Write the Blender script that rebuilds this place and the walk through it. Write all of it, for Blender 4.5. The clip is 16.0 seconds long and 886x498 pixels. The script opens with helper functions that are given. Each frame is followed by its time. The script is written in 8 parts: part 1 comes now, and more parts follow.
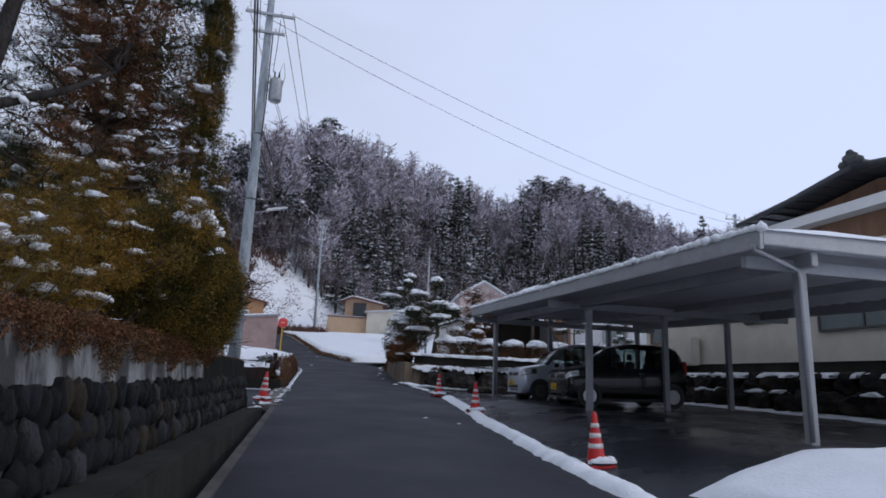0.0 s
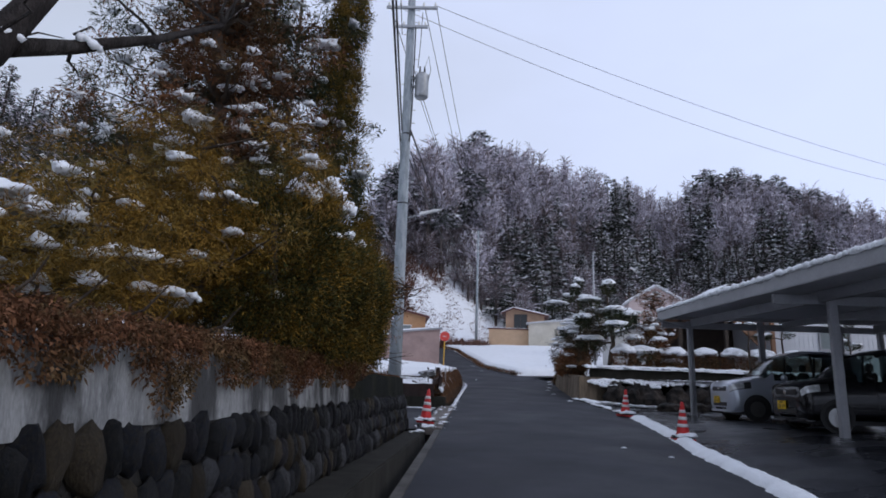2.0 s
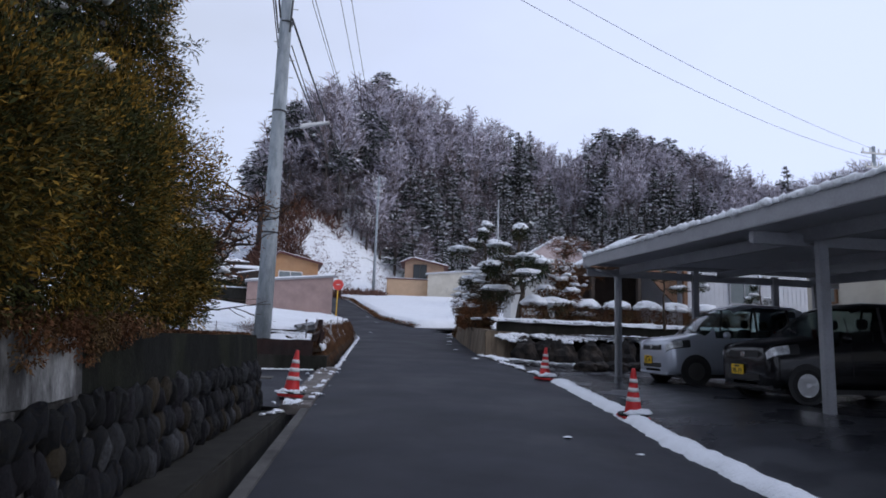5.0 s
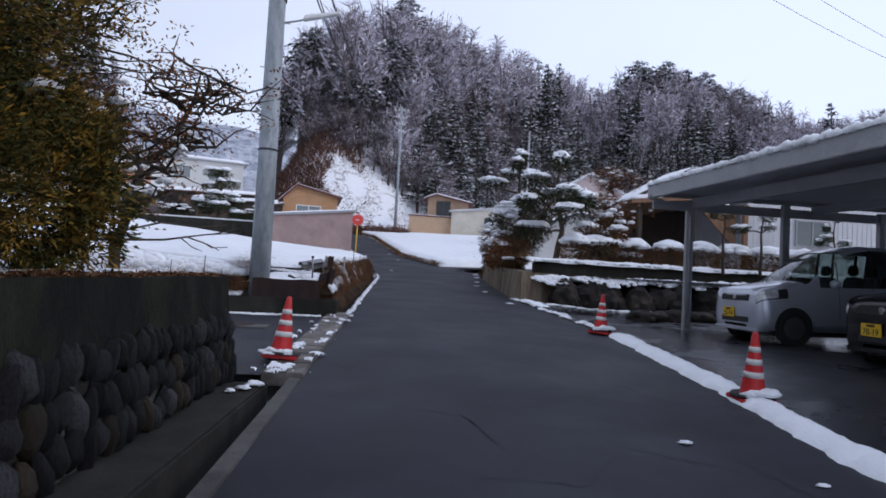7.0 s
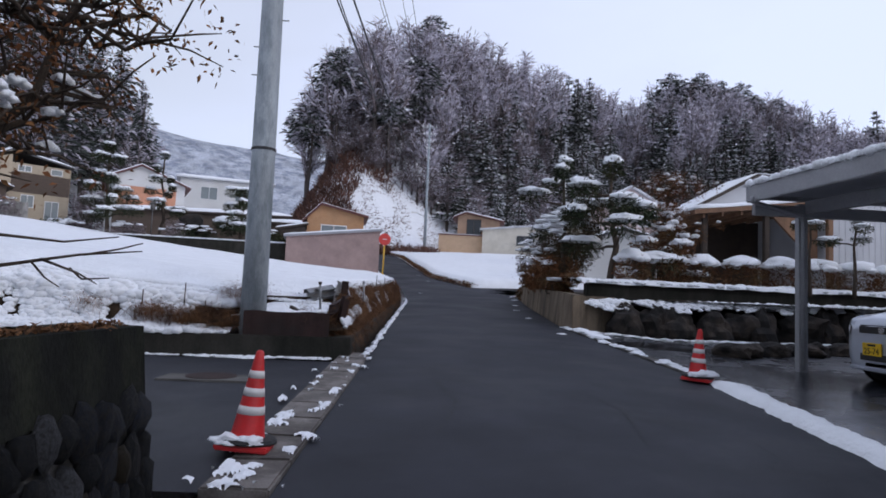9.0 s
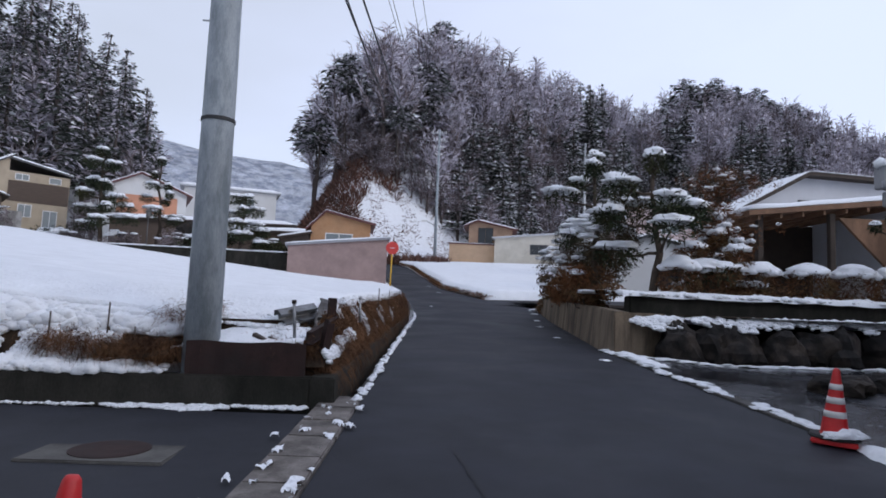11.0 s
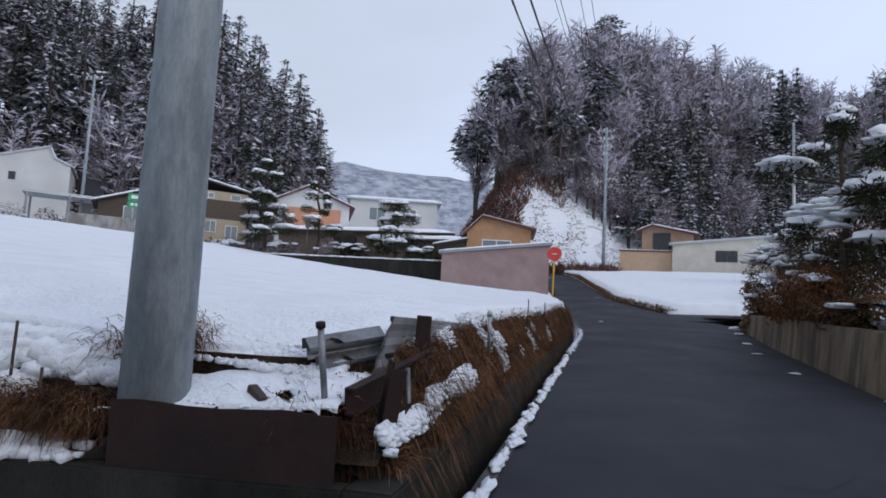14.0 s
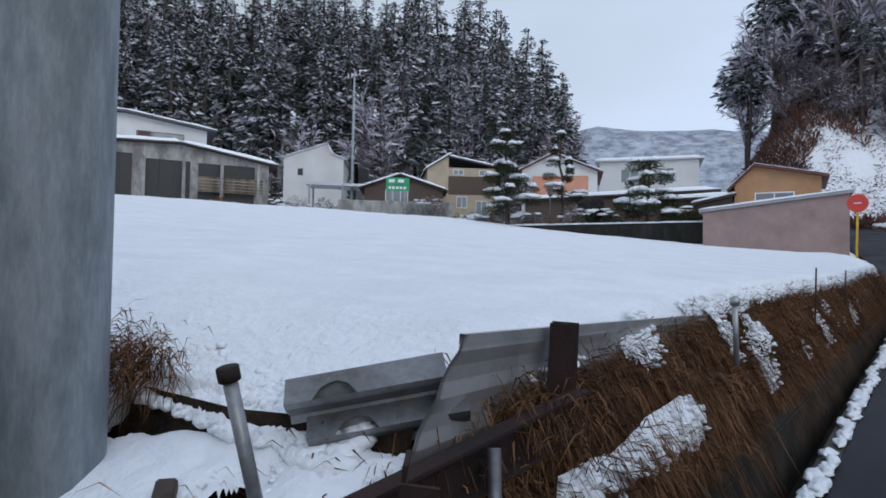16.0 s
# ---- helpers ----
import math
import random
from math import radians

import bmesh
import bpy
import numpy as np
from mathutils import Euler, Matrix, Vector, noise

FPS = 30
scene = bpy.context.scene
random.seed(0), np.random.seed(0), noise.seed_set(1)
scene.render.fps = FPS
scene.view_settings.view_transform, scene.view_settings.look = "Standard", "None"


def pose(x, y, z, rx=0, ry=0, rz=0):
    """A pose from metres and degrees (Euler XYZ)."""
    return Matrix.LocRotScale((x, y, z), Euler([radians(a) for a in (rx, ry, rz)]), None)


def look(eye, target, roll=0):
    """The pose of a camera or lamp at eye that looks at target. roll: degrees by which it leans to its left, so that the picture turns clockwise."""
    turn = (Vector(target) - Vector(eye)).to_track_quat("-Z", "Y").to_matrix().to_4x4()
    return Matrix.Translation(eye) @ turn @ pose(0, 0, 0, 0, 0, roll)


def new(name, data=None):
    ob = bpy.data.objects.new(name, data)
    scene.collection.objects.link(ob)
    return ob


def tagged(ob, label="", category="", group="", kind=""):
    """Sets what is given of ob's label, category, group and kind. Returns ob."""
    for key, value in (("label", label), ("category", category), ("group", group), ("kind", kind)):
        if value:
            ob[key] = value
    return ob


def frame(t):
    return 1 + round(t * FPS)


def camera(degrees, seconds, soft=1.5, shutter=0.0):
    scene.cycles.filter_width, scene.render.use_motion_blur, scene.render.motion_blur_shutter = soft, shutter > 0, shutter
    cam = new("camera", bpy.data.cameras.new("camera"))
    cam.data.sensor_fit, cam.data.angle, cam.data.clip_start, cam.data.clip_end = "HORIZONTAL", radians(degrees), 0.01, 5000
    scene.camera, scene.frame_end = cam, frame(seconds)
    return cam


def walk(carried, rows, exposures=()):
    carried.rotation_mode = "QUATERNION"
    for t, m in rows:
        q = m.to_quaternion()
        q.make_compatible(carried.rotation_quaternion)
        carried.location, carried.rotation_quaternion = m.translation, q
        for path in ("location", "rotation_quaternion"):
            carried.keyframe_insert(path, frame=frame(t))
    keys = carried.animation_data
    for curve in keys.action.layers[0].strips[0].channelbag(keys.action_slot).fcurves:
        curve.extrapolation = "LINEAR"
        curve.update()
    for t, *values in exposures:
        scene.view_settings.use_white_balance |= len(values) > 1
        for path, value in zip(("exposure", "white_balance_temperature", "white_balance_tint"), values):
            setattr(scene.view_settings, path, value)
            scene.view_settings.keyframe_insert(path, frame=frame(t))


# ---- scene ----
cam = camera(71.4, 16.0, soft=1.7)
METRES, EYE, TILT, LEAN, TURN = 20.0, 1.4, 0.0, 0.0, -13.5
ROWS = [
    (0.0, 0.0, 0.0, 0.0, -0.48, 11.97, -2.29),
    (0.5, -0.0056, 0.0282, 0.001, 4.91, 11.85, -2.86),
    (1.0, -0.014, 0.0565, 0.0027, 13.66, 12.7, -2.44),
    (1.5, -0.0187, 0.0854, 0.0037, 12.64, 12.46, -2.03),
    (2.0, -0.0254, 0.1129, 0.0047, 14.31, 12.57, -1.91),
    (2.5, -0.0309, 0.1411, 0.0058, 11.05, 12.1, -1.18),
    (3.0, -0.0359, 0.171, 0.0073, 12.29, 11.98, -2.05),
    (3.5, -0.0404, 0.2007, 0.008, 6.07, 9.14, -1.24),
    (6.0, -0.0655, 0.3548, 0.0156, 4.83, 7.61, -2.2),
    (6.5, -0.0724, 0.3877, 0.0151, 6.27, 5.43, -3.21),
    (7.0, -0.0766, 0.4204, 0.0175, 6.87, 2.62, -3.09),
    (7.5, -0.084, 0.4524, 0.0193, 10.57, 4.18, -3.06),
    (8.0, -0.0893, 0.4839, 0.0213, 8.42, 4.97, -2.61),
    (8.5, -0.0958, 0.5167, 0.0228, 9.37, 4.16, -2.57),
    (9.0, -0.1022, 0.5487, 0.0248, 9.65, 4.31, -2.46),
    (11.5, -0.1364, 0.7052, 0.0326, 11.49, 5.24, -2.2),
    (12.0, -0.1465, 0.7349, 0.033, 18.96, 4.16, -2.35),
    (12.5, -0.1523, 0.7672, 0.0336, 17.3, 2.91, -1.58),
    (13.0, -0.1585, 0.7993, 0.0346, 23.22, 3.29, -1.36),
    (13.5, -0.1625, 0.8319, 0.0366, 21.66, 3.82, -2.47),
    (14.0, -0.1719, 0.8615, 0.0364, 25.89, 5.54, -2.94),
    (14.5, -0.1777, 0.8904, 0.0381, 22.92, 6.09, -1.59),
    (15.0, -0.1893, 0.9224, 0.0377, 35.56, 2.06, 0.4),
    (15.5, -0.1953, 0.9459, 0.0411, 38.45, 2.15, 0.03),
    (16.0, -0.2038, 0.9756, 0.0431, 49.75, 1.85, -1.11),
]
SWAY = {14.0: (0.023, 0.002), 14.5: (0.032, -0.014), 15.0: (0.006, -0.033), 15.5: (-0.006, 0.044), 16.0: (-0.002, -0.071)}
walk(cam, [(t, Matrix.Translation((*SWAY.get(t, (0, 0)), 0)) @ pose(0, 0, EYE, TILT, LEAN, TURN) @ pose(METRES * x, METRES * y, METRES * z, 90 + pitch, roll, yaw)) for t, x, y, z, yaw, pitch, roll in ROWS],
     exposures=[(0.0, -0.1, 6500, 7), (2.0, 0.0, 6500, 8), (3.5, 0.08, 6500, 9), (6.0, 0.05, 6450, 8), (7.0, 0.22, 6500, 9), (9.0, 0.12, 6600, 9), (12.5, 0.12, 6600, 6), (14.0, 0.02, 6550, 5), (15.0, 0.0, 6500, 4), (16.0, 0.02, 6400, 1)])

# ---- light: a dim, overcast winter morning ----
SUN_EL, SUN_AZ = 24.0, 118.0    # height, and compass turn from +y towards +x
world = bpy.data.worlds.new("winter_sky")
scene.world = world
world.use_nodes = True
wt = world.node_tree
wt.nodes.clear()


def wnode(kind, **kw):
    n = wt.nodes.new(kind)
    for k, v in kw.items():
        n.inputs[k].default_value = v
    return n


w_out = wnode("ShaderNodeOutputWorld")
w_bg = wnode("ShaderNodeBackground", Strength=1.0)
w_sky = wt.nodes.new("ShaderNodeTexSky")
w_sky.sky_type = "NISHITA"
w_sky.sun_disc = False
w_sky.sun_elevation, w_sky.sun_rotation = radians(SUN_EL), radians(SUN_AZ)
w_sky.air_density, w_sky.dust_density = 1.0, 2.0
w_gain = wt.nodes.new("ShaderNodeMix")
w_gain.data_type, w_gain.blend_type = "RGBA", "MULTIPLY"
w_gain.inputs[0].default_value = 1.0
w_gain.inputs[7].default_value = (0.1, 0.1, 0.1, 1)
w_co = wt.nodes.new("ShaderNodeTexCoord")
w_map = wnode("ShaderNodeMapping", Scale=(1.3, 1.3, 3.2))
w_noise = wnode("ShaderNodeTexNoise", Scale=1.5, Detail=4.0, Roughness=0.5)
w_ramp = wt.nodes.new("ShaderNodeValToRGB")
w_ramp.color_ramp.elements[0].position, w_ramp.color_ramp.elements[0].color = 0.2, (0.61, 0.65, 0.765, 1)
w_ramp.color_ramp.elements[1].position, w_ramp.color_ramp.elements[1].color = 0.8, (0.86, 0.95, 1.30, 1)
w_axes = wt.nodes.new("ShaderNodeSeparateXYZ")      # thicker cloud on the side away from the sun
w_side = wnode("ShaderNodeMapRange", **{"From Min": -0.75, "From Max": 0.55, "To Min": 0.0, "To Max": 0.6})
w_sum = wt.nodes.new("ShaderNodeMath")
w_sum.operation = "MULTIPLY_ADD"
w_sum.inputs[1].default_value = 0.5
w_mix = wt.nodes.new("ShaderNodeMix")
w_mix.data_type = "RGBA"
w_mix.inputs[0].default_value = 0.8
wl = wt.links.new
wl(w_sky.outputs[0], w_gain.inputs[6])
wl(w_co.outputs["Generated"], w_map.inputs[0])
wl(w_map.outputs[0], w_noise.inputs[0])
wl(w_co.outputs["Generated"], w_axes.inputs[0])
wl(w_axes.outputs[0], w_side.inputs[0])
wl(w_noise.outputs[0], w_sum.inputs[0])
wl(w_side.outputs[0], w_sum.inputs[2])
wl(w_sum.outputs[0], w_ramp.inputs[0])
wl(w_gain.outputs[2], w_mix.inputs[6])
wl(w_ramp.outputs[0], w_mix.inputs[7])
wl(w_mix.outputs[2], w_bg.inputs[0])
wl(w_bg.outputs[0], w_out.inputs[0])
sun = new("sun", bpy.data.lights.new("sun", "SUN"))
sun.data.energy, sun.data.angle, sun.data.color = 0.5, radians(25), (1.0, 0.95, 0.9)
sun.matrix_world = look((0, 0, 60), (-math.sin(radians(SUN_AZ)) * 60, -math.cos(radians(SUN_AZ)) * 60, 60 - 60 * math.tan(radians(SUN_EL))))


# ---- materials ----
def material(name, colour, rough=0.8, metal=0.0, vary=0.25, scale=3.0, fine=40.0, bump=0.3, dist=0.01, tint=None, tint_scale=0.7, tint_amount=0.5,
             spec=0.5, coat=0.0, island=0.0, per_object=0.0, rough_vary=0.0, stretch=(1, 1, 1), edge=(0.45, 0.6)):
    """A procedural surface: a base colour, stains of a second colour, grain at two scales and a fine relief."""
    m = bpy.data.materials.new(name)
    m.use_nodes = True
    t = m.node_tree
    n, link = t.nodes, t.links.new
    b = n["Principled BSDF"]
    b.inputs["Roughness"].default_value, b.inputs["Metallic"].default_value = rough, metal
    b.inputs["Specular IOR Level"].default_value, b.inputs["Coat Weight"].default_value = spec, coat
    co = n.new("ShaderNodeTexCoord")
    mp = n.new("ShaderNodeMapping")
    mp.inputs["Scale"].default_value = stretch
    link(co.outputs["Object"], mp.inputs[0])

    def noise_at(s, detail, rgh=0.6):
        q = n.new("ShaderNodeTexNoise")
        q.inputs["Scale"].default_value, q.inputs["Detail"].default_value, q.inputs["Roughness"].default_value = s, detail, rgh
        link(mp.outputs[0], q.inputs["Vector"])
        return q.outputs[0]

    def mixed(kind, f, a, c):
        q = n.new("ShaderNodeMix")
        q.data_type, q.blend_type = "RGBA", kind
        for sock, v in ((q.inputs[0], f), (q.inputs[6], a), (q.inputs[7], c)):
            if hasattr(v, "links") or hasattr(v, "is_linked"):
                link(v, sock)
            else:
                sock.default_value = (*v, 1) if isinstance(v, tuple) else v
        return q.outputs[2]

    def ramp(src, a, c, lo, hi):
        q = n.new("ShaderNodeMapRange")
        for i, v in enumerate((a, c, lo, hi)):
            q.inputs[i + 1].default_value = v
        link(src, q.inputs[0])
        return q.outputs[0]

    big, small = noise_at(scale, 5), noise_at(fine, 3)
    col = tuple(colour)
    if tint:
        f = ramp(noise_at(tint_scale, 6, 0.65), edge[0], edge[1], 0.0, tint_amount)
        col = mixed("MIX", f, col, tuple(tint))
    shade = ramp(big, 0.3, 0.7, 1 - vary, 1 + vary * 0.6)
    grey = n.new("ShaderNodeCombineColor")
    for i in range(3):
        link(shade, grey.inputs[i])
    col = mixed("MULTIPLY", 1.0, col, grey.outputs[0])
    shade2 = ramp(small, 0.25, 0.75, 1 - vary * 0.7, 1 + vary * 0.5)
    grey2 = n.new("ShaderNodeCombineColor")
    for i in range(3):
        link(shade2, grey2.inputs[i])
    col = mixed("MULTIPLY", 1.0, col, grey2.outputs[0])
    for amount, source in ((island, "geo"), (per_object, "obj")):
        if amount:
            src = n.new("ShaderNodeNewGeometry").outputs["Random Per Island"] if source == "geo" else n.new("ShaderNodeObjectInfo").outputs["Random"]
            v = ramp(src, 0, 1, 1 - amount, 1 + amount)
            g3 = n.new("ShaderNodeCombineColor")
            for i in range(3):
                link(v, g3.inputs[i])
            col = mixed("MULTIPLY", 1.0, col, g3.outputs[0])
    link(col, b.inputs["Base Color"])
    if rough_vary:
        link(ramp(noise_at(tint_scale, 5), 0.35, 0.65, max(rough - rough_vary, 0.03), min(rough + rough_vary, 1)), b.inputs["Roughness"])
    if bump:
        bp = n.new("ShaderNodeBump")
        bp.inputs["Strength"].default_value, bp.inputs["Distance"].default_value = bump, dist
        add = n.new("ShaderNodeMath")
        add.operation = "MULTIPLY_ADD"
        add.inputs[1].default_value = 2.0
        link(big, add.inputs[0])
        link(small, add.inputs[2])
        link(add.outputs[0], bp.inputs["Height"])
        link(bp.outputs[0], b.inputs["Normal"])
    return m


def glass_material(name, colour, rough=0.03, alpha_mix=0.25):
    m = bpy.data.materials.new(name)
    m.use_nodes = True
    b = m.node_tree.nodes["Principled BSDF"]
    b.inputs["Base Color"].default_value = (*colour, 1)
    b.inputs["Roughness"].default_value = rough
    b.inputs["Transmission Weight"].default_value = alpha_mix
    b.inputs["IOR"].default_value = 1.45
    return m


def thin_glass(name, tint):
    """A single sheet of tinted glass: clear, with a mirror gloss that grows at grazing angles."""
    m = bpy.data.materials.new(name)
    m.use_nodes = True
    t = m.node_tree
    t.nodes.remove(t.nodes["Principled BSDF"])
    clear, gloss = t.nodes.new("ShaderNodeBsdfTransparent"), t.nodes.new("ShaderNodeBsdfGlossy")
    clear.inputs[0].default_value = (*tint, 1)
    gloss.inputs["Roughness"].default_value = 0.03
    fres, mix = t.nodes.new("ShaderNodeFresnel"), t.nodes.new("ShaderNodeMixShader")
    fres.inputs[0].default_value = 1.5
    t.links.new(fres.outputs[0], mix.inputs[0])
    t.links.new(clear.outputs[0], mix.inputs[1])
    t.links.new(gloss.outputs[0], mix.inputs[2])
    t.links.new(mix.outputs[0], t.nodes["Material Output"].inputs[0])
    return m


M = {}
M["asphalt"] = material("asphalt", (0.0150, 0.0163, 0.0236), 0.66, vary=0.35, scale=1.2, fine=160, bump=0.35, dist=0.004, tint=(0.0235, 0.025, 0.032), tint_scale=0.5, tint_amount=0.8, rough_vary=0.1, spec=0.3)
M["wet_asphalt"] = material("wet_asphalt", (0.019, 0.0205, 0.026), 0.27, vary=0.3, scale=0.8, fine=150, bump=0.2, dist=0.003, tint=(0.03, 0.032, 0.039), tint_scale=0.45, tint_amount=0.9, rough_vary=0.24)
M["snow"] = material("snow", (0.82, 0.84, 0.87), 0.7, vary=0.05, scale=2.2, fine=26, bump=0.5, dist=0.03, spec=0.25)
M["snow_field"] = material("snow_field", (0.82, 0.84, 0.87), 0.7, vary=0.07, scale=1.6, fine=20, bump=0.7, dist=0.045, spec=0.25)
M["concrete"] = material("concrete", (0.10, 0.095, 0.088), 0.9, vary=0.35, scale=2.5, fine=70, bump=0.4, dist=0.006, tint=(0.035, 0.033, 0.03), tint_scale=1.3, tint_amount=0.85, stretch=(1, 1, 0.4))
M["slab_concrete"] = material("slab_concrete", (0.19, 0.17, 0.155), 0.9, vary=0.35, scale=3.5, fine=70, bump=0.6, dist=0.008, tint=(0.07, 0.06, 0.053), tint_scale=2.2, tint_amount=0.8, per_object=0.2)
M["pale_concrete"] = material("pale_concrete", (0.36, 0.35, 0.33), 0.9, vary=0.3, scale=2.0, fine=60, bump=0.3, dist=0.005, tint=(0.15, 0.14, 0.13), tint_scale=1.1, tint_amount=0.8, stretch=(1, 1, 0.5))
M["stained_concrete"] = material("stained_concrete", (0.19, 0.145, 0.10), 0.92, vary=0.4, scale=2.5, fine=60, bump=0.4, dist=0.006, tint=(0.07, 0.052, 0.035), tint_scale=1.6, tint_amount=0.9, stretch=(1.4, 1.4, 0.25))
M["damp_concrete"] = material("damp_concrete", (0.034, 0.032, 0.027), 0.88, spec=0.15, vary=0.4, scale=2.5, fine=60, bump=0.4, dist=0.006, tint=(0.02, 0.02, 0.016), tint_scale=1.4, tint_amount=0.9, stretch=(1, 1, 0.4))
M["old_wall"] = material("old_wall", (0.05, 0.05, 0.05), 0.92, vary=0.45, scale=3, fine=60, bump=0.5, dist=0.012, tint=(0.3, 0.305, 0.305), tint_scale=1.9, tint_amount=0.85, stretch=(1.0, 1.5, 0.45), edge=(0.45, 0.58))
M["mossy_wall"] = material("mossy_wall", (0.014, 0.0145, 0.013), 0.95, spec=0.08, vary=0.5, scale=3, fine=60, bump=0.6, dist=0.014, tint=(0.028, 0.03, 0.02), tint_scale=1.6, tint_amount=0.8, stretch=(1.0, 1.0, 0.5))
M["mortar"] = material("mortar", (0.035, 0.034, 0.033), 0.95, spec=0.1, vary=0.4, scale=5, fine=50, bump=0.6, dist=0.02, tint=(0.17, 0.17, 0.17), tint_scale=2.2, tint_amount=0.8, edge=(0.5, 0.62))
COBBLES = []
for shade, moss in (((0.019, 0.022, 0.031), (0.04, 0.035, 0.026)), ((0.014, 0.015, 0.018), (0.03, 0.028, 0.022)), ((0.04, 0.032, 0.022), (0.06, 0.047, 0.028)), ((0.03, 0.028, 0.033), (0.014, 0.014, 0.015)), ((0.075, 0.077, 0.084), (0.03, 0.028, 0.026))):
    COBBLES.append("cobble_%d" % len(COBBLES))
    M[COBBLES[-1]] = material(COBBLES[-1], shade, 0.62, spec=0.18, vary=0.5, scale=9, fine=55, bump=0.8, dist=0.02, tint=moss, tint_scale=5, tint_amount=0.75, per_object=0.4)
M["boulder"] = material("boulder", (0.022, 0.02, 0.019), 0.85, spec=0.2, vary=0.45, scale=4, fine=40, bump=0.6, dist=0.03, tint=(0.06, 0.046, 0.036), tint_scale=1.6, tint_amount=0.7, per_object=0.35)
M["soil"] = material("soil", (0.035, 0.024, 0.017), 0.95, spec=0.12, vary=0.5, scale=6, fine=50, bump=0.7, dist=0.03, tint=(0.06, 0.04, 0.025), tint_scale=3)
M["dry_grass"] = material("dry_grass", (0.17, 0.088, 0.045), 0.9, spec=0.12, vary=0.3, scale=4, fine=40, bump=0, island=0.75, tint=(0.06, 0.03, 0.018), tint_scale=2.2, tint_amount=0.9)
M["rust_leaf"] = material("rust_leaf", (0.16, 0.066, 0.03), 0.85, spec=0.12, vary=0.3, scale=3, fine=20, bump=0, island=0.5, tint=(0.2, 0.11, 0.05), tint_scale=1.4, tint_amount=0.7)
M["brown_hedge"] = material("brown_hedge", (0.135, 0.062, 0.032), 0.85, spec=0.12, vary=0.3, scale=3, fine=20, bump=0, island=0.55, tint=(0.12, 0.085, 0.04), tint_scale=2.4, tint_amount=0.8)
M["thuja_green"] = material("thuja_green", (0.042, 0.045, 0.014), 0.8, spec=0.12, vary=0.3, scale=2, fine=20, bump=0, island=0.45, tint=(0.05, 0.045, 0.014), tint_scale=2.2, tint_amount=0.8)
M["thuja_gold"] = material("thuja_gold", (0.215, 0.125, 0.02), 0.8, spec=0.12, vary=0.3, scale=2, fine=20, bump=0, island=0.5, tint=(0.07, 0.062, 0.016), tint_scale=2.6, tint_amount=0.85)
M["pine_rust"] = material("pine_rust", (0.13, 0.058, 0.028), 0.85, spec=0.12, vary=0.3, scale=3, fine=20, bump=0, island=0.5, tint=(0.07, 0.05, 0.022), tint_scale=1.6, tint_amount=0.8)
M["golden_pine"] = material("golden_pine", (0.23, 0.13, 0.024), 0.8, spec=0.12, vary=0.3, scale=2, fine=20, bump=0, island=0.5, tint=(0.045, 0.055, 0.024), tint_scale=1.0, tint_amount=0.8)
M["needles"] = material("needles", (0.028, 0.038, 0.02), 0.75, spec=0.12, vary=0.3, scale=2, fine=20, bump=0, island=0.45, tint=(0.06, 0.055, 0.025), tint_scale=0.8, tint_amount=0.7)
# needles of the far woods, their dark green lifted to paint in haze
M["needles_hazed"] = material("needles_hazed", (0.046, 0.056, 0.047), 0.8, vary=0.3, scale=0.2, fine=2, bump=0, island=0.4)
M["frost"] = material("frost", (0.56, 0.53, 0.60), 0.8, vary=0.2, scale=0.2, fine=2, bump=0, island=0.3)
M["bronze_leaf"] = material("bronze_leaf", (0.05, 0.043, 0.023), 0.8, spec=0.12, vary=0.3, scale=2, fine=20, bump=0, island=0.5, tint=(0.085, 0.045, 0.024), tint_scale=0.9, tint_amount=0.85)
M["twigs"] = material("twigs", (0.19, 0.155, 0.16), 0.85, vary=0.25, scale=0.3, fine=3, bump=0, island=0.4)
M["bark"] = material("bark", (0.075, 0.058, 0.046), 0.9, spec=0.12, vary=0.4, scale=8, fine=60, bump=0.6, dist=0.015, stretch=(1, 1, 0.3))
M["dark_bark"] = material("dark_bark", (0.032, 0.027, 0.025), 0.92, spec=0.12, vary=0.5, scale=9, fine=50, bump=0.9, dist=0.03, stretch=(1, 1, 0.35), tint=(0.07, 0.065, 0.06), tint_scale=4, tint_amount=0.6)
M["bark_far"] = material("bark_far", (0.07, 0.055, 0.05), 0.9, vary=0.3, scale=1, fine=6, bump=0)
M["brush"] = material("brush", (0.12, 0.058, 0.042), 0.9, vary=0.3, scale=0.4, fine=4, bump=0, island=0.5)
M["galvanised"] = material("galvanised", (0.42, 0.43, 0.44), 0.45, 0.75, vary=0.15, scale=5, fine=30, bump=0.06, tint=(0.32, 0.33, 0.34), tint_scale=3)
M["pole_concrete"] = material("pole_concrete", (0.34, 0.375, 0.40), 0.6, vary=0.22, scale=3, fine=60, bump=0.2, dist=0.004, tint=(0.19, 0.225, 0.245), tint_scale=4.5, tint_amount=0.8, stretch=(1.5, 1.5, 0.4))
M["aluminium"] = material("aluminium", (0.50, 0.50, 0.51), 0.4, 0.6, vary=0.12, scale=3, fine=30, bump=0.05, tint=(0.3, 0.29, 0.28), tint_scale=2.5, tint_amount=0.5)
M["dark_bronze"] = material("dark_bronze", (0.10, 0.098, 0.096), 0.45, 0.3, vary=0.15, scale=3, fine=40, bump=0.04)
M["carport_fascia"] = material("carport_fascia", (0.36, 0.365, 0.385), 0.5, 0.2, vary=0.15, scale=2, fine=30, bump=0.05)
M["carport_grey"] = material("carport_grey", (0.31, 0.315, 0.335), 0.5, 0.2, vary=0.15, scale=2, fine=30, bump=0.05)
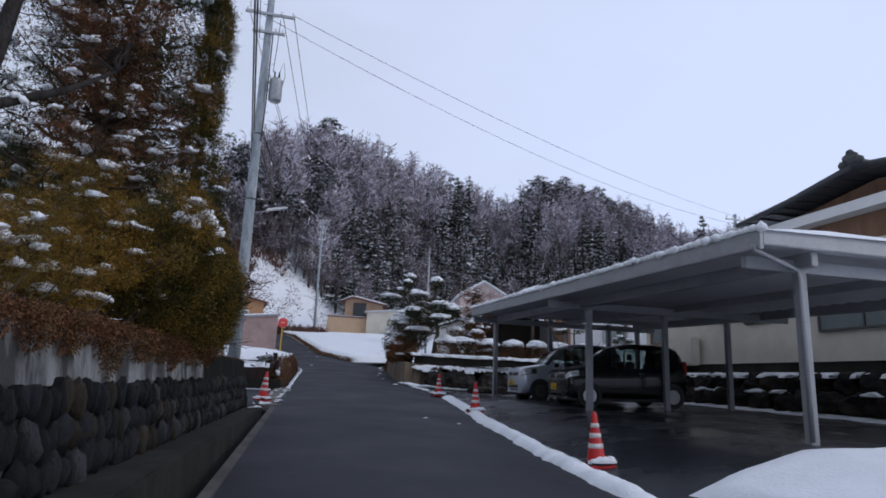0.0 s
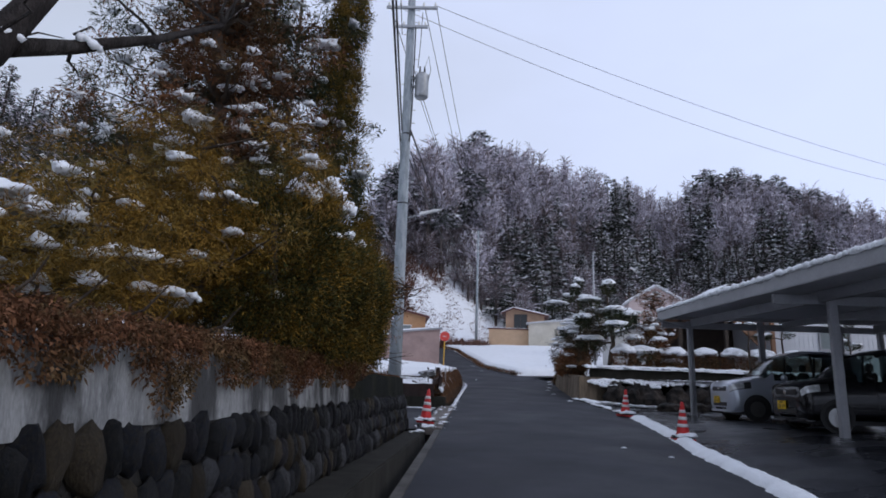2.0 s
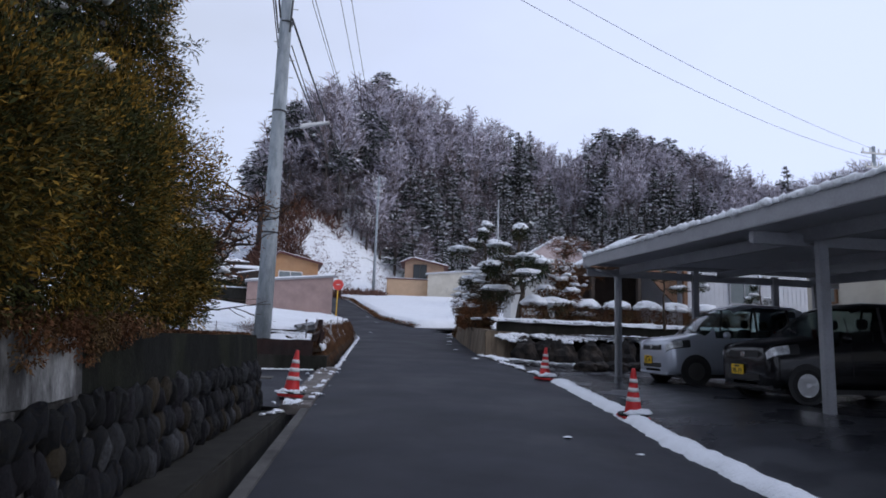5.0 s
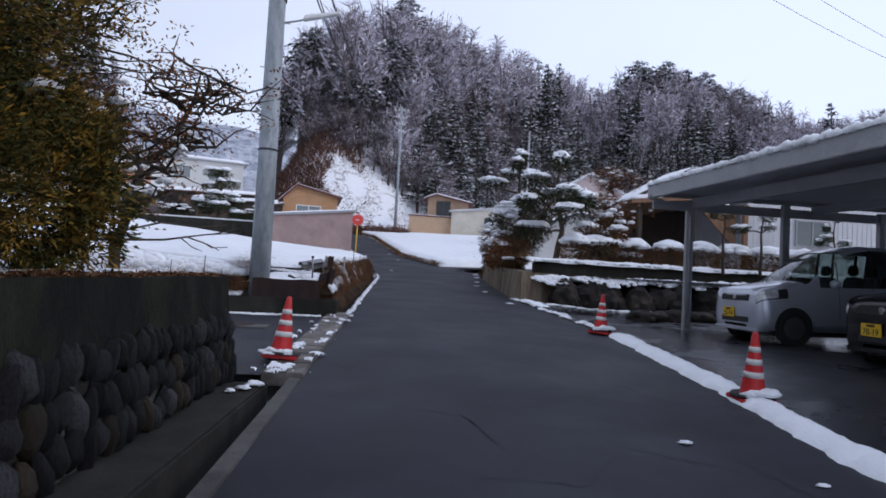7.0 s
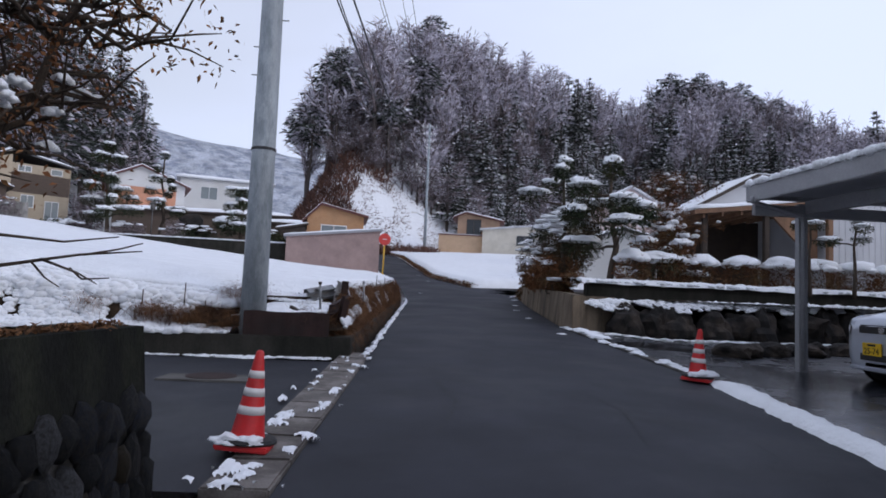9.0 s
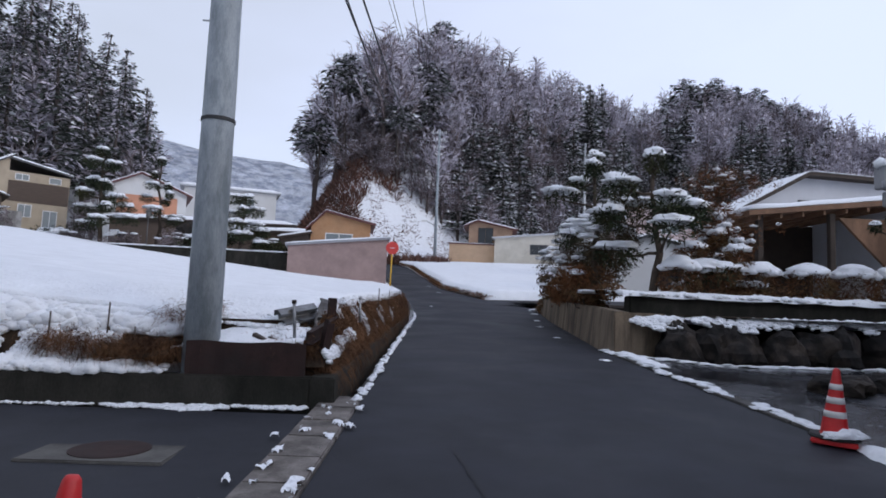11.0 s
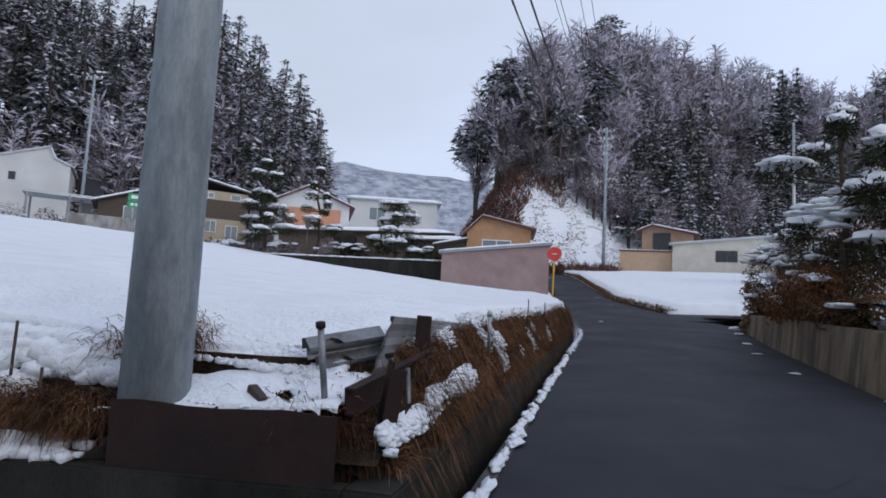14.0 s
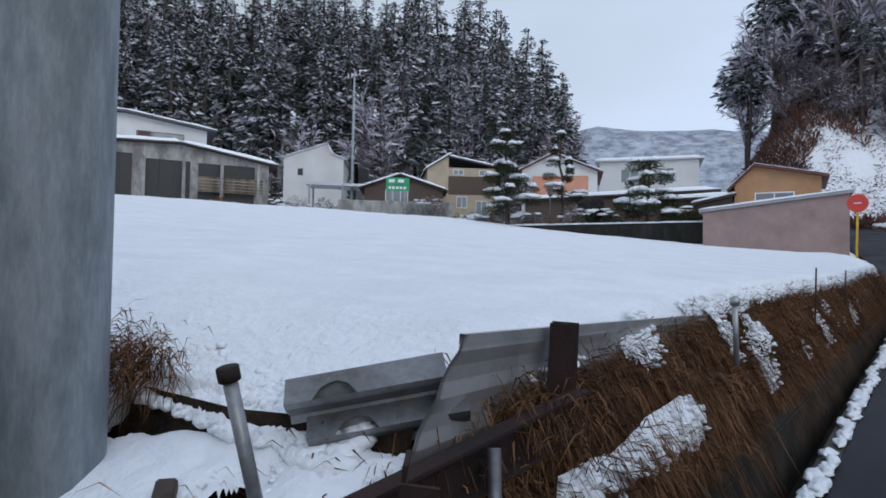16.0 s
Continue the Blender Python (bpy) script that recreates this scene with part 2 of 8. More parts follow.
M["old_steel"] = material("old_steel", (0.26, 0.265, 0.275), 0.42, 0.6, vary=0.3, scale=8, fine=40, bump=0.1, tint=(0.09, 0.08, 0.07), tint_scale=4, tint_amount=0.7)
M["rust"] = material("rust", (0.034, 0.015, 0.0125), 0.85, 0.2, vary=0.4, scale=6, fine=60, bump=0.5, dist=0.006, tint=(0.016, 0.011, 0.01), tint_scale=3, tint_amount=0.8)
M["cone_red"] = material("cone_red", (0.58, 0.02, 0.022), 0.5, vary=0.15, scale=6, fine=40, bump=0.05, tint=(0.44, 0.025, 0.022), tint_scale=5, tint_amount=0.6)
M["reflective"] = material("reflective", (0.66, 0.64, 0.62), 0.45, vary=0.12, scale=8, fine=60, bump=0.05)
M["rubber"] = material("rubber", (0.018, 0.018, 0.018), 0.8, vary=0.25, scale=10, fine=60, bump=0.2)
M["silver_paint"] = material("silver_paint", (0.50, 0.54, 0.62), 0.3, 0.45, vary=0.04, scale=2, fine=200, bump=0, coat=0.8)
M["black_paint"] = material("black_paint", (0.006, 0.0062, 0.0075), 0.22, 0.0, vary=0.1, scale=2, fine=200, bump=0, coat=0.35, spec=0.25)
# black plastic of the cars; also paints the shade in the porch house's bays
M["car_plastic"] = material("car_plastic", (0.02, 0.02, 0.021), 0.55, vary=0.15, scale=8, fine=90, bump=0.05)
M["chrome"] = material("chrome", (0.75, 0.75, 0.76), 0.15, 1.0, vary=0.05, bump=0)
M["rim"] = material("rim", (0.5, 0.5, 0.5), 0.3, 0.8, vary=0.1, bump=0)
M["plate_yellow"] = material("plate_yellow", (0.75, 0.47, 0.015), 0.5, vary=0.06, bump=0)
M["plate_ink"] = material("plate_ink", (0.015, 0.015, 0.015), 0.6, vary=0.05, bump=0)
M["lamp_clear"] = material("lamp_clear", (0.78, 0.80, 0.83), 0.12, 0.25, vary=0.45, scale=12, fine=60, bump=0.1)
M["lamp_red"] = material("lamp_red", (0.35, 0.02, 0.015), 0.2, vary=0.2, bump=0)
M["glass"] = glass_material("glass", (0.03, 0.035, 0.04), 0.04, 0.15)
M["car_glass"] = thin_glass("car_glass", (0.50, 0.58, 0.57))
M["pale_pink"] = material("pale_pink", (0.56, 0.45, 0.43), 0.88, vary=0.1, scale=1.5, fine=40, bump=0.2)
M["frosted"] = material("frosted", (0.18, 0.21, 0.215), 0.18, vary=0.12, scale=2, fine=30, bump=0.03, coat=0.4)
M["cream_wall"] = material("cream_wall", (0.62, 0.58, 0.50), 0.9, vary=0.08, scale=1.5, fine=120, bump=0.2, dist=0.003, tint=(0.52, 0.48, 0.4), tint_scale=0.6, tint_amount=0.5)
M["white_wall"] = material("white_wall", (0.64, 0.64, 0.63), 0.85, vary=0.1, scale=1.0, fine=50, bump=0.15, dist=0.004, tint=(0.5, 0.49, 0.47), tint_scale=0.5, tint_amount=0.5)
M["grey_siding"] = material("grey_siding", (0.56, 0.57, 0.60), 0.6, 0.1, vary=0.1, scale=1.0, fine=40, bump=0.1)
M["pink_wall"] = material("pink_wall", (0.33, 0.235, 0.215), 0.9, vary=0.14, scale=1.5, fine=50, bump=0.2, dist=0.006, tint=(0.25, 0.18, 0.17), tint_scale=0.7, tint_amount=0.6)
M["hut_wall"] = material("hut_wall", (0.40, 0.265, 0.18), 0.85, vary=0.15, scale=1.5, fine=40, bump=0.2, dist=0.006, tint=(0.3, 0.19, 0.13), tint_scale=0.8)
M["orange_wall"] = material("orange_wall", (0.43, 0.245, 0.13), 0.85, vary=0.15, scale=1.5, fine=40, bump=0.2, dist=0.006, tint=(0.36, 0.18, 0.08), tint_scale=0.8)
M["peach_wall"] = material("peach_wall", (0.58, 0.40, 0.26), 0.88, vary=0.1, scale=1.5, fine=40, bump=0.2, dist=0.006)
M["salmon_wall"] = material("salmon_wall", (0.55, 0.27, 0.17), 0.88, vary=0.1, scale=1.5, fine=40, bump=0.2)
M["tan_wall"] = material("tan_wall", (0.40, 0.33, 0.24), 0.88, vary=0.12, scale=1.5, fine=40, bump=0.2)
M["brown_wall"] = material("brown_wall", (0.085, 0.06, 0.045), 0.8, vary=0.2, scale=2, fine=40, bump=0.2, stretch=(1, 1, 4))
M["timber"] = material("timber", (0.22, 0.12, 0.07), 0.75, vary=0.3, scale=3, fine=40, bump=0.25, stretch=(1, 1, 0.2))
M["dark_timber"] = material("dark_timber", (0.05, 0.036, 0.028), 0.8, vary=0.3, scale=3, fine=40, bump=0.25)
M["dark_tile"] = material("dark_tile", (0.045, 0.047, 0.052), 0.45, vary=0.2, scale=4, fine=50, bump=0.2)
M["maroon"] = material("maroon", (0.13, 0.045, 0.04), 0.6, vary=0.15, scale=3, fine=30, bump=0.1)
M["sign_red"] = material("sign_red", (0.6, 0.05, 0.04), 0.45, vary=0.08, bump=0)
M["sign_yellow"] = material("sign_yellow", (0.62, 0.36, 0.03), 0.5, vary=0.15, bump=0.05)
M["sign_green"] = material("sign_green", (0.02, 0.3, 0.13), 0.5, vary=0.08, bump=0)
M["white_paint"] = material("white_paint", (0.75, 0.75, 0.74), 0.5, vary=0.06, bump=0.03)
M["cable"] = material("cable", (0.02, 0.02, 0.022), 0.6, vary=0.1, bump=0)
M["interior"] = material("interior", (0.03, 0.022, 0.016), 0.9, vary=0.3, scale=1, fine=8, bump=0)
# pale blue-grey: the haze of the distance is mixed into this colour
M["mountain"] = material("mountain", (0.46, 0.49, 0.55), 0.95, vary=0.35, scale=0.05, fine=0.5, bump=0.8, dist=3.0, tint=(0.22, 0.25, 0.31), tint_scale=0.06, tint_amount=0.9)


# ---- mesh helpers ----
class Shape:
    """Vertices and faces gathered for one mesh, with a material slot for each face."""

    def __init__(self):
        self.v, self.f, self.m = [], [], []

    def add(self, verts, faces, slot=0):
        o = len(self.v)
        self.v += [tuple(p) for p in verts]
        self.f += [tuple(i + o for i in q) for q in faces]
        self.m += [slot] * len(faces)
        return self

    def box(self, lo, hi, slot=0, m=None):
        (a, b, c), (d, e, f) = lo, hi
        vs = [(a, b, c), (d, b, c), (d, e, c), (a, e, c), (a, b, f), (d, b, f), (d, e, f), (a, e, f)]
        if m is not None:
            vs = [m @ Vector(p) for p in vs]
        return self.add(vs, [(3, 2, 1, 0), (4, 5, 6, 7), (0, 1, 5, 4), (1, 2, 6, 5), (2, 3, 7, 6), (3, 0, 4, 7)], slot)

    def tube(self, path, radii, n=8, slot=0, caps=True):
        """A round bar along a path, with a radius for each point."""
        path = [Vector(p) for p in path]
        if isinstance(radii, (int, float)):
            radii = [radii] * len(path)
        rings, o = [], len(self.v)
        up = Vector((0.13, 0.97, 0.2))
        for i, p in enumerate(path):
            d = (path[min(i + 1, len(path) - 1)] - path[max(i - 1, 0)]).normalized()
            u = d.cross(up)
            if u.length < 0.05:
                u = d.cross(Vector((1, 0, 0)))
            u.normalize()
            w = d.cross(u)
            rings.append([p + (u * math.cos(6.28318 * k / n) + w * math.sin(6.28318 * k / n)) * radii[i] for k in range(n)])
        vs = [q for r in rings for q in r]
        fs = [(i * n + k, i * n + (k + 1) % n, (i + 1) * n + (k + 1) % n, (i + 1) * n + k) for i in range(len(path) - 1) for k in range(n)]
        if caps:
            fs += [tuple(range(n - 1, -1, -1)), tuple(range((len(path) - 1) * n, len(path) * n))]
        return self.add(vs, fs, slot)

    def lathe(self, profile, n=20, slot=0, m=None):
        """A turned shape about z from (radius, height) pairs."""
        vs = [(r * math.cos(6.28318 * k / n), r * math.sin(6.28318 * k / n), z) for r, z in profile for k in range(n)]
        if m is not None:
            vs = [m @ Vector(p) for p in vs]
        fs = [(i * n + k, i * n + (k + 1) % n, (i + 1) * n + (k + 1) % n, (i + 1) * n + k) for i in range(len(profile) - 1) for k in range(n)]
        fs += [tuple(range(n - 1, -1, -1)), tuple(range((len(profile) - 1) * n, len(profile) * n))]
        return self.add(vs, fs, slot)

    def prism(self, outline, a, b, axis="y", slot=0):
        """A flat outline pushed from a to b along an axis."""
        n = len(outline)

        def at(p, s):
            return (p[0], s, p[1]) if axis == "y" else (s, p[0], p[1]) if axis == "x" else (p[0], p[1], s)
        vs = [at(p, a) for p in outline] + [at(p, b) for p in outline]
        fs = [(i, (i + 1) % n, n + (i + 1) % n, n + i) for i in range(n)] + [tuple(range(n - 1, -1, -1)), tuple(range(n, 2 * n))]
        return self.add(vs, fs, slot)

    def grid(self, rows, slot=0, closed=False):
        """A sheet through rows of points."""
        n = len(rows[0])
        vs = [p for r in rows for p in r]
        fs = [(i * n + k, i * n + (k + 1) % n, (i + 1) * n + (k + 1) % n, (i + 1) * n + k) for i in range(len(rows) - 1) for k in range(n if closed else n - 1)]
        return self.add(vs, fs, slot)


ICO = {}


def ico(level):
    if level not in ICO:
        bm = bmesh.new()
        bmesh.ops.create_icosphere(bm, subdivisions=level, radius=1)
        ICO[level] = (np.array([v.co[:] for v in bm.verts]), [tuple(v.index for v in f.verts) for f in bm.faces])
        bm.free()
    return ICO[level]


def lump(shape, centre, size, level=2, rough=0.18, freq=1.6, slot=0, seed=0.0, flat=None, turn=0.0):
    """A rounded, uneven lump; flat cuts its underside to that height below the centre."""
    vs, fs = ico(level)
    out = []
    ct, st = math.cos(turn), math.sin(turn)
    for p in vs:
        q = Vector(p)
        k = 1 + rough * noise.noise(q * freq + Vector((seed * 7.3, seed * 3.1, seed))) + 0.4 * rough * noise.noise(q * freq * 3 + Vector((seed, 0, 9)))
        x, y, z = q.x * k * size[0], q.y * k * size[1], q.z * k * size[2]
        if flat is not None:
            z = max(z, -flat)
        out.append((centre[0] + x * ct - y * st, centre[1] + x * st + y * ct, centre[2] + z))
    return shape.add(out, fs, slot)


def snow_cover(name, label, nu, nv, at, depth, thick=0.04, gain=0.3, parent=None, mat="snow"):
    """Ragged snow over a surface: at(u, v) gives a place, depth(u, v, place) is above nought where snow lies."""
    pts, val = [], []
    for i in range(nu + 1):
        for j in range(nv + 1):
            p = at(i / nu, j / nv)
            pts.append(p)
            val.append(depth(i / nu, j / nv, p))
    s = Shape()
    keep = {}
    faces = []
    for i in range(nu):
        for j in range(nv):
            q = [i * (nv + 1) + j, (i + 1) * (nv + 1) + j, (i + 1) * (nv + 1) + j + 1, i * (nv + 1) + j + 1]
            if sum(val[k] > 0 for k in q) >= 3:
                for k in q:
                    keep.setdefault(k, len(keep))
                faces.append(tuple(keep[k] for k in q))
    out = []
    for k in keep:
        p, w = Vector(pts[k]), val[k]
        if w <= 0:  # the rim is drawn in to where the snow ends
            i, j = divmod(k, nv + 1)
            near = [(val[a * (nv + 1) + b], a * (nv + 1) + b) for a in (i - 1, i, i + 1) for b in (j - 1, j, j + 1) if 0 <= a <= nu and 0 <= b <= nv]
            top, q = max(near)
            if top > 0:
                p = p.lerp(Vector(pts[q]), min(0.95, -w / (top - w)))
            out.append((p.x, p.y, p.z - 0.012))
        else:
            out.append((p.x, p.y, p.z + 0.004 + thick * (1 - math.exp(-w * gain / thick)) + 0.12 * thick * noise.noise(p * 9) * min(1, w * 4)))
    s.add(out, faces)
    return solo(name, s, mat, label, "snow", kind="structure", smooth=True)


def heap_snow(name, label, tries, at, depth, small, large, seed, off=(0, 0, 0), squash=0.6, fine=2):
    """Snow heaped from many small lumps wherever depth(u, v, place) is above nought."""
    rng = random.Random(seed)
    s = Shape()
    for k in range(tries):
        u, v = rng.random(), rng.random()
        p = at(u, v)
        w = depth(u, v, p)
        if w > 0:
            r = (small + (large - small) * min(w, 1)) * rng.uniform(0.7, 1.3)
            lump(s, (p[0] + off[0], p[1] + off[1], p[2] + off[2]), (r, r * rng.uniform(0.8, 1.4), r * squash), fine, 0.55, 1.7, seed=k * 0.37, turn=rng.random() * 6.28)
    return solo(name, s, "snow", label, "snow", kind="structure", smooth=True)


def ragged(x, y, scale=3.0, seed=0.0):
    return noise.noise(Vector((x * scale, y * scale, seed))) + 0.5 * noise.noise(Vector((x * scale * 2.3, y * scale * 2.3, seed + 4))) + 0.3 * noise.noise(Vector((x * scale * 6, y * scale * 6, seed + 9)))


def mesh_of(name, shape, mats, smooth=False):
    me = bpy.data.meshes.new(name)
    me.from_pydata([tuple(p) for p in shape.v], [], shape.f)
    for q in (mats if isinstance(mats, (list, tuple)) else [mats]):
        me.materials.append(M[q])
    me.polygons.foreach_set("material_index", shape.m)
    if smooth:
        me.polygons.foreach_set("use_smooth", [True] * len(shape.f))
    me.update()
    return me


def soften(me, width, segments=2):
    """Rounds the edges of a mesh."""
    bm = bmesh.new()
    bm.from_mesh(me)
    bmesh.ops.recalc_face_normals(bm, faces=bm.faces)
    edges = [e for e in bm.edges if len(e.link_faces) == 2 and e.calc_face_angle(0) > 0.6]
    bmesh.ops.bevel(bm, geom=edges, offset=width, segments=segments, affect="EDGES", clamp_overlap=True)
    bm.to_mesh(me)
    bm.free()
    return me


def part(name, shape, mats, parent=None, label="", smooth=False, bevel=0.0, at=None):
    """One mesh object, linked under a thing or a part."""
    me = mesh_of(name, shape, mats, smooth)
    if bevel:
        soften(me, bevel)
    ob = new(name, me)
    if parent is not None:
        ob.parent = parent
    if at is not None:
        ob.matrix_basis = at
    if label:
        ob["label"] = label
    return ob


def thing(name, label, category, at=None, group="", kind=""):
    ob = new(name)
    ob.empty_display_size = 0.1
    if at is not None:
        ob.matrix_basis = at
    return tagged(ob, label, category, group, kind)


def solo(name, shape, mats, label, category, group="", kind="", smooth=False, bevel=0.0):
    return tagged(part(name, shape, mats, smooth=smooth, bevel=bevel), label, category, group, kind)


def lerp_table(table, v):
    return float(np.interp(v, [a for a, _ in table], [b for _, b in table]))


# ---- plan ----
ROAD_Z = [(-40, -1.76), (36, 1.58), (42, 2.0), (48, 2.5), (54, 3.1), (60, 3.8), (70, 4.9), (80, 6.0), (92, 7.5), (110, 9.5)]
ROAD_L = [(-40, -2.73), (0, -0.85), (36, 0.83), (42, 0.6), (48, 0.1), (54, -0.6), (66, -2.3), (78, -4.2), (92, -9)]
ROAD_R = [(-40, 2.2), (-8, 2.95), (6, 3.55), (9, 3.70), (10.4, 3.86), (12.3, 4.0), (13.4, 4.13), (14.5, 4.32), (18.7, 4.80), (20, 4.84), (27, 4.78), (42, 6.3), (47, 4.5), (54, 2.4), (66, 1.2), (78, 0.2), (92, -4.5)]


def road_z(y):
    return lerp_table(ROAD_Z, y)


def road_l(y):
    return lerp_table(ROAD_L, y)


def road_r(y):
    return lerp_table(ROAD_R, y)


def smooth01(v):
    v = min(max(v, 0.0), 1.0)
    return v * v * (3 - 2 * v)


def field_z(x, y):
    u = max(-x, 0.0)
    v = min(u, 24.0)
    return 1.93 + 0.07 * v + 0.0016 * v * v + 0.015 * (u - v) + 0.038 * (y - 22) + 0.05 * noise.noise(Vector((x * 0.2, y * 0.2, 3))) + 0.015 * noise.noise(Vector((x * 1.1, y * 1.1, 8)))


def lot_z(x, y):
    k = smooth01((x - road_r(y)) / 2.6)
    return road_z(y) * (1 - k) + (0.62 + 0.0145 * y) * k


# hill crests as seen from the middle of the walk: turn to the left in degrees, height of the crest per metre, metres away
CREST = [(-75, 0.16, 190), (-50, 0.17, 190), (-39.6, 0.17, 185), (-34, 0.19, 180), (-28, 0.235, 170), (-23.5, 0.235, 165), (-20.5, 0.21, 165), (-16.8, 0.26, 150),
         (-12, 0.26, 140), (-7, 0.30, 125), (-1.5, 0.285, 112), (3, 0.27, 105), (6, 0.24, 100), (8.5, 0.16, 97), (11, 0.09, 95), (14, 0.055, 95), (22, 0.06, 100),
         (25, 0.12, 105), (30, 0.19, 105), (44, 0.21, 105), (65, 0.2, 105), (95, 0.2, 105)]
EYE_MID = (0.5, 14.0, 2.0)


def hill_z(x, y):
    dx, dy = x - EYE_MID[0], y - EYE_MID[1]
    d = math.hypot(dx, dy)
    az = math.degrees(math.atan2(-dx, dy))
    azs = [c[0] for c in CREST]
    e = float(np.interp(az, azs, [c[1] for c in CREST]))
    far = float(np.interp(az, azs, [c[2] for c in CREST]))
    foot = far * (0.70 if az < 12 else 0.74)
    base = base_z(x, y)
    top = EYE_MID[2] + e * far
    k = smooth01((d - foot) / (far - foot))
    return base + max(top - base, 0) * k


def base_z(x, y):
    z = road_z(min(y, 92))
    if x < -4:
        u = smooth01((-4 - x) / 25)
        z = z * (1 - u) + (2.6 + 0.02 * max(y, 0)) * u if y > 30 else z + 1.2 * u
    return z


# ---- ground, road, yards ----
def build_ground():
    s = Shape()
    xs = sorted(set([-1500, -900, -600, -400, -300, -220] + list(range(-180, -24, 6)) + list(range(-24, 32, 2)) + list(range(32, 200, 6)) + [220, 300, 400, 600, 900, 1500]))
    ys = sorted(set([-1500, -800, -400, -200, -120, -80, -50, -30] + list(range(-20, 60, 2)) + list(range(60, 210, 5)) + [220, 250, 300, 400, 600, 900, 1500, 2500]))
    rows = []
    for y in ys:
        row = []
        for x in xs:
            z = hill_z(x, y) - 0.3 if y > 14 or abs(x) > 60 else road_z(y) - 0.3
            if y > 60 and d_from(x, y) > 45:
                z += 0.28 + 0.25 * noise.noise(Vector((x * 0.15, y * 0.15, 0)))
            row.append((x, y, z))
        rows.append(row)
    s.grid(rows)
    return solo("ground", s, "snow_field", "snow-covered ground rising into wooded hills", "ground", kind="structure", smooth=True)


def d_from(x, y):
    return math.hypot(x - EYE_MID[0], y - EYE_MID[1])


def build_road():
    s = Shape()
    rows = []
    y = -30.0
    while y < 92:
        l, r = road_l(y), road_r(y)
        rows.append([(l + (r - l) * k / 8, y, road_z(y) + 0.03 * math.sin(math.pi * k / 8) + 0.006 * noise.noise(Vector((k, y * 0.7, 0)))) for k in range(9)])
        y += 1.0
    s.grid(rows)
    road = solo("road", s, "asphalt", "dark damp asphalt lane with fine cracks", "road", kind="structure", smooth=True)
    side = Shape()
    side.grid([[(x, yy, road_z(y0) + 0.012 + 0.03 * (x - 4)) for x, yy, y0 in ((4.2 + 1.2 * i, 43.2 + 0.12 * i, 43.2), (4.2 + 1.2 * i, 45.2 + 0.18 * i, 45.2), (4.2 + 1.2 * i, 47.4 + 0.26 * i, 46.7))] for i in range(18)])
    solo("side_road", side, "asphalt", "narrow asphalt side lane between snowy banks", "road", kind="structure", smooth=True)
    return road


def crack(name, pts, width, z_of, seed):
    s = Shape()
    rnd = random.Random(seed)
    line = []
    for (x0, y0), (x1, y1) in zip(pts, pts[1:]):
        n = max(int(math.hypot(x1 - x0, y1 - y0) / 0.08), 2)
        for i in range(n):
            k = i / n
            line.append((x0 + (x1 - x0) * k + rnd.gauss(0, 0.012), y0 + (y1 - y0) * k + rnd.gauss(0, 0.012)))
    rows = []
    for i, (x, y) in enumerate(line):
        w = width * (0.4 + rnd.random()) * min(1, i / 4, (len(line) - 1 - i) / 4 + 0.05)
        rows.append([(x - w, y, z_of(x, y)), (x + w, y + w, z_of(x, y))])
    s.grid(rows)
    return solo(name, s, "rubber", "thin dark crack in the asphalt", "crack", group="cracks in the lane", kind="structure")


def road_top(x, y):
    l, r = road_l(y), road_r(y)
    k = min(max((x - l) / (r - l), 0), 1)
    return road_z(y) + 0.03 * math.sin(math.pi * k) + 0.012


def build_yards():
    s = Shape()
    rows = []
    for i in range(40):
        y = 1.0 + i * 0.66
        rows.append([(road_r(y) + 0.02 + 14 * (k / 14) ** 1.3, y, lot_z(road_r(y) + 14 * (k / 14) ** 1.3, y) + 0.004) for k in range(15)])
    s.grid(rows)
    solo("parking_yard", s, "wet_asphalt", "wet black asphalt parking yard beside the lane", "parking yard", kind="structure", smooth=True)
    d = Shape()
    d.grid([[(road_l(y) - 0.44 - 8.0 * k / 10, y, road_z(y) + 0.002 + 0.02 * k / 10) for k in range(11)] for y in [15.02 + 0.51 * i for i in range(11)]])
    solo("driveway", d, "asphalt", "damp asphalt driveway between two retaining walls", "driveway", kind="structure", smooth=True)


def strip(name, y0, y1, left, right, top, bottom, mat, label, category, step=0.5, bevel=0.0, kind="structure"):
    """A long solid between two lines along the lane; left, right, top and bottom are functions of y."""
    s = Shape()
    ys = list(np.arange(y0, y1, step)) + [y1]
    rows = [[(left(y), y, bottom(y)), (left(y), y, top(y)), (right(y), y, top(y)), (right(y), y, bottom(y))] for y in ys]
    s.grid(rows, closed=True)
    n = len(ys)
    s.f += [(3, 2, 1, 0), tuple((n - 1) * 4 + k for k in range(4))]
    s.m += [0, 0]
    return solo(name, s, mat, label, category, kind=kind, bevel=bevel)


# the stone retaining wall beside the garden
WALL_TOP = 1.64
LEDGE_TOP = 0.63


def wall_x(y, z):
    """Face of the retaining wall."""
    base = -1.53 + 0.047 * y
    return base - 0.14 * max(z - LEDGE_TOP, 0)


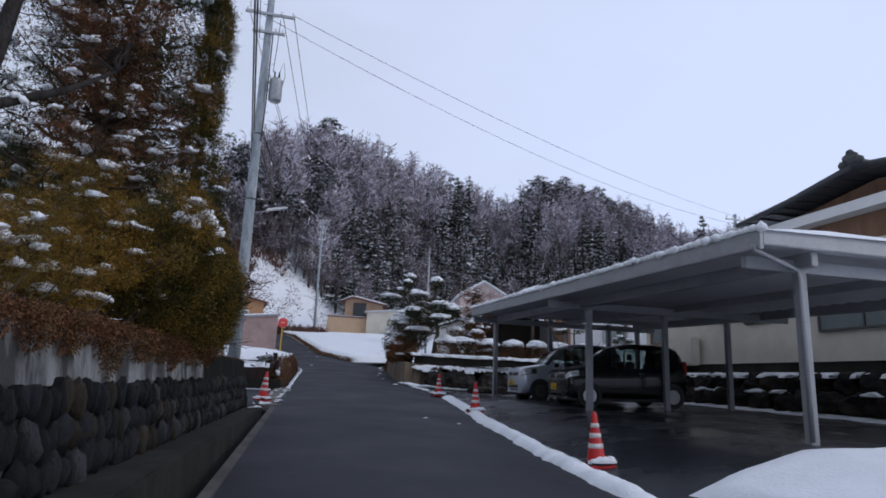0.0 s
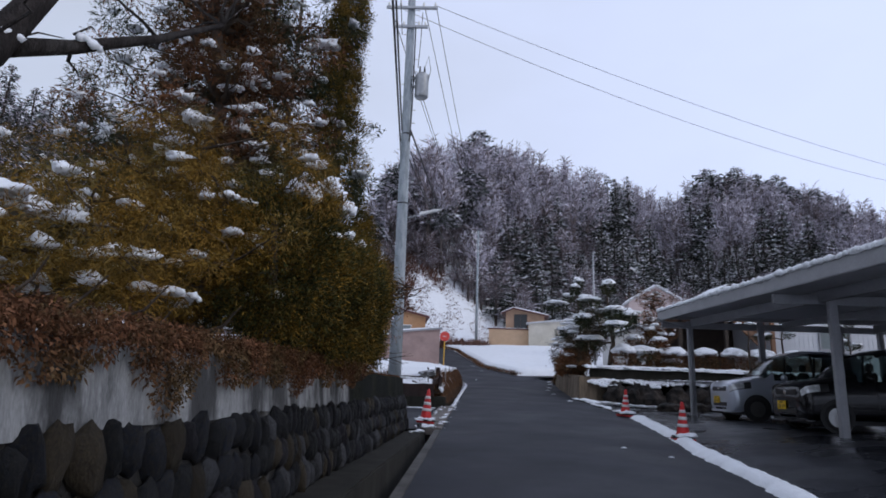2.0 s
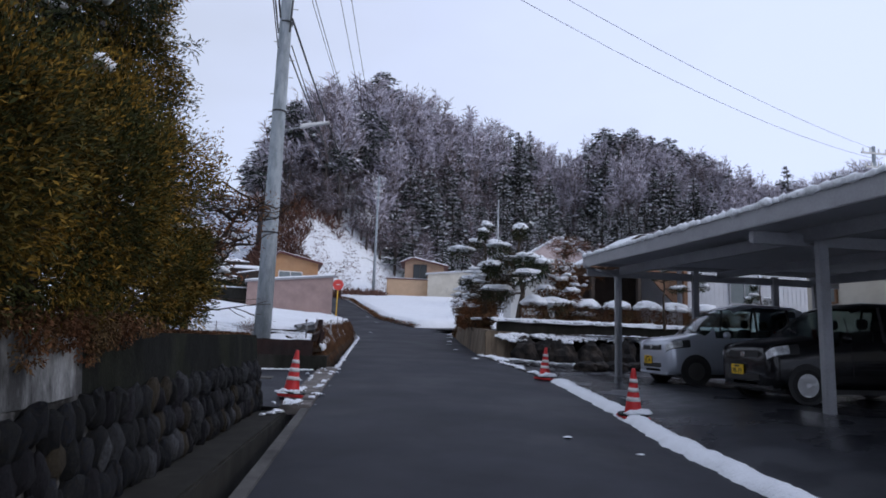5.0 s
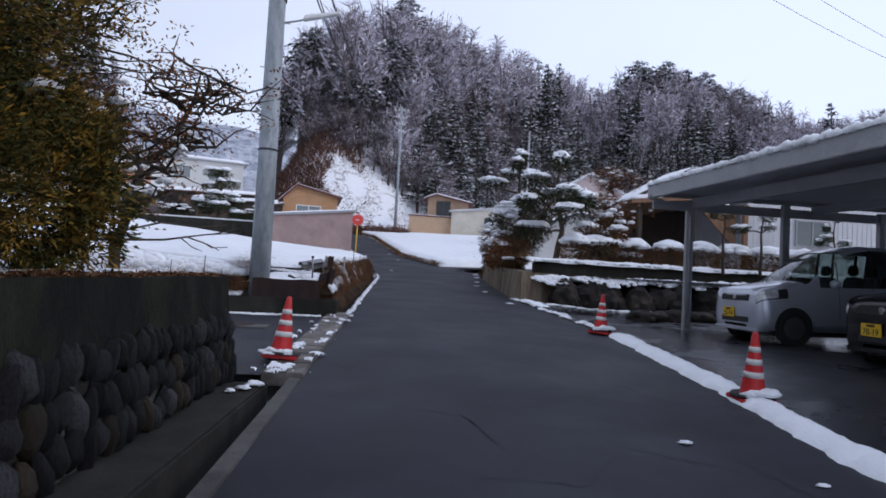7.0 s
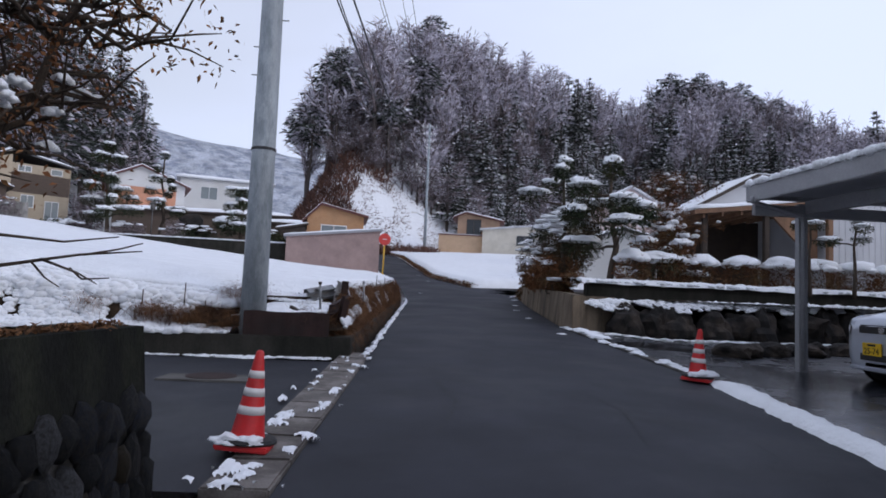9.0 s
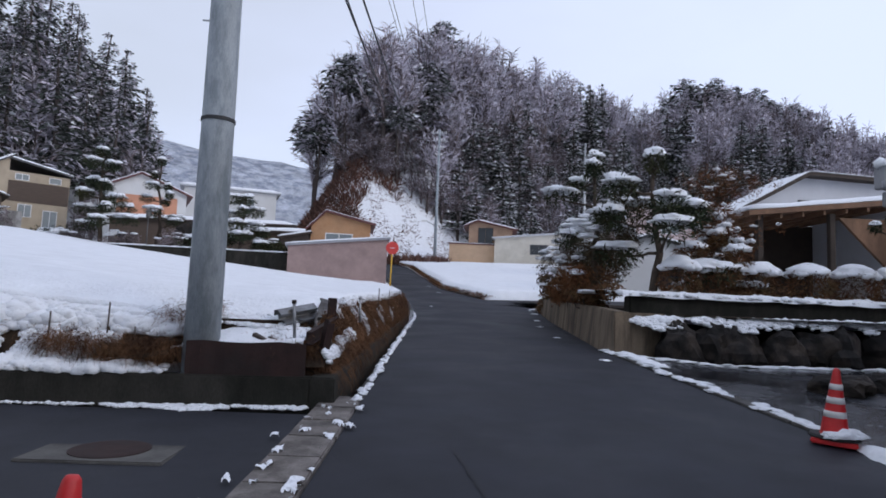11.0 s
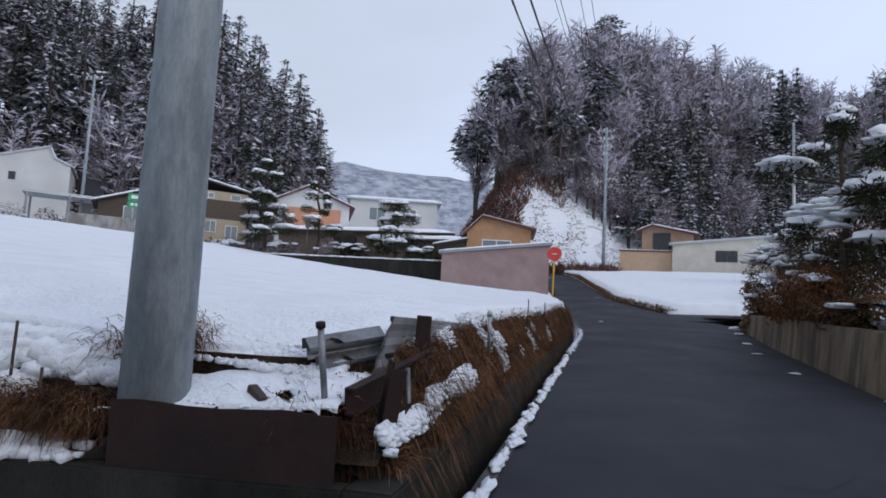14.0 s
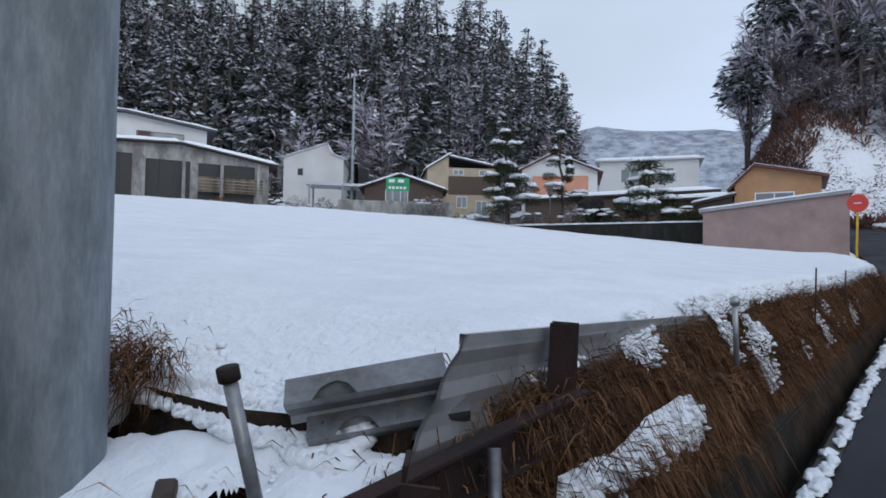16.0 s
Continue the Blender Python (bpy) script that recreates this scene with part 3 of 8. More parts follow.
def build_left_wall():
    strip("gutter_kerb", -12, 14.9, lambda y: road_l(y) - 0.13, lambda y: road_l(y) - 0.003, lambda y: road_z(y) + 0.012, lambda y: road_z(y) - 0.4, "concrete", "worn concrete gutter kerb along the lane", "kerb", bevel=0.008)
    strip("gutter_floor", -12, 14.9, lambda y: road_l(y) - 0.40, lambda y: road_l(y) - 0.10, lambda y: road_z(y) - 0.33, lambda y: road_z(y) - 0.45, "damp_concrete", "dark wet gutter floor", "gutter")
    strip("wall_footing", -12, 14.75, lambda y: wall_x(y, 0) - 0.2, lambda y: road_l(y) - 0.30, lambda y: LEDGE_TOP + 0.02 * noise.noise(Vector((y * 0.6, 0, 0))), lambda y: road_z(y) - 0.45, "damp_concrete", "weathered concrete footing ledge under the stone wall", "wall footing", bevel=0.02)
    s = Shape()
    ys = list(np.arange(-12, 15.0, 0.4)) + [15.0]
    rows = [[(wall_x(y, 0) - 0.55, y, -0.6), (wall_x(y, 0) - 0.55, y, 1.28), (wall_x(y, 1.28) - 0.03, y, 1.28), (wall_x(y, LEDGE_TOP) - 0.03, y, LEDGE_TOP - 0.05), (wall_x(y, LEDGE_TOP), y, -0.6)] for y in ys]
    s.grid(rows, closed=True)
    s.f += [(4, 3, 2, 1, 0), tuple((len(ys) - 1) * 5 + k for k in range(5))]
    s.m += [0, 0]
    wall = solo("wall_stone", s, "mortar", "retaining wall of rounded dark river stones set in mortar", "retaining wall", kind="structure")
    for name, ys, mat, label in (("wall_cap", [y for y in ys if y < 9.8] + [9.8], "old_wall", "grey concrete band with pale lime streaks along the top of the stone wall"), ("wall_cap_end", [9.8] + [y for y in ys if y > 9.85], "mossy_wall", "dark mossy concrete band at the end of the stone wall")):
      c = Shape()
      rows = []
      for y in ys:
        w = 0.012 * noise.noise(Vector((y * 0.9, 1, 5)))
        low = (1.27 if y < 11 else 1.23) + 0.03 * noise.noise(Vector((y * 2.1, 3, 1)))
        rows.append([(wall_x(y, 1.6) - 0.42, y, low), (wall_x(y, 1.6) - 0.42, y, WALL_TOP), (wall_x(y, 1.6) + 0.0 + w, y, WALL_TOP + w), (wall_x(y, low) - 0.012 + w, y, low)])
      c.grid(rows, closed=True)
      c.f += [(3, 2, 1, 0), tuple((len(ys) - 1) * 4 + k for k in range(4))]
      c.m += [0, 0]
      solo(name, c, mat, label, "retaining wall", kind="structure")
    return wall


def build_garden_ground():
    s = Shape()
    rows = []
    for i in range(50):
        y = -12 + i * 0.54
        row = []
        for k in range(16):
            x = wall_x(min(y, 15), 1.6) - 0.30 - 14 * (k / 15) ** 1.6
            row.append((x, min(y, 14.8), WALL_TOP + 0.02 + 0.05 * k / 15 + 0.06 * noise.noise(Vector((x * 1.2, y * 1.2, 0)))))
        rows.append(row)
    s.grid(rows)
    solo("garden_bed", s, "snow", "patchy snow over the raised garden bed", "garden bed", kind="structure", smooth=True)


# ---- things: traffic cones ----
def build_cone(label, at, tilt=0.0):
    cone = thing("traffic_cone", label, "traffic cone", group="cones along the lane")
    base = Shape()
    base.box((-0.19, -0.19, 0.0), (0.19, 0.19, 0.045))
    part("base", base, "cone_red", cone, "red plastic cone base", bevel=0.012)
    weight = Shape()
    weight.lathe([(0.165, 0.045), (0.215, 0.046), (0.22, 0.06), (0.205, 0.078), (0.15, 0.08)], 16)
    part("weight_ring", weight, "rubber", cone, "black rubber weight ring")

    def radius(z):
        return 0.128 + (0.028 - 0.128) * (z - 0.05) / 0.65
    bands = ((0.05, 0.245, 0), (0.245, 0.305, 1), (0.305, 0.375, 0), (0.375, 0.435, 1), (0.435, 0.505, 0), (0.505, 0.56, 1))
    body = Shape()
    body.lathe([(0.14, 0.04), (0.14, 0.055)] + [(radius(z), z) for z in np.linspace(0.058, 0.69, 12)] + [(0.02, 0.705), (0.008, 0.708)], 24)
    part("body", body, "cone_red", cone, smooth=True)
    for a, b, stripe in bands:
        if stripe:
            q = Shape()
            q.lathe([(radius(a) + 0.0005, a), (radius(a) + 0.003, a), (radius(b) + 0.003, b), (radius(b) + 0.0005, b)], 24)
            part("stripe", q, "reflective", cone, "white reflective stripe", smooth=True)
    cone.matrix_basis = at
    return cone


def cone_pose(x, y, z, lean=0.0, turn=0.0):
    return pose(x, y, z, -2.5, lean, turn)


def snow_on(name, lumps, label="small heap of old snow", category="snow heap", group=""):
    s = Shape()
    for i, (x, y, z, a, b, c) in enumerate(lumps):
        lump(s, (x, y, z), (a, b, c), 3, 0.5, 1.6, seed=i * 1.7 + x + y, flat=c * 0.3)
    return solo(name, s, "snow", label, category, group=group, smooth=True)


build_ground()
build_road()
build_yards()
stone_wall = build_left_wall()
build_garden_ground()
CONES = [(4.05, 7.75, 0.0), (4.42, 14.5, 0.0), (4.72, 19.55, 0.0), (-0.51, 15.85, 4.5)]
for cx, cy, lean in CONES:
    cz = road_z(cy) + (0.02 if cx > 0 else 0.03)
    build_cone("red and white striped traffic cone with snow on its base", cone_pose(cx, cy, cz, lean, 0 if lean else 12 * cy))


# ---- the field, its low wall and bank ----
def field_edge(y):
    """The field's edge towards the lane."""
    if y < 25:
        return lerp_table([(21.1, -2.2), (21.2, -1.3), (21.42, -0.8), (21.7, -0.6), (25, -0.52)], y)
    return -0.52 + (road_l(y) - 0.62 + 0.52) * smooth01((y - 25) / 6)


def build_field():
    s = Shape()
    rows = []
    for i in range(80):
        k = i / 79
        y = 21.12 + 33.8 * k ** 1.6
        row = []
        near = field_edge(y) + (0.05 if y < 25 else 0.14) * noise.noise(Vector((y * 2.3, 4, 0)))
        for j in range(60):
            q = (j / 59) ** 1.9
            x = near - 48 * q
            u = abs(x - near)
            z = field_z(x, y) + 0.05 - 0.13 * max(0, 1 - u / 0.22) ** 2
            if x < -0.62:
                z -= 0.24 * smooth01(1 - (y - 21.12) / 1.0) + 0.03 * noise.noise(Vector((x * 4, y * 4, 1)))
            row.append((x, y, z))
        lip = row[0]
        rows.append([(lip[0] - 0.08, y, lip[2] - 0.15), (lip[0] + 0.015, y, lip[2] - 0.06)] + row)
    first = rows[0]
    rows.insert(0, [(p[0], p[1] - 0.02 - 0.03 * noise.noise(Vector((p[0] * 5, 0, 0))), p[2] - 0.06) for p in first])
    rows.insert(0, [(p[0], p[1] + 0.06, p[2] - 0.13) for p in first])
    s.grid(rows)
    solo("snow_field", s, "snow_field", "smooth untouched snow over a raised field", "snow field", kind="structure", smooth=True)
    def brow(u, v):
        x = -2.35 + 1.62 * u
        return (x, 21.1 + 0.06 * noise.noise(Vector((x * 3, 1, 0))) + 0.55 * v, field_z(x, 21.2) - 0.235 - 0.05 * (1 - v) ** 2 + 0.20 * smooth01(v))

    def on_brow(u, v, p):
        return 0.55 + 0.9 * ragged(p[0], p[1], 3.4, 6.0) * (1 - v) - 1.1 * v
    heap_snow("brow_snow", "crumbling snow along the brow of the field", 2600, brow, on_brow, 0.018, 0.05, 24, (0, 0, 0), 0.7, 2)
    # the field's slope down to the driveway wall: soil, with ragged snow above and below a grassy step
    def slope(u, v):
        x = -1.95 - 8.0 * u
        y0 = 20.56 + 0.0886 * (x + 0.42) + 0.06
        y = y0 + (21.3 - y0) * v
        top = field_z(x, 21.3) - 0.3
        z = 1.2 + 0.06 * smooth01(v / 0.2) + (top - 1.28) * smooth01((v - 0.2) / 0.42) * 0.8 + (top - 1.28) * 0.2 * smooth01((v - 0.5) / 0.5)
        return (x, y, z + 0.04 * noise.noise(Vector((x * 2.2, y * 4, 2))))
    soil = Shape()
    soil.grid([[slope(u / 60, v / 16) for u in range(61)] for v in range(17)])
    solo("earth_slope", soil, "soil", "brown earth slope above the driveway wall", "earth bank", kind="structure", smooth=True)

    def lies(u, v, p):
        n = ragged(p[0], p[1] * 1.6, 2.2, 3.0)
        step = 1.0 - abs(v - 0.36) / 0.16
        bare = smooth01((p[0] + 2.9) / 0.5) + smooth01(ragged(p[0], 1.0, 1.4, 5.0) * 1.8)
        return 0.62 + 0.45 * n - 1.3 * max(step, 0) ** 0.6 * min(bare, 1) - (0.5 if p[0] > -2.35 and v < 0.25 else 0.0) + 0.8 * smooth01((v - 0.5) / 0.1)
    heap_snow("bank_snow_driveway", "ragged snow above and below the grassy step by the driveway", 5200, slope, lies, 0.05, 0.12, 4, (0, 0, 0.02), 0.6, 1)


def lane_wall_top(y):
    return 1.2 + 0.03 * (y - 20.5)


def build_field_wall():
    # low concrete wall along the driveway, then along the lane
    s = Shape()
    s.prism([(-9.0, 19.80), (-0.42, 20.56), (-0.42, 20.72), (-9.0, 19.96)], 0.4, 1.2, axis="z")
    solo("wall_low_driveway", s, "damp_concrete", "low mossy dark concrete wall along the driveway", "retaining wall", kind="structure", bevel=0.015)
    strip("wall_low_lane", 20.57, 38.0, lambda y: road_l(y) - 0.55, lambda y: road_l(y) - 0.27, lane_wall_top, lambda y: road_z(y) - 0.5, "damp_concrete", "low mossy concrete wall along the lane", "retaining wall", bevel=0.015)
    strip("gutter_kerb_field", 20.6, 37, lambda y: road_l(y) - 0.12, lambda y: road_l(y) - 0.003, lambda y: road_z(y) + 0.012, lambda y: road_z(y) - 0.4, "concrete", "concrete gutter kerb with a line of snow", "kerb", bevel=0.008)
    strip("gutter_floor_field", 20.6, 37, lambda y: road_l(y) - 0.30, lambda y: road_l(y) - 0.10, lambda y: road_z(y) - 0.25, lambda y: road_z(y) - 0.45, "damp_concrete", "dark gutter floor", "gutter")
    b = Shape()
    rows = []
    for i in range(75):
        y = 20.75 + i * 0.23
        x0, z0 = road_l(y) - 0.4, lane_wall_top(y) - 0.03
        x1 = field_edge(y) - 0.1
        z1 = field_z(x1, y) - 0.16
        if y < 21.3:
            x1, z1 = -2.3, 1.58
        rows.append([(x0 + (x1 - x0) * (k / 8), y, z0 + (z1 - z0) * (k / 8) ** 0.7 + 0.05 * noise.noise(Vector((k, y * 2, 0)))) for k in range(9)])
    b.grid(rows)
    b.grid([[(x, 21.04 + 0.03 * j + 0.5 * max(0, x + 1.2) * 0.7, 1.42 + 0.12 * j) for x in np.arange(-2.4, -0.5, 0.1)] for j in range(4)])
    b.grid([[(x, y, 1.3 + 0.22 * j / 5 + 0.04 * noise.noise(Vector((x * 3, y * 3, 3)))) for x in np.arange(-2.4, -0.2, 0.15)] for j, y in enumerate((20.7, 20.8, 20.9, 21.0, 21.15, 21.4))])
    solo("earth_bank", b, "soil", "brown earth bank between the low wall and the field", "earth bank", kind="structure", smooth=True)


build_field()
build_field_wall()


# ---- utility pole ----
def build_pole():
    p = thing("utility_pole", "tall tapered grey concrete utility pole with a transformer and crossarms", "utility pole", pose(-1.655, 20.72, 0))
    s = Shape()
    s.tube([(0, 0, 0.9), (0, 0, 4), (-0.02, 0, 9), (-0.04, 0, 15.2)], [0.195, 0.178, 0.15, 0.115], 28)
    part("shaft", s, "pole_concrete", p, smooth=True)
    for z, r in ((4.02, 0.183), (7.0, 0.17), (9.3, 0.155)):
        q = Shape()
        q.lathe([(r, z - 0.02), (r + 0.006, z - 0.02), (r + 0.006, z + 0.02), (r, z + 0.02)], 24)
        part("band", q, "cable", p, "black steel band")
    for z in np.arange(5.2, 14.5, 0.45):
        q = Shape()
        a = 0.0 if int(z * 10) % 2 else math.pi
        q.tube([(0.1 * math.cos(a), 0, z), (0.26 * math.cos(a), 0, z)], 0.011, 6)
        part("step_bolt", q, "galvanised", p)
    for z, half in ((13.75, 0.85), (13.05, 0.55)):
        q = Shape()
        q.box((-half, -0.2, z - 0.045), (half, -0.11, z + 0.045))
        arm = part("crossarm", q, "galvanised", p, bevel=0.008)
        for x in (-half + 0.08, -half * 0.45, half * 0.45, half - 0.08):
            i = Shape()
            i.lathe([(0.03, z + 0.045), (0.05, z + 0.07), (0.03, z + 0.1), (0.05, z + 0.13), (0.03, z + 0.16), (0.02, z + 0.2)], 10, m=Matrix.Translation((x, -0.155, 0)))
            part("insulator", i, "white_paint", arm, "white porcelain insulator", smooth=True)
    tr = Shape()
    tr.lathe([(0.18, 10.55), (0.22, 10.6), (0.22, 11.25), (0.23, 11.27), (0.23, 11.33), (0.14, 11.42)], 20, m=Matrix.Translation((0.42, -0.05, 0)))
    can = part("transformer", tr, "galvanised", p, "grey steel transformer can", smooth=True)
    for z in (10.94, 11.235):
        br = Shape()
        br.box((0.1, -0.09, z - 0.035), (0.3, -0.01, z + 0.035))
        part("bracket", br, "galvanised", p)
    for x, y in ((0.35, -0.15), (0.5, -0.15), (0.5, 0.05)):
        bush = Shape()
        bush.tube([(x, y, 11.4), (x, y, 11.62)], [0.035, 0.02], 8)
        part("bushing", bush, "cable", can)
    lamp = Shape()
    lamp.tube([(0.1, 0, 6.55), (0.4, 0.02, 6.63), (0.55, 0.03, 6.68)], 0.02, 8)
    arm = part("lamp_arm", lamp, "galvanised", p)
    head = Shape()
    head.prism([(0.5, 6.63), (0.54, 6.74), (1.12, 6.86), (1.22, 6.86), (1.2, 6.82), (0.6, 6.66)], -0.07, 0.07)
    part("lamp_head", head, "white_paint", arm, "white street lamp head", bevel=0.015)
    riser = Shape()
    riser.tube([(0.28, -0.1, 11.6), (0.33, -0.12, 12.6), (0.36, -0.14, 13.6)], 0.012, 6)
    riser.tube([(0.5, -0.12, 11.6), (0.62, -0.14, 12.0), (0.7, -0.14, 11.5), (0.6, -0.1, 11.0)], 0.01, 6)
    riser.tube([(0.12, -0.19, 9.0), (0.16, -0.2, 10.5), (0.15, -0.18, 13.0)], 0.022, 8)
    part("riser_cable", riser, "cable", p)
    return p


def cable(name, a, b, sag, r=0.012, label="thin black overhead cable"):
    s = Shape()
    a, b = Vector(a), Vector(b)
    pts = [a.lerp(b, k / 20) - Vector((0, 0, sag * 4 * (k / 20) * (1 - k / 20))) for k in range(21)]
    s.tube(pts, r, 5)
    return solo(name, s, "cable", label, "cable", group="overhead cables")


build_pole()


# ---- carport and parked cars ----
def build_carport():
    c = thing("carport", "long grey steel carport with snow on its roof", "carport")
    front = [(7.0, 20.7), (7.15, 14.0), (7.1, 7.35)]
    rear = [(12.4, 20.5), (12.3, 15.5), (12.3, 9.6)]
    mid = [(9.95, 15.05), (8.9, 20.35), (11.3, 20.6)]
    for x, y in front + rear + mid:
        s = Shape()
        z0 = lot_z(x, y) - 0.05
        top = 3.62
        s.box((x - 0.075, y - 0.06, z0), (x + 0.075, y + 0.06, top))
        part("post", s, "carport_grey", c, "grey square steel post", bevel=0.01)
    roof = Shape()
    x0, x1, y0, y1 = 6.06, 13.3, 6.9, 20.7
    nx = 60
    rows = []
    for i in range(nx + 1):
        y = y0 + (y1 - y0) * i / nx
        dz = 0.03 * (1 if i % 2 else -1)
        rows.append([(x, y, 3.74 + 0.012 * (x - x0) + dz) for x in (x0 + 0.06, (x0 + x1) / 2, x1 - 0.06)])
    roof.grid(rows)
    part("roof_sheet", roof, "grey_siding", c, "ribbed metal roof sheet")
    for name, lo, hi in (("fascia", (x0, y0, 3.60), (x0 + 0.08, y1, 3.88)), ("fascia", (x1 - 0.06, y0, 3.72), (x1, y1, 3.93)), ("fascia", (x0 + 0.06, y0, 3.66), (x1 - 0.06, y0 + 0.06, 3.9)), ("fascia", (x0 + 0.06, y1 - 0.06, 3.66), (x1 - 0.06, y1, 3.9))):
        s = Shape()
        s.box(lo, hi)
        part(name, s, "carport_fascia", c, bevel=0.015)
    for x in (7.05, 12.35):
        s = Shape()
        s.box((x - 0.06, y0 + 0.1, 3.45), (x + 0.06, y1 - 0.1, 3.66))
        part("beam", s, "carport_grey", c, bevel=0.01)
    s = Shape()
    s.box((9.65, y0 + 0.1, 3.5), (9.75, y1 - 0.1, 3.66))
    part("beam", s, "carport_grey", c, bevel=0.01)
    for y in (7.35, 14.2, 20.65):
        s = Shape()
        s.box((x0 + 0.1, y - 0.05, 3.40), (x1 - 0.1, y + 0.05, 3.58))
        part("rafter", s, "carport_grey", c, bevel=0.01)
    for y, yp in ((7.0, 7.22), (20.5, 20.62)):
        s = Shape()
        s.tube([(6.05, y, 3.68), (6.05, y, 3.6), (6.95, yp, 3.42), (6.98, yp, 3.3), (6.98, yp, lot_z(7, y) + 0.05)], 0.035, 10)
        part("downpipe", s, "carport_grey", c, smooth=True)
    snow = Shape()
    rows = []
    for i in range(80):
        y = y0 - 0.05 + (y1 - y0 + 0.1) * i / 79
        row = []
        for k in range(12):
            x = x0 - 0.03 + (x1 - x0) * k / 11
            e = 1 if 0 < k < 11 and 0 < i < 79 else 0
            row.append((x + 0.03 * noise.noise(Vector((y * 3, k, 0))), y, 3.84 + 0.012 * (x - x0) + e * (0.1 + 0.03 * noise.noise(Vector((x, y * 2, 2)))) + 0.02))
        rows.append(row)
    snow.grid(rows)
    rng = random.Random(6)
    y = y0
    while y < y1:
        r = rng.uniform(0.05, 0.085)
        lump(snow, (x0 + rng.uniform(0.0, 0.06), y, 3.9), (r, r * 1.6, r), 1, 0.5, 1.7, seed=y)
        y += r * 1.5
    part("roof_snow", snow, "snow", c, "layer of snow on the carport roof", smooth=True)
    # the roof falls gently towards its near end
    for ob in c.children:
        for v in ob.data.vertices:
            if v.co.z > 3.2:
                v.co.z += 0.021 * (v.co.y - 20.75)
    return c


build_carport()


# ---- houses and sheds ----
def window_part(parent, a, b, z0, z1, out, glass="glass", frame_mat="dark_bronze", bars=1, depth=0.05, fw=0.06):
    """A window in a wall from plan point a to b; out is the wall's outward side."""
    a, b, o = Vector((*a, 0)), Vector((*b, 0)), Vector((*out, 0))
    w = (b - a).length
    m = Matrix(((b - a).normalized().to_tuple() + (0,), o.to_tuple() + (0,), (0, 0, 1, 0), (0, 0, 0, 1))).transposed()
    m = Matrix.Translation(a) @ m
    f = Shape()
    for lo, hi in (((0, 0, z0), (w, depth, z0 + fw)), ((0, 0, z1 - fw), (w, depth, z1)), ((0, 0, z0 + fw), (fw, depth, z1 - fw)), ((w - fw, 0, z0 + fw), (w, depth, z1 - fw))):
        f.box(lo, hi, m=m)
    for i in range(bars):
        x = w * (i + 1) / (bars + 1)
        f.box((x - fw * 0.4, 0, z0 + fw), (x + fw * 0.4, depth * 0.9, z1 - fw), m=m)
    win = part("window", f, frame_mat, parent)
    for i in range(bars + 1):
        p = Shape()
        x0, x1 = w * i / (bars + 1) + fw * 0.5, w * (i + 1) / (bars + 1) - fw * 0.5
        p.box((x0, 0.004, z0 + fw * 0.8), (x1, 0.02 + 0.006 * i, z1 - fw * 0.8), m=m)
        part("pane", p, glass, win)
    return win


def snow_sheet(parent, corners, thick=0.14, n=14, seed=0.0, name="roof_snow"):
    """A soft layer of snow over a sloping four-cornered roof plane."""
    a, b, c, d = [Vector(p) for p in corners]
    s = Shape()
    rows = []
    for i in range(n + 1):
        row = []
        for j in range(n + 1):
            u, v = i / n, j / n
            p = a.lerp(b, u).lerp(d.lerp(c, u), v)
            e = min(u, 1 - u, v, 1 - v) * n
            k = min(e, 1.0)
            row.append(p + Vector((0, 0, 0.02 + thick * (0.25 + 0.75 * k) * (1 + 0.25 * noise.noise(Vector((u * 6 + seed, v * 6, seed)))))))
        rows.append(row)
    rim = [[Vector((p.x, p.y, p.z - thick * 0.45)) for p in rows[0]]] + rows + [[Vector((p.x, p.y, p.z - thick * 0.45)) for p in rows[-1]]]
    rim = [[Vector((r[0].x, r[0].y, r[0].z - thick * 0.3))] + r + [Vector((r[-1].x, r[-1].y, r[-1].z - thick * 0.3))] for r in rim]
    s.grid(rim)
    return part(name, s, "snow", parent, "layer of white snow", smooth=True)


def roof_plane(parent, corners, thick, mat, name="roof", label=""):
    s = Shape()
    c = [Vector(p) for p in corners]
    s.add(c + [p - Vector((0, 0, thick)) for p in c], [(0, 1, 2, 3), (7, 6, 5, 4), (0, 4, 5, 1), (1, 5, 6, 2), (2, 6, 7, 3), (3, 7, 4, 0)])
    return part(name, s, mat, parent, label)


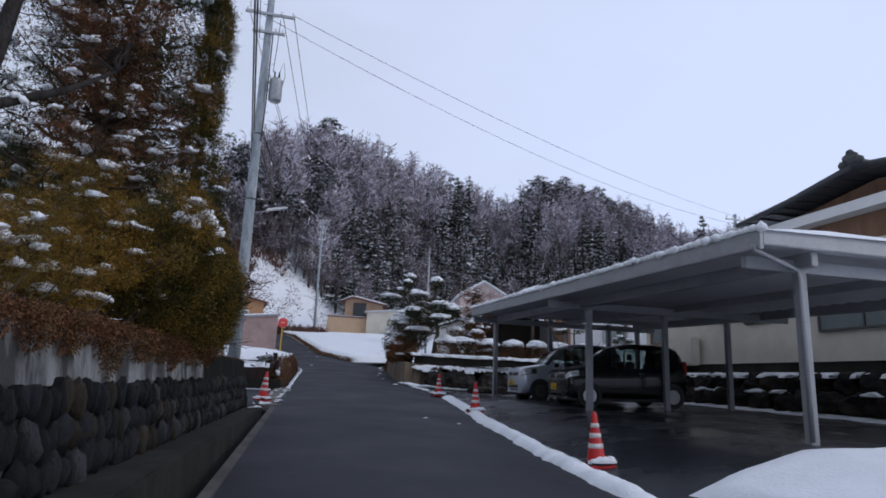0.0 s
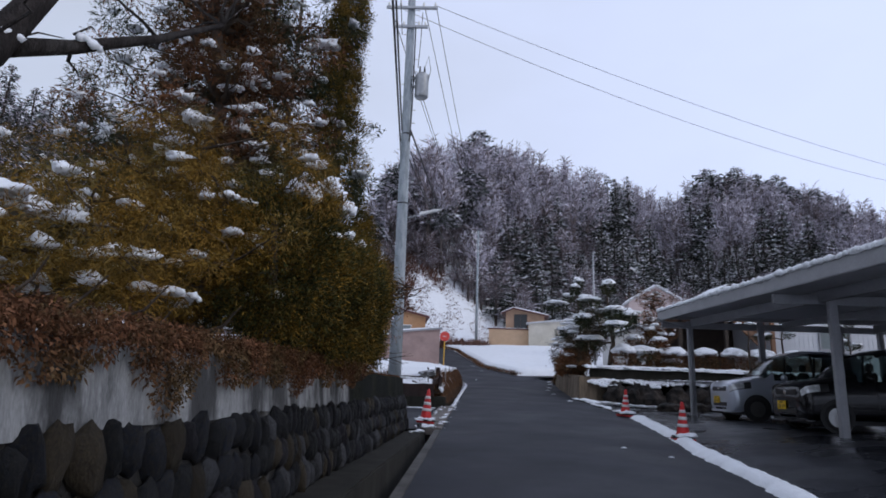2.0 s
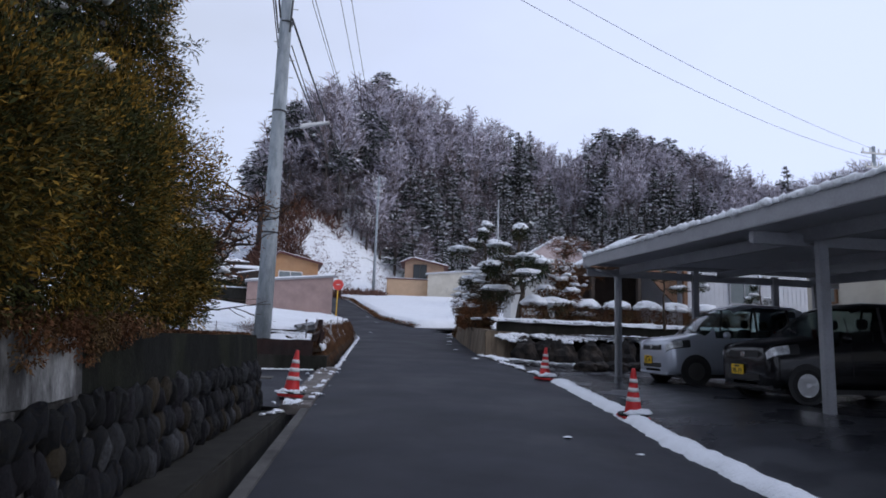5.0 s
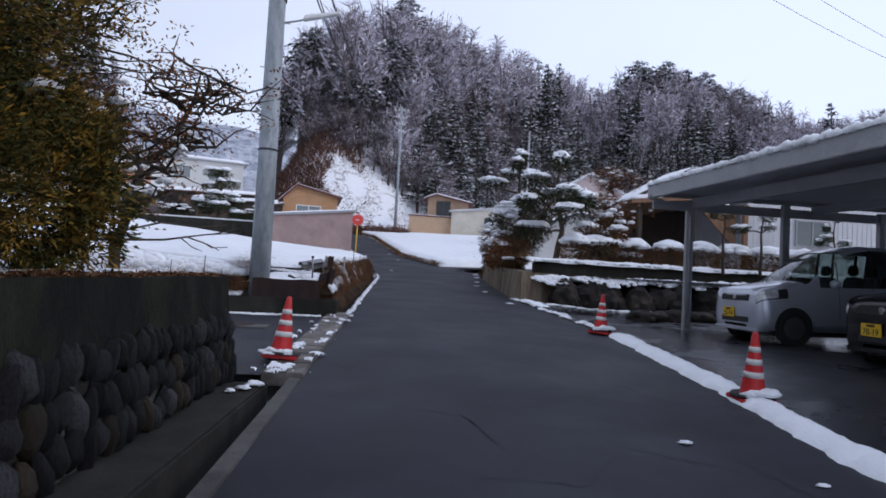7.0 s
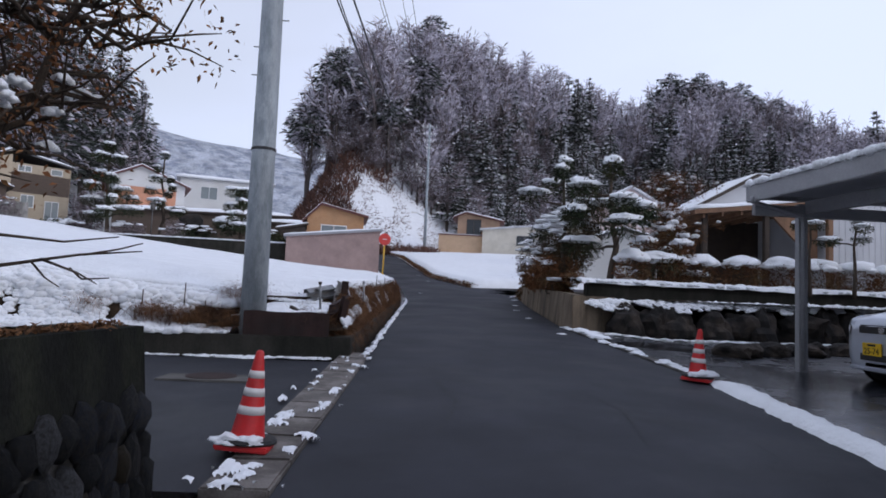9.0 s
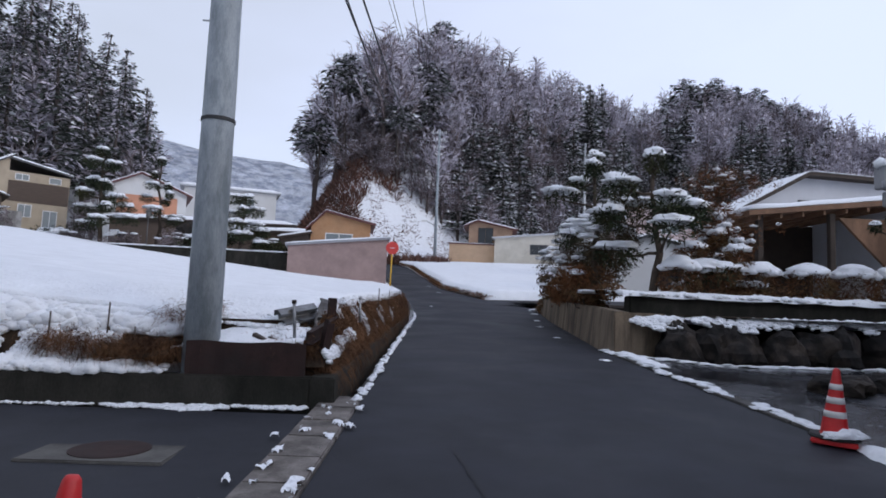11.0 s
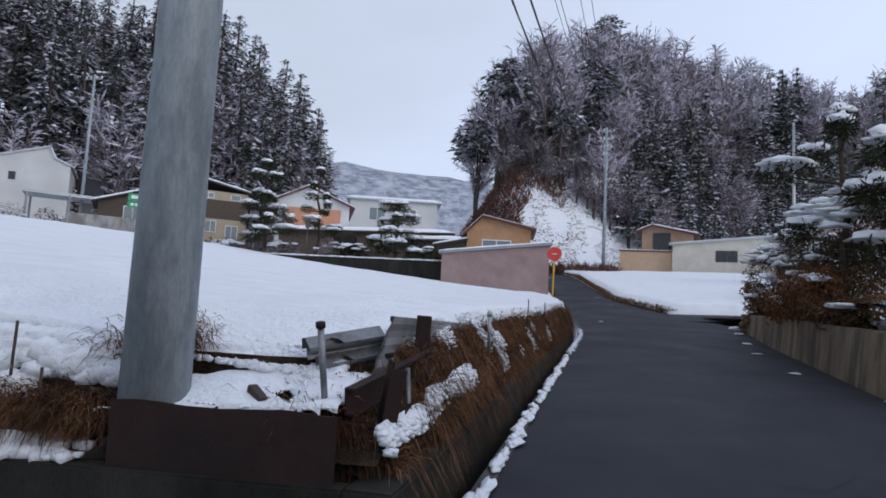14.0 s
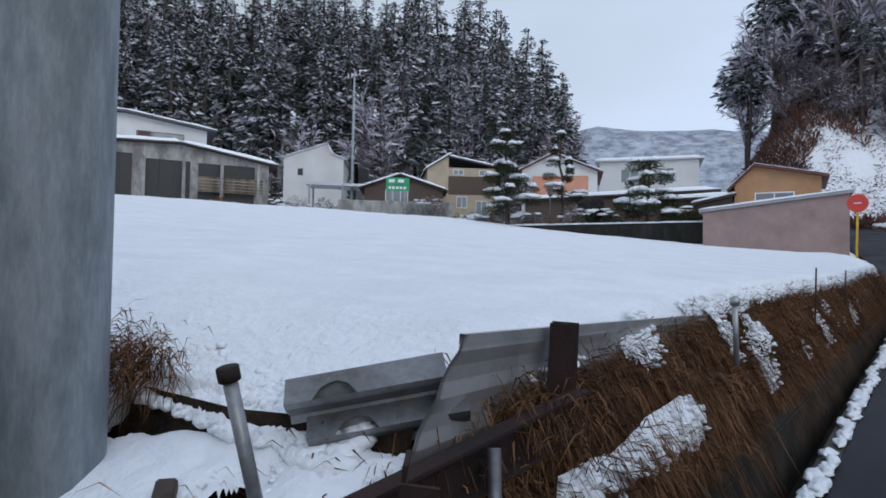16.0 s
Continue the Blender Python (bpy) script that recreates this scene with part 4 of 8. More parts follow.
def gable_house(name, label, category, p0, p1, depth, z0, prof, wall, trim="dark_timber", over=0.35, snow=0.16, group=""):
    """A house whose front runs from p0 to p1; prof lists (share of the front, height) of its roofline, left to right; the ridge runs back."""
    h = thing(name, label, category, group=group)
    a, b = Vector((*p0, 0)), Vector((*p1, 0))
    u = (b - a).normalized()
    back = Vector((-u.y, u.x, 0))
    w = (b - a).length
    outline = [(0, z0)] + [(s * w, z) for s, z in prof] + [(w, z0)]
    s = Shape()
    n = len(outline)
    vs = [a + u * x + Vector((0, 0, z)) for x, z in outline] + [a + u * x + back * depth + Vector((0, 0, z)) for x, z in outline]
    s.add(vs, [tuple(range(n)), tuple(range(2 * n - 1, n - 1, -1))] + [((i + 1) % n, i, n + i, n + (i + 1) % n) for i in range(n)])
    part("wall", s, wall, h)
    for i, ((s0, za), (s1, zb)) in enumerate(zip(prof, prof[1:])):
        x0, x1 = s0 * w, s1 * w
        g = (zb - za) / max(x1 - x0, 0.01)
        if i == 0:
            x0, za = x0 - over, za - over * g
        if i == len(prof) - 2:
            x1, zb = x1 + over, zb + over * g
        c = [a + u * x + back * t + Vector((0, 0, z + 0.13)) for x, z, t in ((x0, za, -over), (x1, zb, -over), (x1, zb, depth + over), (x0, za, depth + over))]
        roof_plane(h, c, 0.13, trim)
        if snow:
            snow_sheet(h, c, snow, seed=p0[0] + i)
    return h, a, u, back


def face_points(a, u, s0, s1):
    p, q = a + u * s0, a + u * s1
    return (p.x, p.y), (q.x, q.y), (u.y, -u.x)


def house_windows(h, a, u, rows, glass="glass", frame_mat="dark_bronze"):
    for s0, s1, z0, z1, bars in rows:
        p, q, o = face_points(a, u, s0, s1)
        window_part(h, p, q, z0, z1, o, glass, frame_mat, bars)


# sheds past the field
h, a, u, bk = gable_house("shed", "low pinkish-brown rendered shed with a snowy lean-to roof", "shed", (-7.3, 52.9), (-1.1, 53.8), 3.0, 2.4, [(0, 5.4), (1, 6.12)], "pink_wall", "carport_grey", 0.18, 0.1)
h, a, u, bk = gable_house("shed", "orange timber shed with a maroon-edged snowy roof", "shed", (-6.6, 56.9), (-2.5, 57.35), 5.0, 2.5, [(0, 7.2), (0.24, 8.2), (1, 7.5)], "orange_wall", "maroon", 0.35, 0.08)
house_windows(h, a, u, [(1.0, 2.9, 6.2, 6.75, 1)], "frosted", "white_paint")
gable_house("lean_to", "small timber lean-to beside the orange shed", "shed", (-8.6, 56.6), (-6.7, 56.9), 3.0, 2.5, [(0, 6.2), (1, 6.6)], "dark_timber", "dark_timber", 0.2, 0.12)
h, a, u, bk = gable_house("hut", "small orange wooden hut with a dark window and snowy roof", "hut", (7.3, 89.0), (12.6, 88.3), 4.5, 6.5, [(0, 12.0), (0.2, 12.45), (1, 11.55)], "hut_wall", "maroon", 0.6, 0.15)
house_windows(h, a, u, [(1.15, 3.0, 9.7, 11.7, 1)], "glass", "dark_timber")
gable_house("annex", "peach rendered store room beside the hut", "shed", (4.9, 88.0), (10.5, 87.5), 1.0, 6.2, [(0, 9.5), (1, 9.45)], "peach_wall", "maroon", 0.12, 0.06)
h, a, u, bk = gable_house("long_shed", "long cream shed with dark windows and a corrugated roof", "shed", (10.2, 86.5), (25.5, 84.6), 5.0, 6.8, [(0, 10.2), (1, 11.6)], "cream_wall", "grey_siding", 0.35, 0.08)
house_windows(h, a, u, [(4.2, 6.3, 8.4, 9.6, 1), (8.6, 10.8, 8.5, 9.8, 1)])
h, a, u, bk = gable_house("house", "pale pink house with a snowy gable roof behind the trees", "house", (16.8, 61.5), (23.0, 60.6), 7, 4, [(0, 10.0), (0.4, 11.5), (1, 9.3)], "pale_pink", "grey_siding", 0.5, 0.15)
house_windows(h, a, u, [(3.2, 4.6, 8.3, 9.3, 1)], "frosted", "white_paint")
h, a, u, bk = gable_house("house", "white-walled low house with a snowy roof behind the hedge", "house", (11.8, 49.5), (19.0, 48.5), 5, 3, [(0, 5.6), (0.35, 6.5), (1, 5.3)], "white_wall", "dark_tile", 0.4, 0.16)
house_windows(h, a, u, [(3.2, 4.6, 3.6, 4.9, 1)])

# the grey house with a timber porch
h, a, u, bk = gable_house("house", "grey metal-sided house with a dark timber porch and snowy eaves", "house", (11.4, 34.2), (20.5, 35.0), 1.0, 1.6, [(0, 5.5), (0.3, 7.0), (1, 6.9)], "grey_siding", "dark_timber", 0.45, 0.06)
house_windows(h, a, u, [(2.6, 3.5, 5.7, 6.2, 0)])
s = Shape()
s.box((14.2, 29.9, 1.9), (24.0, 34.1, 5.5))
part("siding_wing", s, "grey_siding", h, "ribbed grey metal siding")
for i in range(48):
    q = Shape()
    q.box((14.25 + i * 0.2, 29.888, 2.0), (14.275 + i * 0.2, 29.9, 5.45))
    part("siding_rib", q, "grey_siding", h)
window_part(h, (16.1, 29.885), (17.5, 29.885), 3.6, 4.6, (0, -1), "frosted", "carport_grey", 1)
s = Shape()
s.box((10.3, 34.0, 1.6), (14.2, 34.15, 5.2))
part("porch_back", s, "dark_timber", h)
roof_plane(h, [(9.7, 29.9, 4.95), (14.4, 29.9, 5.5), (14.4, 34.1, 5.6), (9.7, 34.1, 5.05)], 0.14, "timber", "porch_roof", "brown timber porch roof")
snow_sheet(h, [(9.7, 29.9, 4.95), (14.4, 29.9, 5.5), (14.4, 34.1, 5.6), (9.7, 34.1, 5.05)], 0.15, seed=4)
for x, y, m in ((10.2, 30.3, "dark_timber"), (12.2, 30.2, "dark_timber"), (14.05, 29.8, "timber")):
    q = Shape()
    q.box((x - 0.08, y - 0.08, 1.6), (x + 0.08, y + 0.08, 5.0))
    part("porch_post", q, m, h, bevel=0.01)
for k in range(7):
    q = Shape()
    q.box((10.0 + k * 0.62, 30.0, 4.72 + k * 0.072), (10.07 + k * 0.62, 34.0, 4.84 + k * 0.072))
    part("rafter", q, "timber", h)
q = Shape()
q.prism([(12.4, 4.9), (13.9, 4.9), (13.9, 3.4)], 30.15, 30.25)
part("brace", q, "timber", h)

# the cream house behind the carport
house = thing("house", "cream plastered house with aluminium windows and a grey tiled gable roof", "house")
X = 15.0
s = Shape()
for lo, hi in (((X, 6, 2.35), (X + 0.2, 10.4, 5.6)), ((X, 10.4, 2.35), (X + 0.2, 14.9, 3.2)), ((X, 10.4, 4.3), (X + 0.2, 14.9, 5.6)), ((X, 14.9, 2.35), (X + 0.2, 16.75, 5.6)),
               ((X, 16.75, 2.35), (X + 0.2, 17.95, 3.65)), ((X, 16.75, 4.3), (X + 0.2, 17.95, 5.6)), ((X, 17.95, 2.35), (X + 0.2, 24.0, 5.6)), ((X + 0.2, 23.8, 2.35), (X + 9, 24.0, 5.6)), ((X + 0.2, 6.0, 2.35), (X + 9, 6.2, 5.6))):
    s = Shape()
    s.box(lo, hi)
    part("wall", s, "cream_wall", house)
s = Shape()
s.box((X + 0.05, 6.05, 1.2), (X + 9, 23.95, 2.35))
part("plinth", s, "damp_concrete", house, "dark concrete plinth")
s = Shape()
s.box((X + 1.6, 6.2, 2.4), (X + 1.7, 23.8, 5.5))
part("inner_wall", s, "interior", house)
window_part(house, (X - 0.02, 14.9), (X - 0.02, 10.4), 3.2, 4.3, (-1, 0), "frosted", "dark_bronze", 2, 0.08)
window_part(house, (X - 0.02, 17.95), (X - 0.02, 16.75), 3.65, 4.3, (-1, 0), "glass", "dark_bronze", 1, 0.08)
window_part(house, (X - 0.02, 23.6), (X - 0.02, 22.7), 3.2, 4.1, (-1, 0), "frosted", "timber", 0, 0.08)
s = Shape()
s.box((X - 0.16, 18.9, 3.75), (X, 19.25, 4.25))
mb = part("meter_box", s, "cream_wall", house, "cream plastic meter box", bevel=0.02)
s = Shape()
s.box((X - 0.165, 18.98, 3.98), (X - 0.16, 19.17, 4.15))
part("meter_glass", s, "dark_bronze", mb)
s = Shape()
s.box((X - 0.45, 20.3, 2.3), (X - 0.1, 22.1, 3.35))
part("tank", s, "cream_wall", house, "beige heating tank", bevel=0.04)
roof_plane(house, [(X - 0.7, 17.2, 5.45), (X - 0.7, 24.6, 5.45), (X + 5, 24.6, 6.1), (X + 5, 17.2, 6.1)], 0.16, "dark_tile", "lower_roof")
snow_sheet(house, [(X - 0.7, 17.2, 5.45), (X - 0.7, 24.6, 5.45), (X + 5, 24.6, 6.1), (X + 5, 17.2, 6.1)], 0.12, seed=2)
# upper gable facing the lane
GY, GZ = 13.0, 7.5
s = Shape()
s.prism([(GY - 3.6, 5.6), (GY + 3.6, 5.6), (GY + 3.6, 6.85), (GY, GZ - 0.15), (GY - 3.6, 6.85)], X + 0.45, X + 9, axis="x")
part("gable_wall", s, "timber", house, "brown timber gable")
s = Shape()
s.prism([(GY - 3.9, 6.45), (GY + 3.9, 6.45), (GY + 3.9, 6.75), (GY - 3.9, 6.75)], X - 0.1, X + 0.4, axis="x")
part("gable_band", s, "white_paint", house, "white plaster band under the gable")
for side in (-1, 1):
    n = 9
    for k in range(n):
        f0, f1 = k / n, (k + 1) / n
        z_a, z_b = GZ - 0.85 * f0 + 0.25 * f0 * f0, GZ - 0.85 * f1 + 0.25 * f1 * f1
        y_a, y_b = GY + side * 4.6 * f0, GY + side * 4.6 * f1
        c = [(X - 0.35, y_a, z_a + 0.07), (X - 0.35, y_b, z_b + 0.12), (X + 9, y_b, z_b + 0.12), (X + 9, y_a, z_a + 0.07)]
        if side < 0:
            c = [c[1], c[0], c[3], c[2]]
        roof_plane(house, c, 0.1, "dark_tile", "roof_course")
    snow_sheet(house, [(X + 0.1, GY + side * 1.2, GZ - 0.05), (X + 0.1, GY + side * 4.5, GZ - 0.46), (X + 8, GY + side * 4.5, GZ - 0.46), (X + 8, GY + side * 1.2, GZ - 0.05)], 0.1, seed=side)
    s = Shape()
    s.tube([(X - 0.38, GY, GZ + 0.1), (X - 0.38, GY + side * 2.3, GZ - 0.28), (X - 0.38, GY + side * 4.6, GZ - 0.52)], 0.09, 8)
    part("verge_tile", s, "dark_tile", house, smooth=True)
s = Shape()
s.box((X - 0.4, GY - 0.16, GZ + 0.05), (X + 9, GY + 0.16, GZ + 0.32))
rd = part("ridge", s, "dark_tile", house, bevel=0.05)
s = Shape()
lump(s, (X - 0.42, GY, GZ + 0.3), (0.1, 0.26, 0.2), 2, 0.25, 2.0, seed=3)
for k, r in ((-1, 0.13), (1, 0.13), (0, 0.11)):
    lump(s, (X - 0.42, GY + k * 0.27, GZ + 0.2 + (0.28 if k == 0 else 0)), (0.09, r, r), 2, 0.2, 2.0, seed=k + 5)
part("ridge_ornament", s, "dark_tile", rd, "dark ornamental ridge-end tile")

# houses beyond the field
h, a, u, bk = gable_house("house", "white two-storey house with snowy eaves and a red shutter", "house", (-52.5, 39.0), (-46.8, 50.0), 8, 5.5, [(0, 14.2), (0.5, 14.4), (1, 13.6)], "white_wall", "dark_tile", 0.8, 0.25)
house_windows(h, a, u, [(7.0, 10.6, 11.9, 13.1, 2)], "frosted")
p, q2, o = face_points(a, u, 7.1, 8.1)
window_part(h, p, q2, 11.95, 13.1, o, "maroon", "dark_bronze", 0, 0.09)
q, a, u, bk = gable_house("house", "tan timber porch house with railings and a snowy roof", "house", (-48.3, 42.0), (-42.2, 53.0), 3, 5.0, [(0, 11.6), (0.45, 11.8), (1, 10.7)], "pale_concrete", "dark_timber", 0.7, 0.28)
# flat black panes: shade of the open porch bays put in as colour
house_windows(q, a, u, [(0.4, 2.2, 7.0, 10.8, 1), (3.0, 6.4, 7.0, 10.5, 2), (7.0, 11.4, 9.3, 10.45, 2), (7.0, 11.4, 5.2, 8.15, 3)], "car_plastic", "dark_timber")
for k in range(5):
    s = Shape()
    p = a + u * (0.2 + k * 2.85)
    s.box((-0.12, -0.98, 5.0), (0.12, -0.74, 10.6), m=Matrix.Translation((p.x, p.y, 0)) @ Matrix.Rotation(math.atan2(u.y, u.x), 4, "Z"))
    part("porch_post", s, "pale_concrete", q, "pale porch post", bevel=0.02)
for k in range(5):
    s = Shape()
    p = a + u * 7.0
    s.box((0, -0.9, 8.1 + 0.25 * k), (5.0, -0.85, 8.28 + 0.25 * k), m=Matrix.Translation((p.x, p.y, 0)) @ Matrix.Rotation(math.atan2(u.y, u.x), 4, "Z"))
    part("railing_board", s, "stained_concrete", q)
h, a, u, bk = gable_house("house", "plain white house with a steep lean-to gable", "house", (-55.5, 65.3), (-50.3, 69.6), 7, 6, [(0, 14.6), (0.72, 16.3), (0.78, 15.2), (1, 14.6)], "white_wall", "grey_siding", 0.25, 0.06)
house_windows(h, a, u, [(1.6, 2.2, 12.6, 13.4, 0)])
h, a, u, bk = gable_house("pavilion", "low dark pavilion with a snowy hipped roof", "pavilion", (-40.6, 63.0), (-34.8, 67.8), 5, 6.5, [(0, 10.0), (0.45, 11.2), (1, 9.9)], "brown_wall", "dark_timber", 0.5, 0.2)
house_windows(h, a, u, [(2.0, 4.2, 8.0, 9.8, 2)], "frosted", "white_paint")
c = thing("shelter", "flat-roofed open shelter beside the pavilion", "shelter")
roof_plane(c, [(-45.0, 59.5, 10.4), (-40.0, 63.8, 10.3), (-42.2, 66.2, 10.3), (-47.2, 61.9, 10.4)], 0.25, "grey_siding")
for x, y in ((-44.8, 59.8), (-42.4, 61.8), (-40.3, 63.7), (-46.5, 61.8)):
    s = Shape()
    s.tube([(x, y, 5.5), (x, y, 10.2)], 0.09, 8)
    part("post", s, "carport_grey", c)
s = Shape()
s.prism([(-36.6, 55.7), (-29.3, 61.9), (-29.5, 62.1), (-36.8, 55.9)], 5.0, 7.85, axis="z")
solo("wall_block", s, "pale_concrete", "pale concrete garden wall at the edge of the field", "garden wall", kind="structure", bevel=0.03)
sg = thing("sign_board", "two green sign boards with white lettering bars on poles", "sign")
SX, SY = -33.35, 57.95
for k, (z0, z1) in enumerate(((9.2, 9.75), (8.65, 9.15))):
    s = Shape()
    s.prism([(SX, SY), (SX + 1.45, SY + 1.25), (SX + 1.41, SY + 1.29), (SX - 0.04, SY + 0.04)], z0, z1, axis="z")
    b = part("board", s, "sign_green", sg)
    for i in range(2 + 3 * k):
        s = Shape()
        f0 = 0.12 + i * (0.8 / (2 + 3 * k))
        f1 = f0 + 0.5 / (2 + 3 * k)
        s.prism([(SX + 1.45 * f0, SY - 0.02 + 1.25 * f0), (SX + 1.45 * f1, SY - 0.02 + 1.25 * f1), (SX + 1.45 * f1, SY - 0.005 + 1.25 * f1), (SX + 1.45 * f0, SY - 0.005 + 1.25 * f0)], z0 + 0.15, z1 - 0.15, axis="z")
        part("lettering", s, "white_paint", b)
for f in (0.2, 0.8):
    s = Shape()
    s.tube([(SX + 1.45 * f, SY + 0.08 + 1.25 * f, 5.0), (SX + 1.45 * f, SY + 0.08 + 1.25 * f, 9.7)], 0.04, 8)
    part("post", s, "carport_grey", sg)
h, a, u, bk = gable_house("house", "two-storey tan and brown house with white windows", "house", (-38.4, 70.0), (-36.8, 71.5), 6.5, 6.5, [(0, 12.6), (1, 14.0)], "tan_wall", "dark_tile", 0.3, 0.2)
s = Shape()
s.prism([(-36.8, 71.5), (-33.0, 74.6), (-37.0, 79.5), (-40.8, 76.4)], 6.5, 12.8, axis="z")
part("front_wing", s, "tan_wall", h)
s = Shape()
s.prism([(-36.78, 71.46), (-33.0, 74.54), (-33.04, 74.6), (-36.82, 71.52)], 10.0, 11.9, axis="z")
part("cladding", s, "brown_wall", h, "dark brown cladding")
roof_plane(h, [(-36.9, 71.1, 14.1), (-32.6, 74.4, 13.0), (-36.9, 79.8, 13.0), (-41.2, 76.3, 14.1)], 0.15, "dark_tile")
snow_sheet(h, [(-36.9, 71.1, 14.1), (-32.6, 74.4, 13.0), (-36.9, 79.8, 13.0), (-41.2, 76.3, 14.1)], 0.2, seed=6)
ux = Vector((3.8, 3.1, 0)).normalized()
house_windows(h, Vector((-36.8, 71.45, 0)), ux, [(0.9, 2.0, 8.6, 9.8, 1), (2.9, 4.1, 7.4, 9.4, 1), (0.5, 1.6, 12.0, 12.6, 1), (3.2, 4.2, 12.0, 12.6, 0)], "frosted", "white_paint")
h, a, u, bk = gable_house("house", "white and salmon gabled house with a snowy roof", "house", (-27.4, 70.2), (-21.2, 73.0), 8, 6, [(0, 11.6), (0.42, 13.0), (1, 11.4)], "white_wall", "maroon", 0.5, 0.18)
s = Shape()
s.prism([(-26.5, 70.55), (-21.9, 72.62), (-21.93, 72.66), (-26.53, 70.6)], 8.4, 11.0, axis="z")
part("cladding", s, "salmon_wall", h, "salmon-coloured render")
house_windows(h, a, u, [(2.0, 4.4, 8.2, 10.0, 1)], "frosted", "white_paint")
gable_house("low_house", "long low white house with a thick snowy roof", "house", (-25.0, 66.5), (-10.5, 69.5), 5, 5, [(0, 8.2), (1, 8.5)], "brown_wall", "dark_timber", 0.5, 0.3)
gable_house("low_house", "low outbuilding with a snowy roof behind the garden", "house", (-14.5, 62.5), (-8.0, 64.0), 4, 4, [(0, 7.2), (1, 7.3)], "brown_wall", "dark_timber", 0.4, 0.3)
h, a, u, bk = gable_house("house", "white flat-roofed two-storey house under snow", "house", (-27.3, 88.5), (-17.0, 91.8), 8, 7, [(0, 15.1), (1, 15.1)], "white_wall", "grey_siding", 0.5, 0.35)
house_windows(h, a, u, [(2.4, 4.4, 12.6, 14.2, 1), (6.5, 8.2, 12.6, 14.2, 1)], "frosted", "white_paint")


# ---- woods ----
class Cloud:
    """Triangles and quads gathered as arrays, for leaves, twigs and far woods."""

    def __init__(self):
        self.v, self.f, self.m, self.n = [], [], [], 0

    def add(self, verts, faces, slots):
        self.v.append(np.asarray(verts, dtype=np.float32))
        self.f.append(np.asarray(faces, dtype=np.int32) + self.n)
        self.m.append(np.asarray(slots, dtype=np.int32))
        self.n += len(verts)

    def mesh(self, name, mats):
        v, f, m = np.concatenate(self.v), np.concatenate(self.f), np.concatenate(self.m)
        k = f.shape[1]
        me = bpy.data.meshes.new(name)
        me.vertices.add(len(v))
        me.vertices.foreach_set("co", v.ravel())
        me.loops.add(f.size)
        me.loops.foreach_set("vertex_index", f.ravel())
        me.polygons.add(len(f))
        me.polygons.foreach_set("loop_start", np.arange(0, f.size, k, dtype=np.int32))
        me.polygons.foreach_set("material_index", m)
        me.update(calc_edges=True)
        for q in mats:
            me.materials.append(M[q])
        return me


def slivers(rng, base, direction, length, width, droop=0.15):
    """One tapered, bent leaf (two triangles) at each base point, pointing along its direction."""
    n = len(base)
    d = direction / np.maximum(np.linalg.norm(direction, axis=1, keepdims=True), 1e-6)
    r = rng.normal(size=(n, 3))
    side = np.cross(d, r)
    side /= np.maximum(np.linalg.norm(side, axis=1, keepdims=True), 1e-6)
    length, width = np.broadcast_to(length, n)[:, None], np.broadcast_to(width, n)[:, None]
    mid = base + d * length * 0.45
    tip = base + d * length - np.array([0, 0, 1.0]) * length * droop
    v = np.stack([base, mid + side * width * 0.5, tip, mid - side * width * 0.5], axis=1).reshape(-1, 3)
    f = np.arange(n * 4).reshape(n, 4)
    return v, f


def quad_tube(path, radii, n=5):
    s = Shape()
    s.tube(path, radii, n, caps=False)
    return np.array([tuple(p) for p in s.v]), np.array(s.f)


def conifer_model(seed, bare=0.1, tiers=13, per=9, spread=0.2, snow=0.3, frost=0.0, umbrella=False, leaf=1.0):
    """A one-metre-high conifer: trunk, tiers of drooping branch sprays, snow on some of them. Slots: bark, needles, snow, frost."""
    rng = np.random.default_rng(seed)
    c = Cloud()
    v, f = quad_tube([(0, 0, -0.05), (0.01, 0, 0.4), (0, 0.005, 0.97)], [0.017, 0.011, 0.003], 5)
    c.add(v, f, np.zeros(len(f)))
    for i in range(tiers):
        k = (i + rng.random() * 0.6) / tiers
        z = bare + (0.985 - bare) * k
        r = spread * (math.sin(math.pi * min(0.25 + k * 0.75, 1)) ** 0.8 if umbrella else (1 - k) ** 0.75 + 0.06)
        m = max(int(per * (1 - k * 0.45)), 4)
        ang = rng.random(m) * 6.283
        reach = r * (0.7 + 0.5 * rng.random(m))
        for a, q in zip(ang, reach):
            steps = 4
            t = (np.arange(steps) + 0.6 + 0.3 * rng.random(steps)) / steps
            base = np.stack([np.cos(a) * q * t * 0.9, np.sin(a) * q * t * 0.9, z - 0.16 * q * t + rng.normal(0, 0.004, steps)], axis=1)
            base = np.repeat(base, 3, axis=0) + rng.normal(0, 0.006, (steps * 3, 3))
            aa = a + rng.normal(0, 0.9, len(base))
            d = np.stack([np.cos(aa), np.sin(aa), rng.normal(-0.05, 0.35, len(base))], axis=1)
            v, f = slivers(rng, base, d, (q * 0.42 + 0.012) * leaf, (0.008 + 0.075 * q) * leaf, 0.25)
            slot = np.where(rng.random(len(f)) < frost, 3, 1)
            c.add(v, f, slot)
            for _ in range(2 if rng.random() < snow else 0):
                j = rng.integers(0, len(base))
                v, f = slivers(rng, base[j:j + 1] + np.array([[0, 0, 0.012]]), np.array([[math.cos(a), math.sin(a), -0.15]]), (q * 0.36 + 0.012) * leaf, (0.018 + 0.09 * q) * leaf, 0.1)
                c.add(v, f, np.full(len(f), 2))
    return np.concatenate(c.v), np.concatenate(c.f), np.concatenate(c.m)


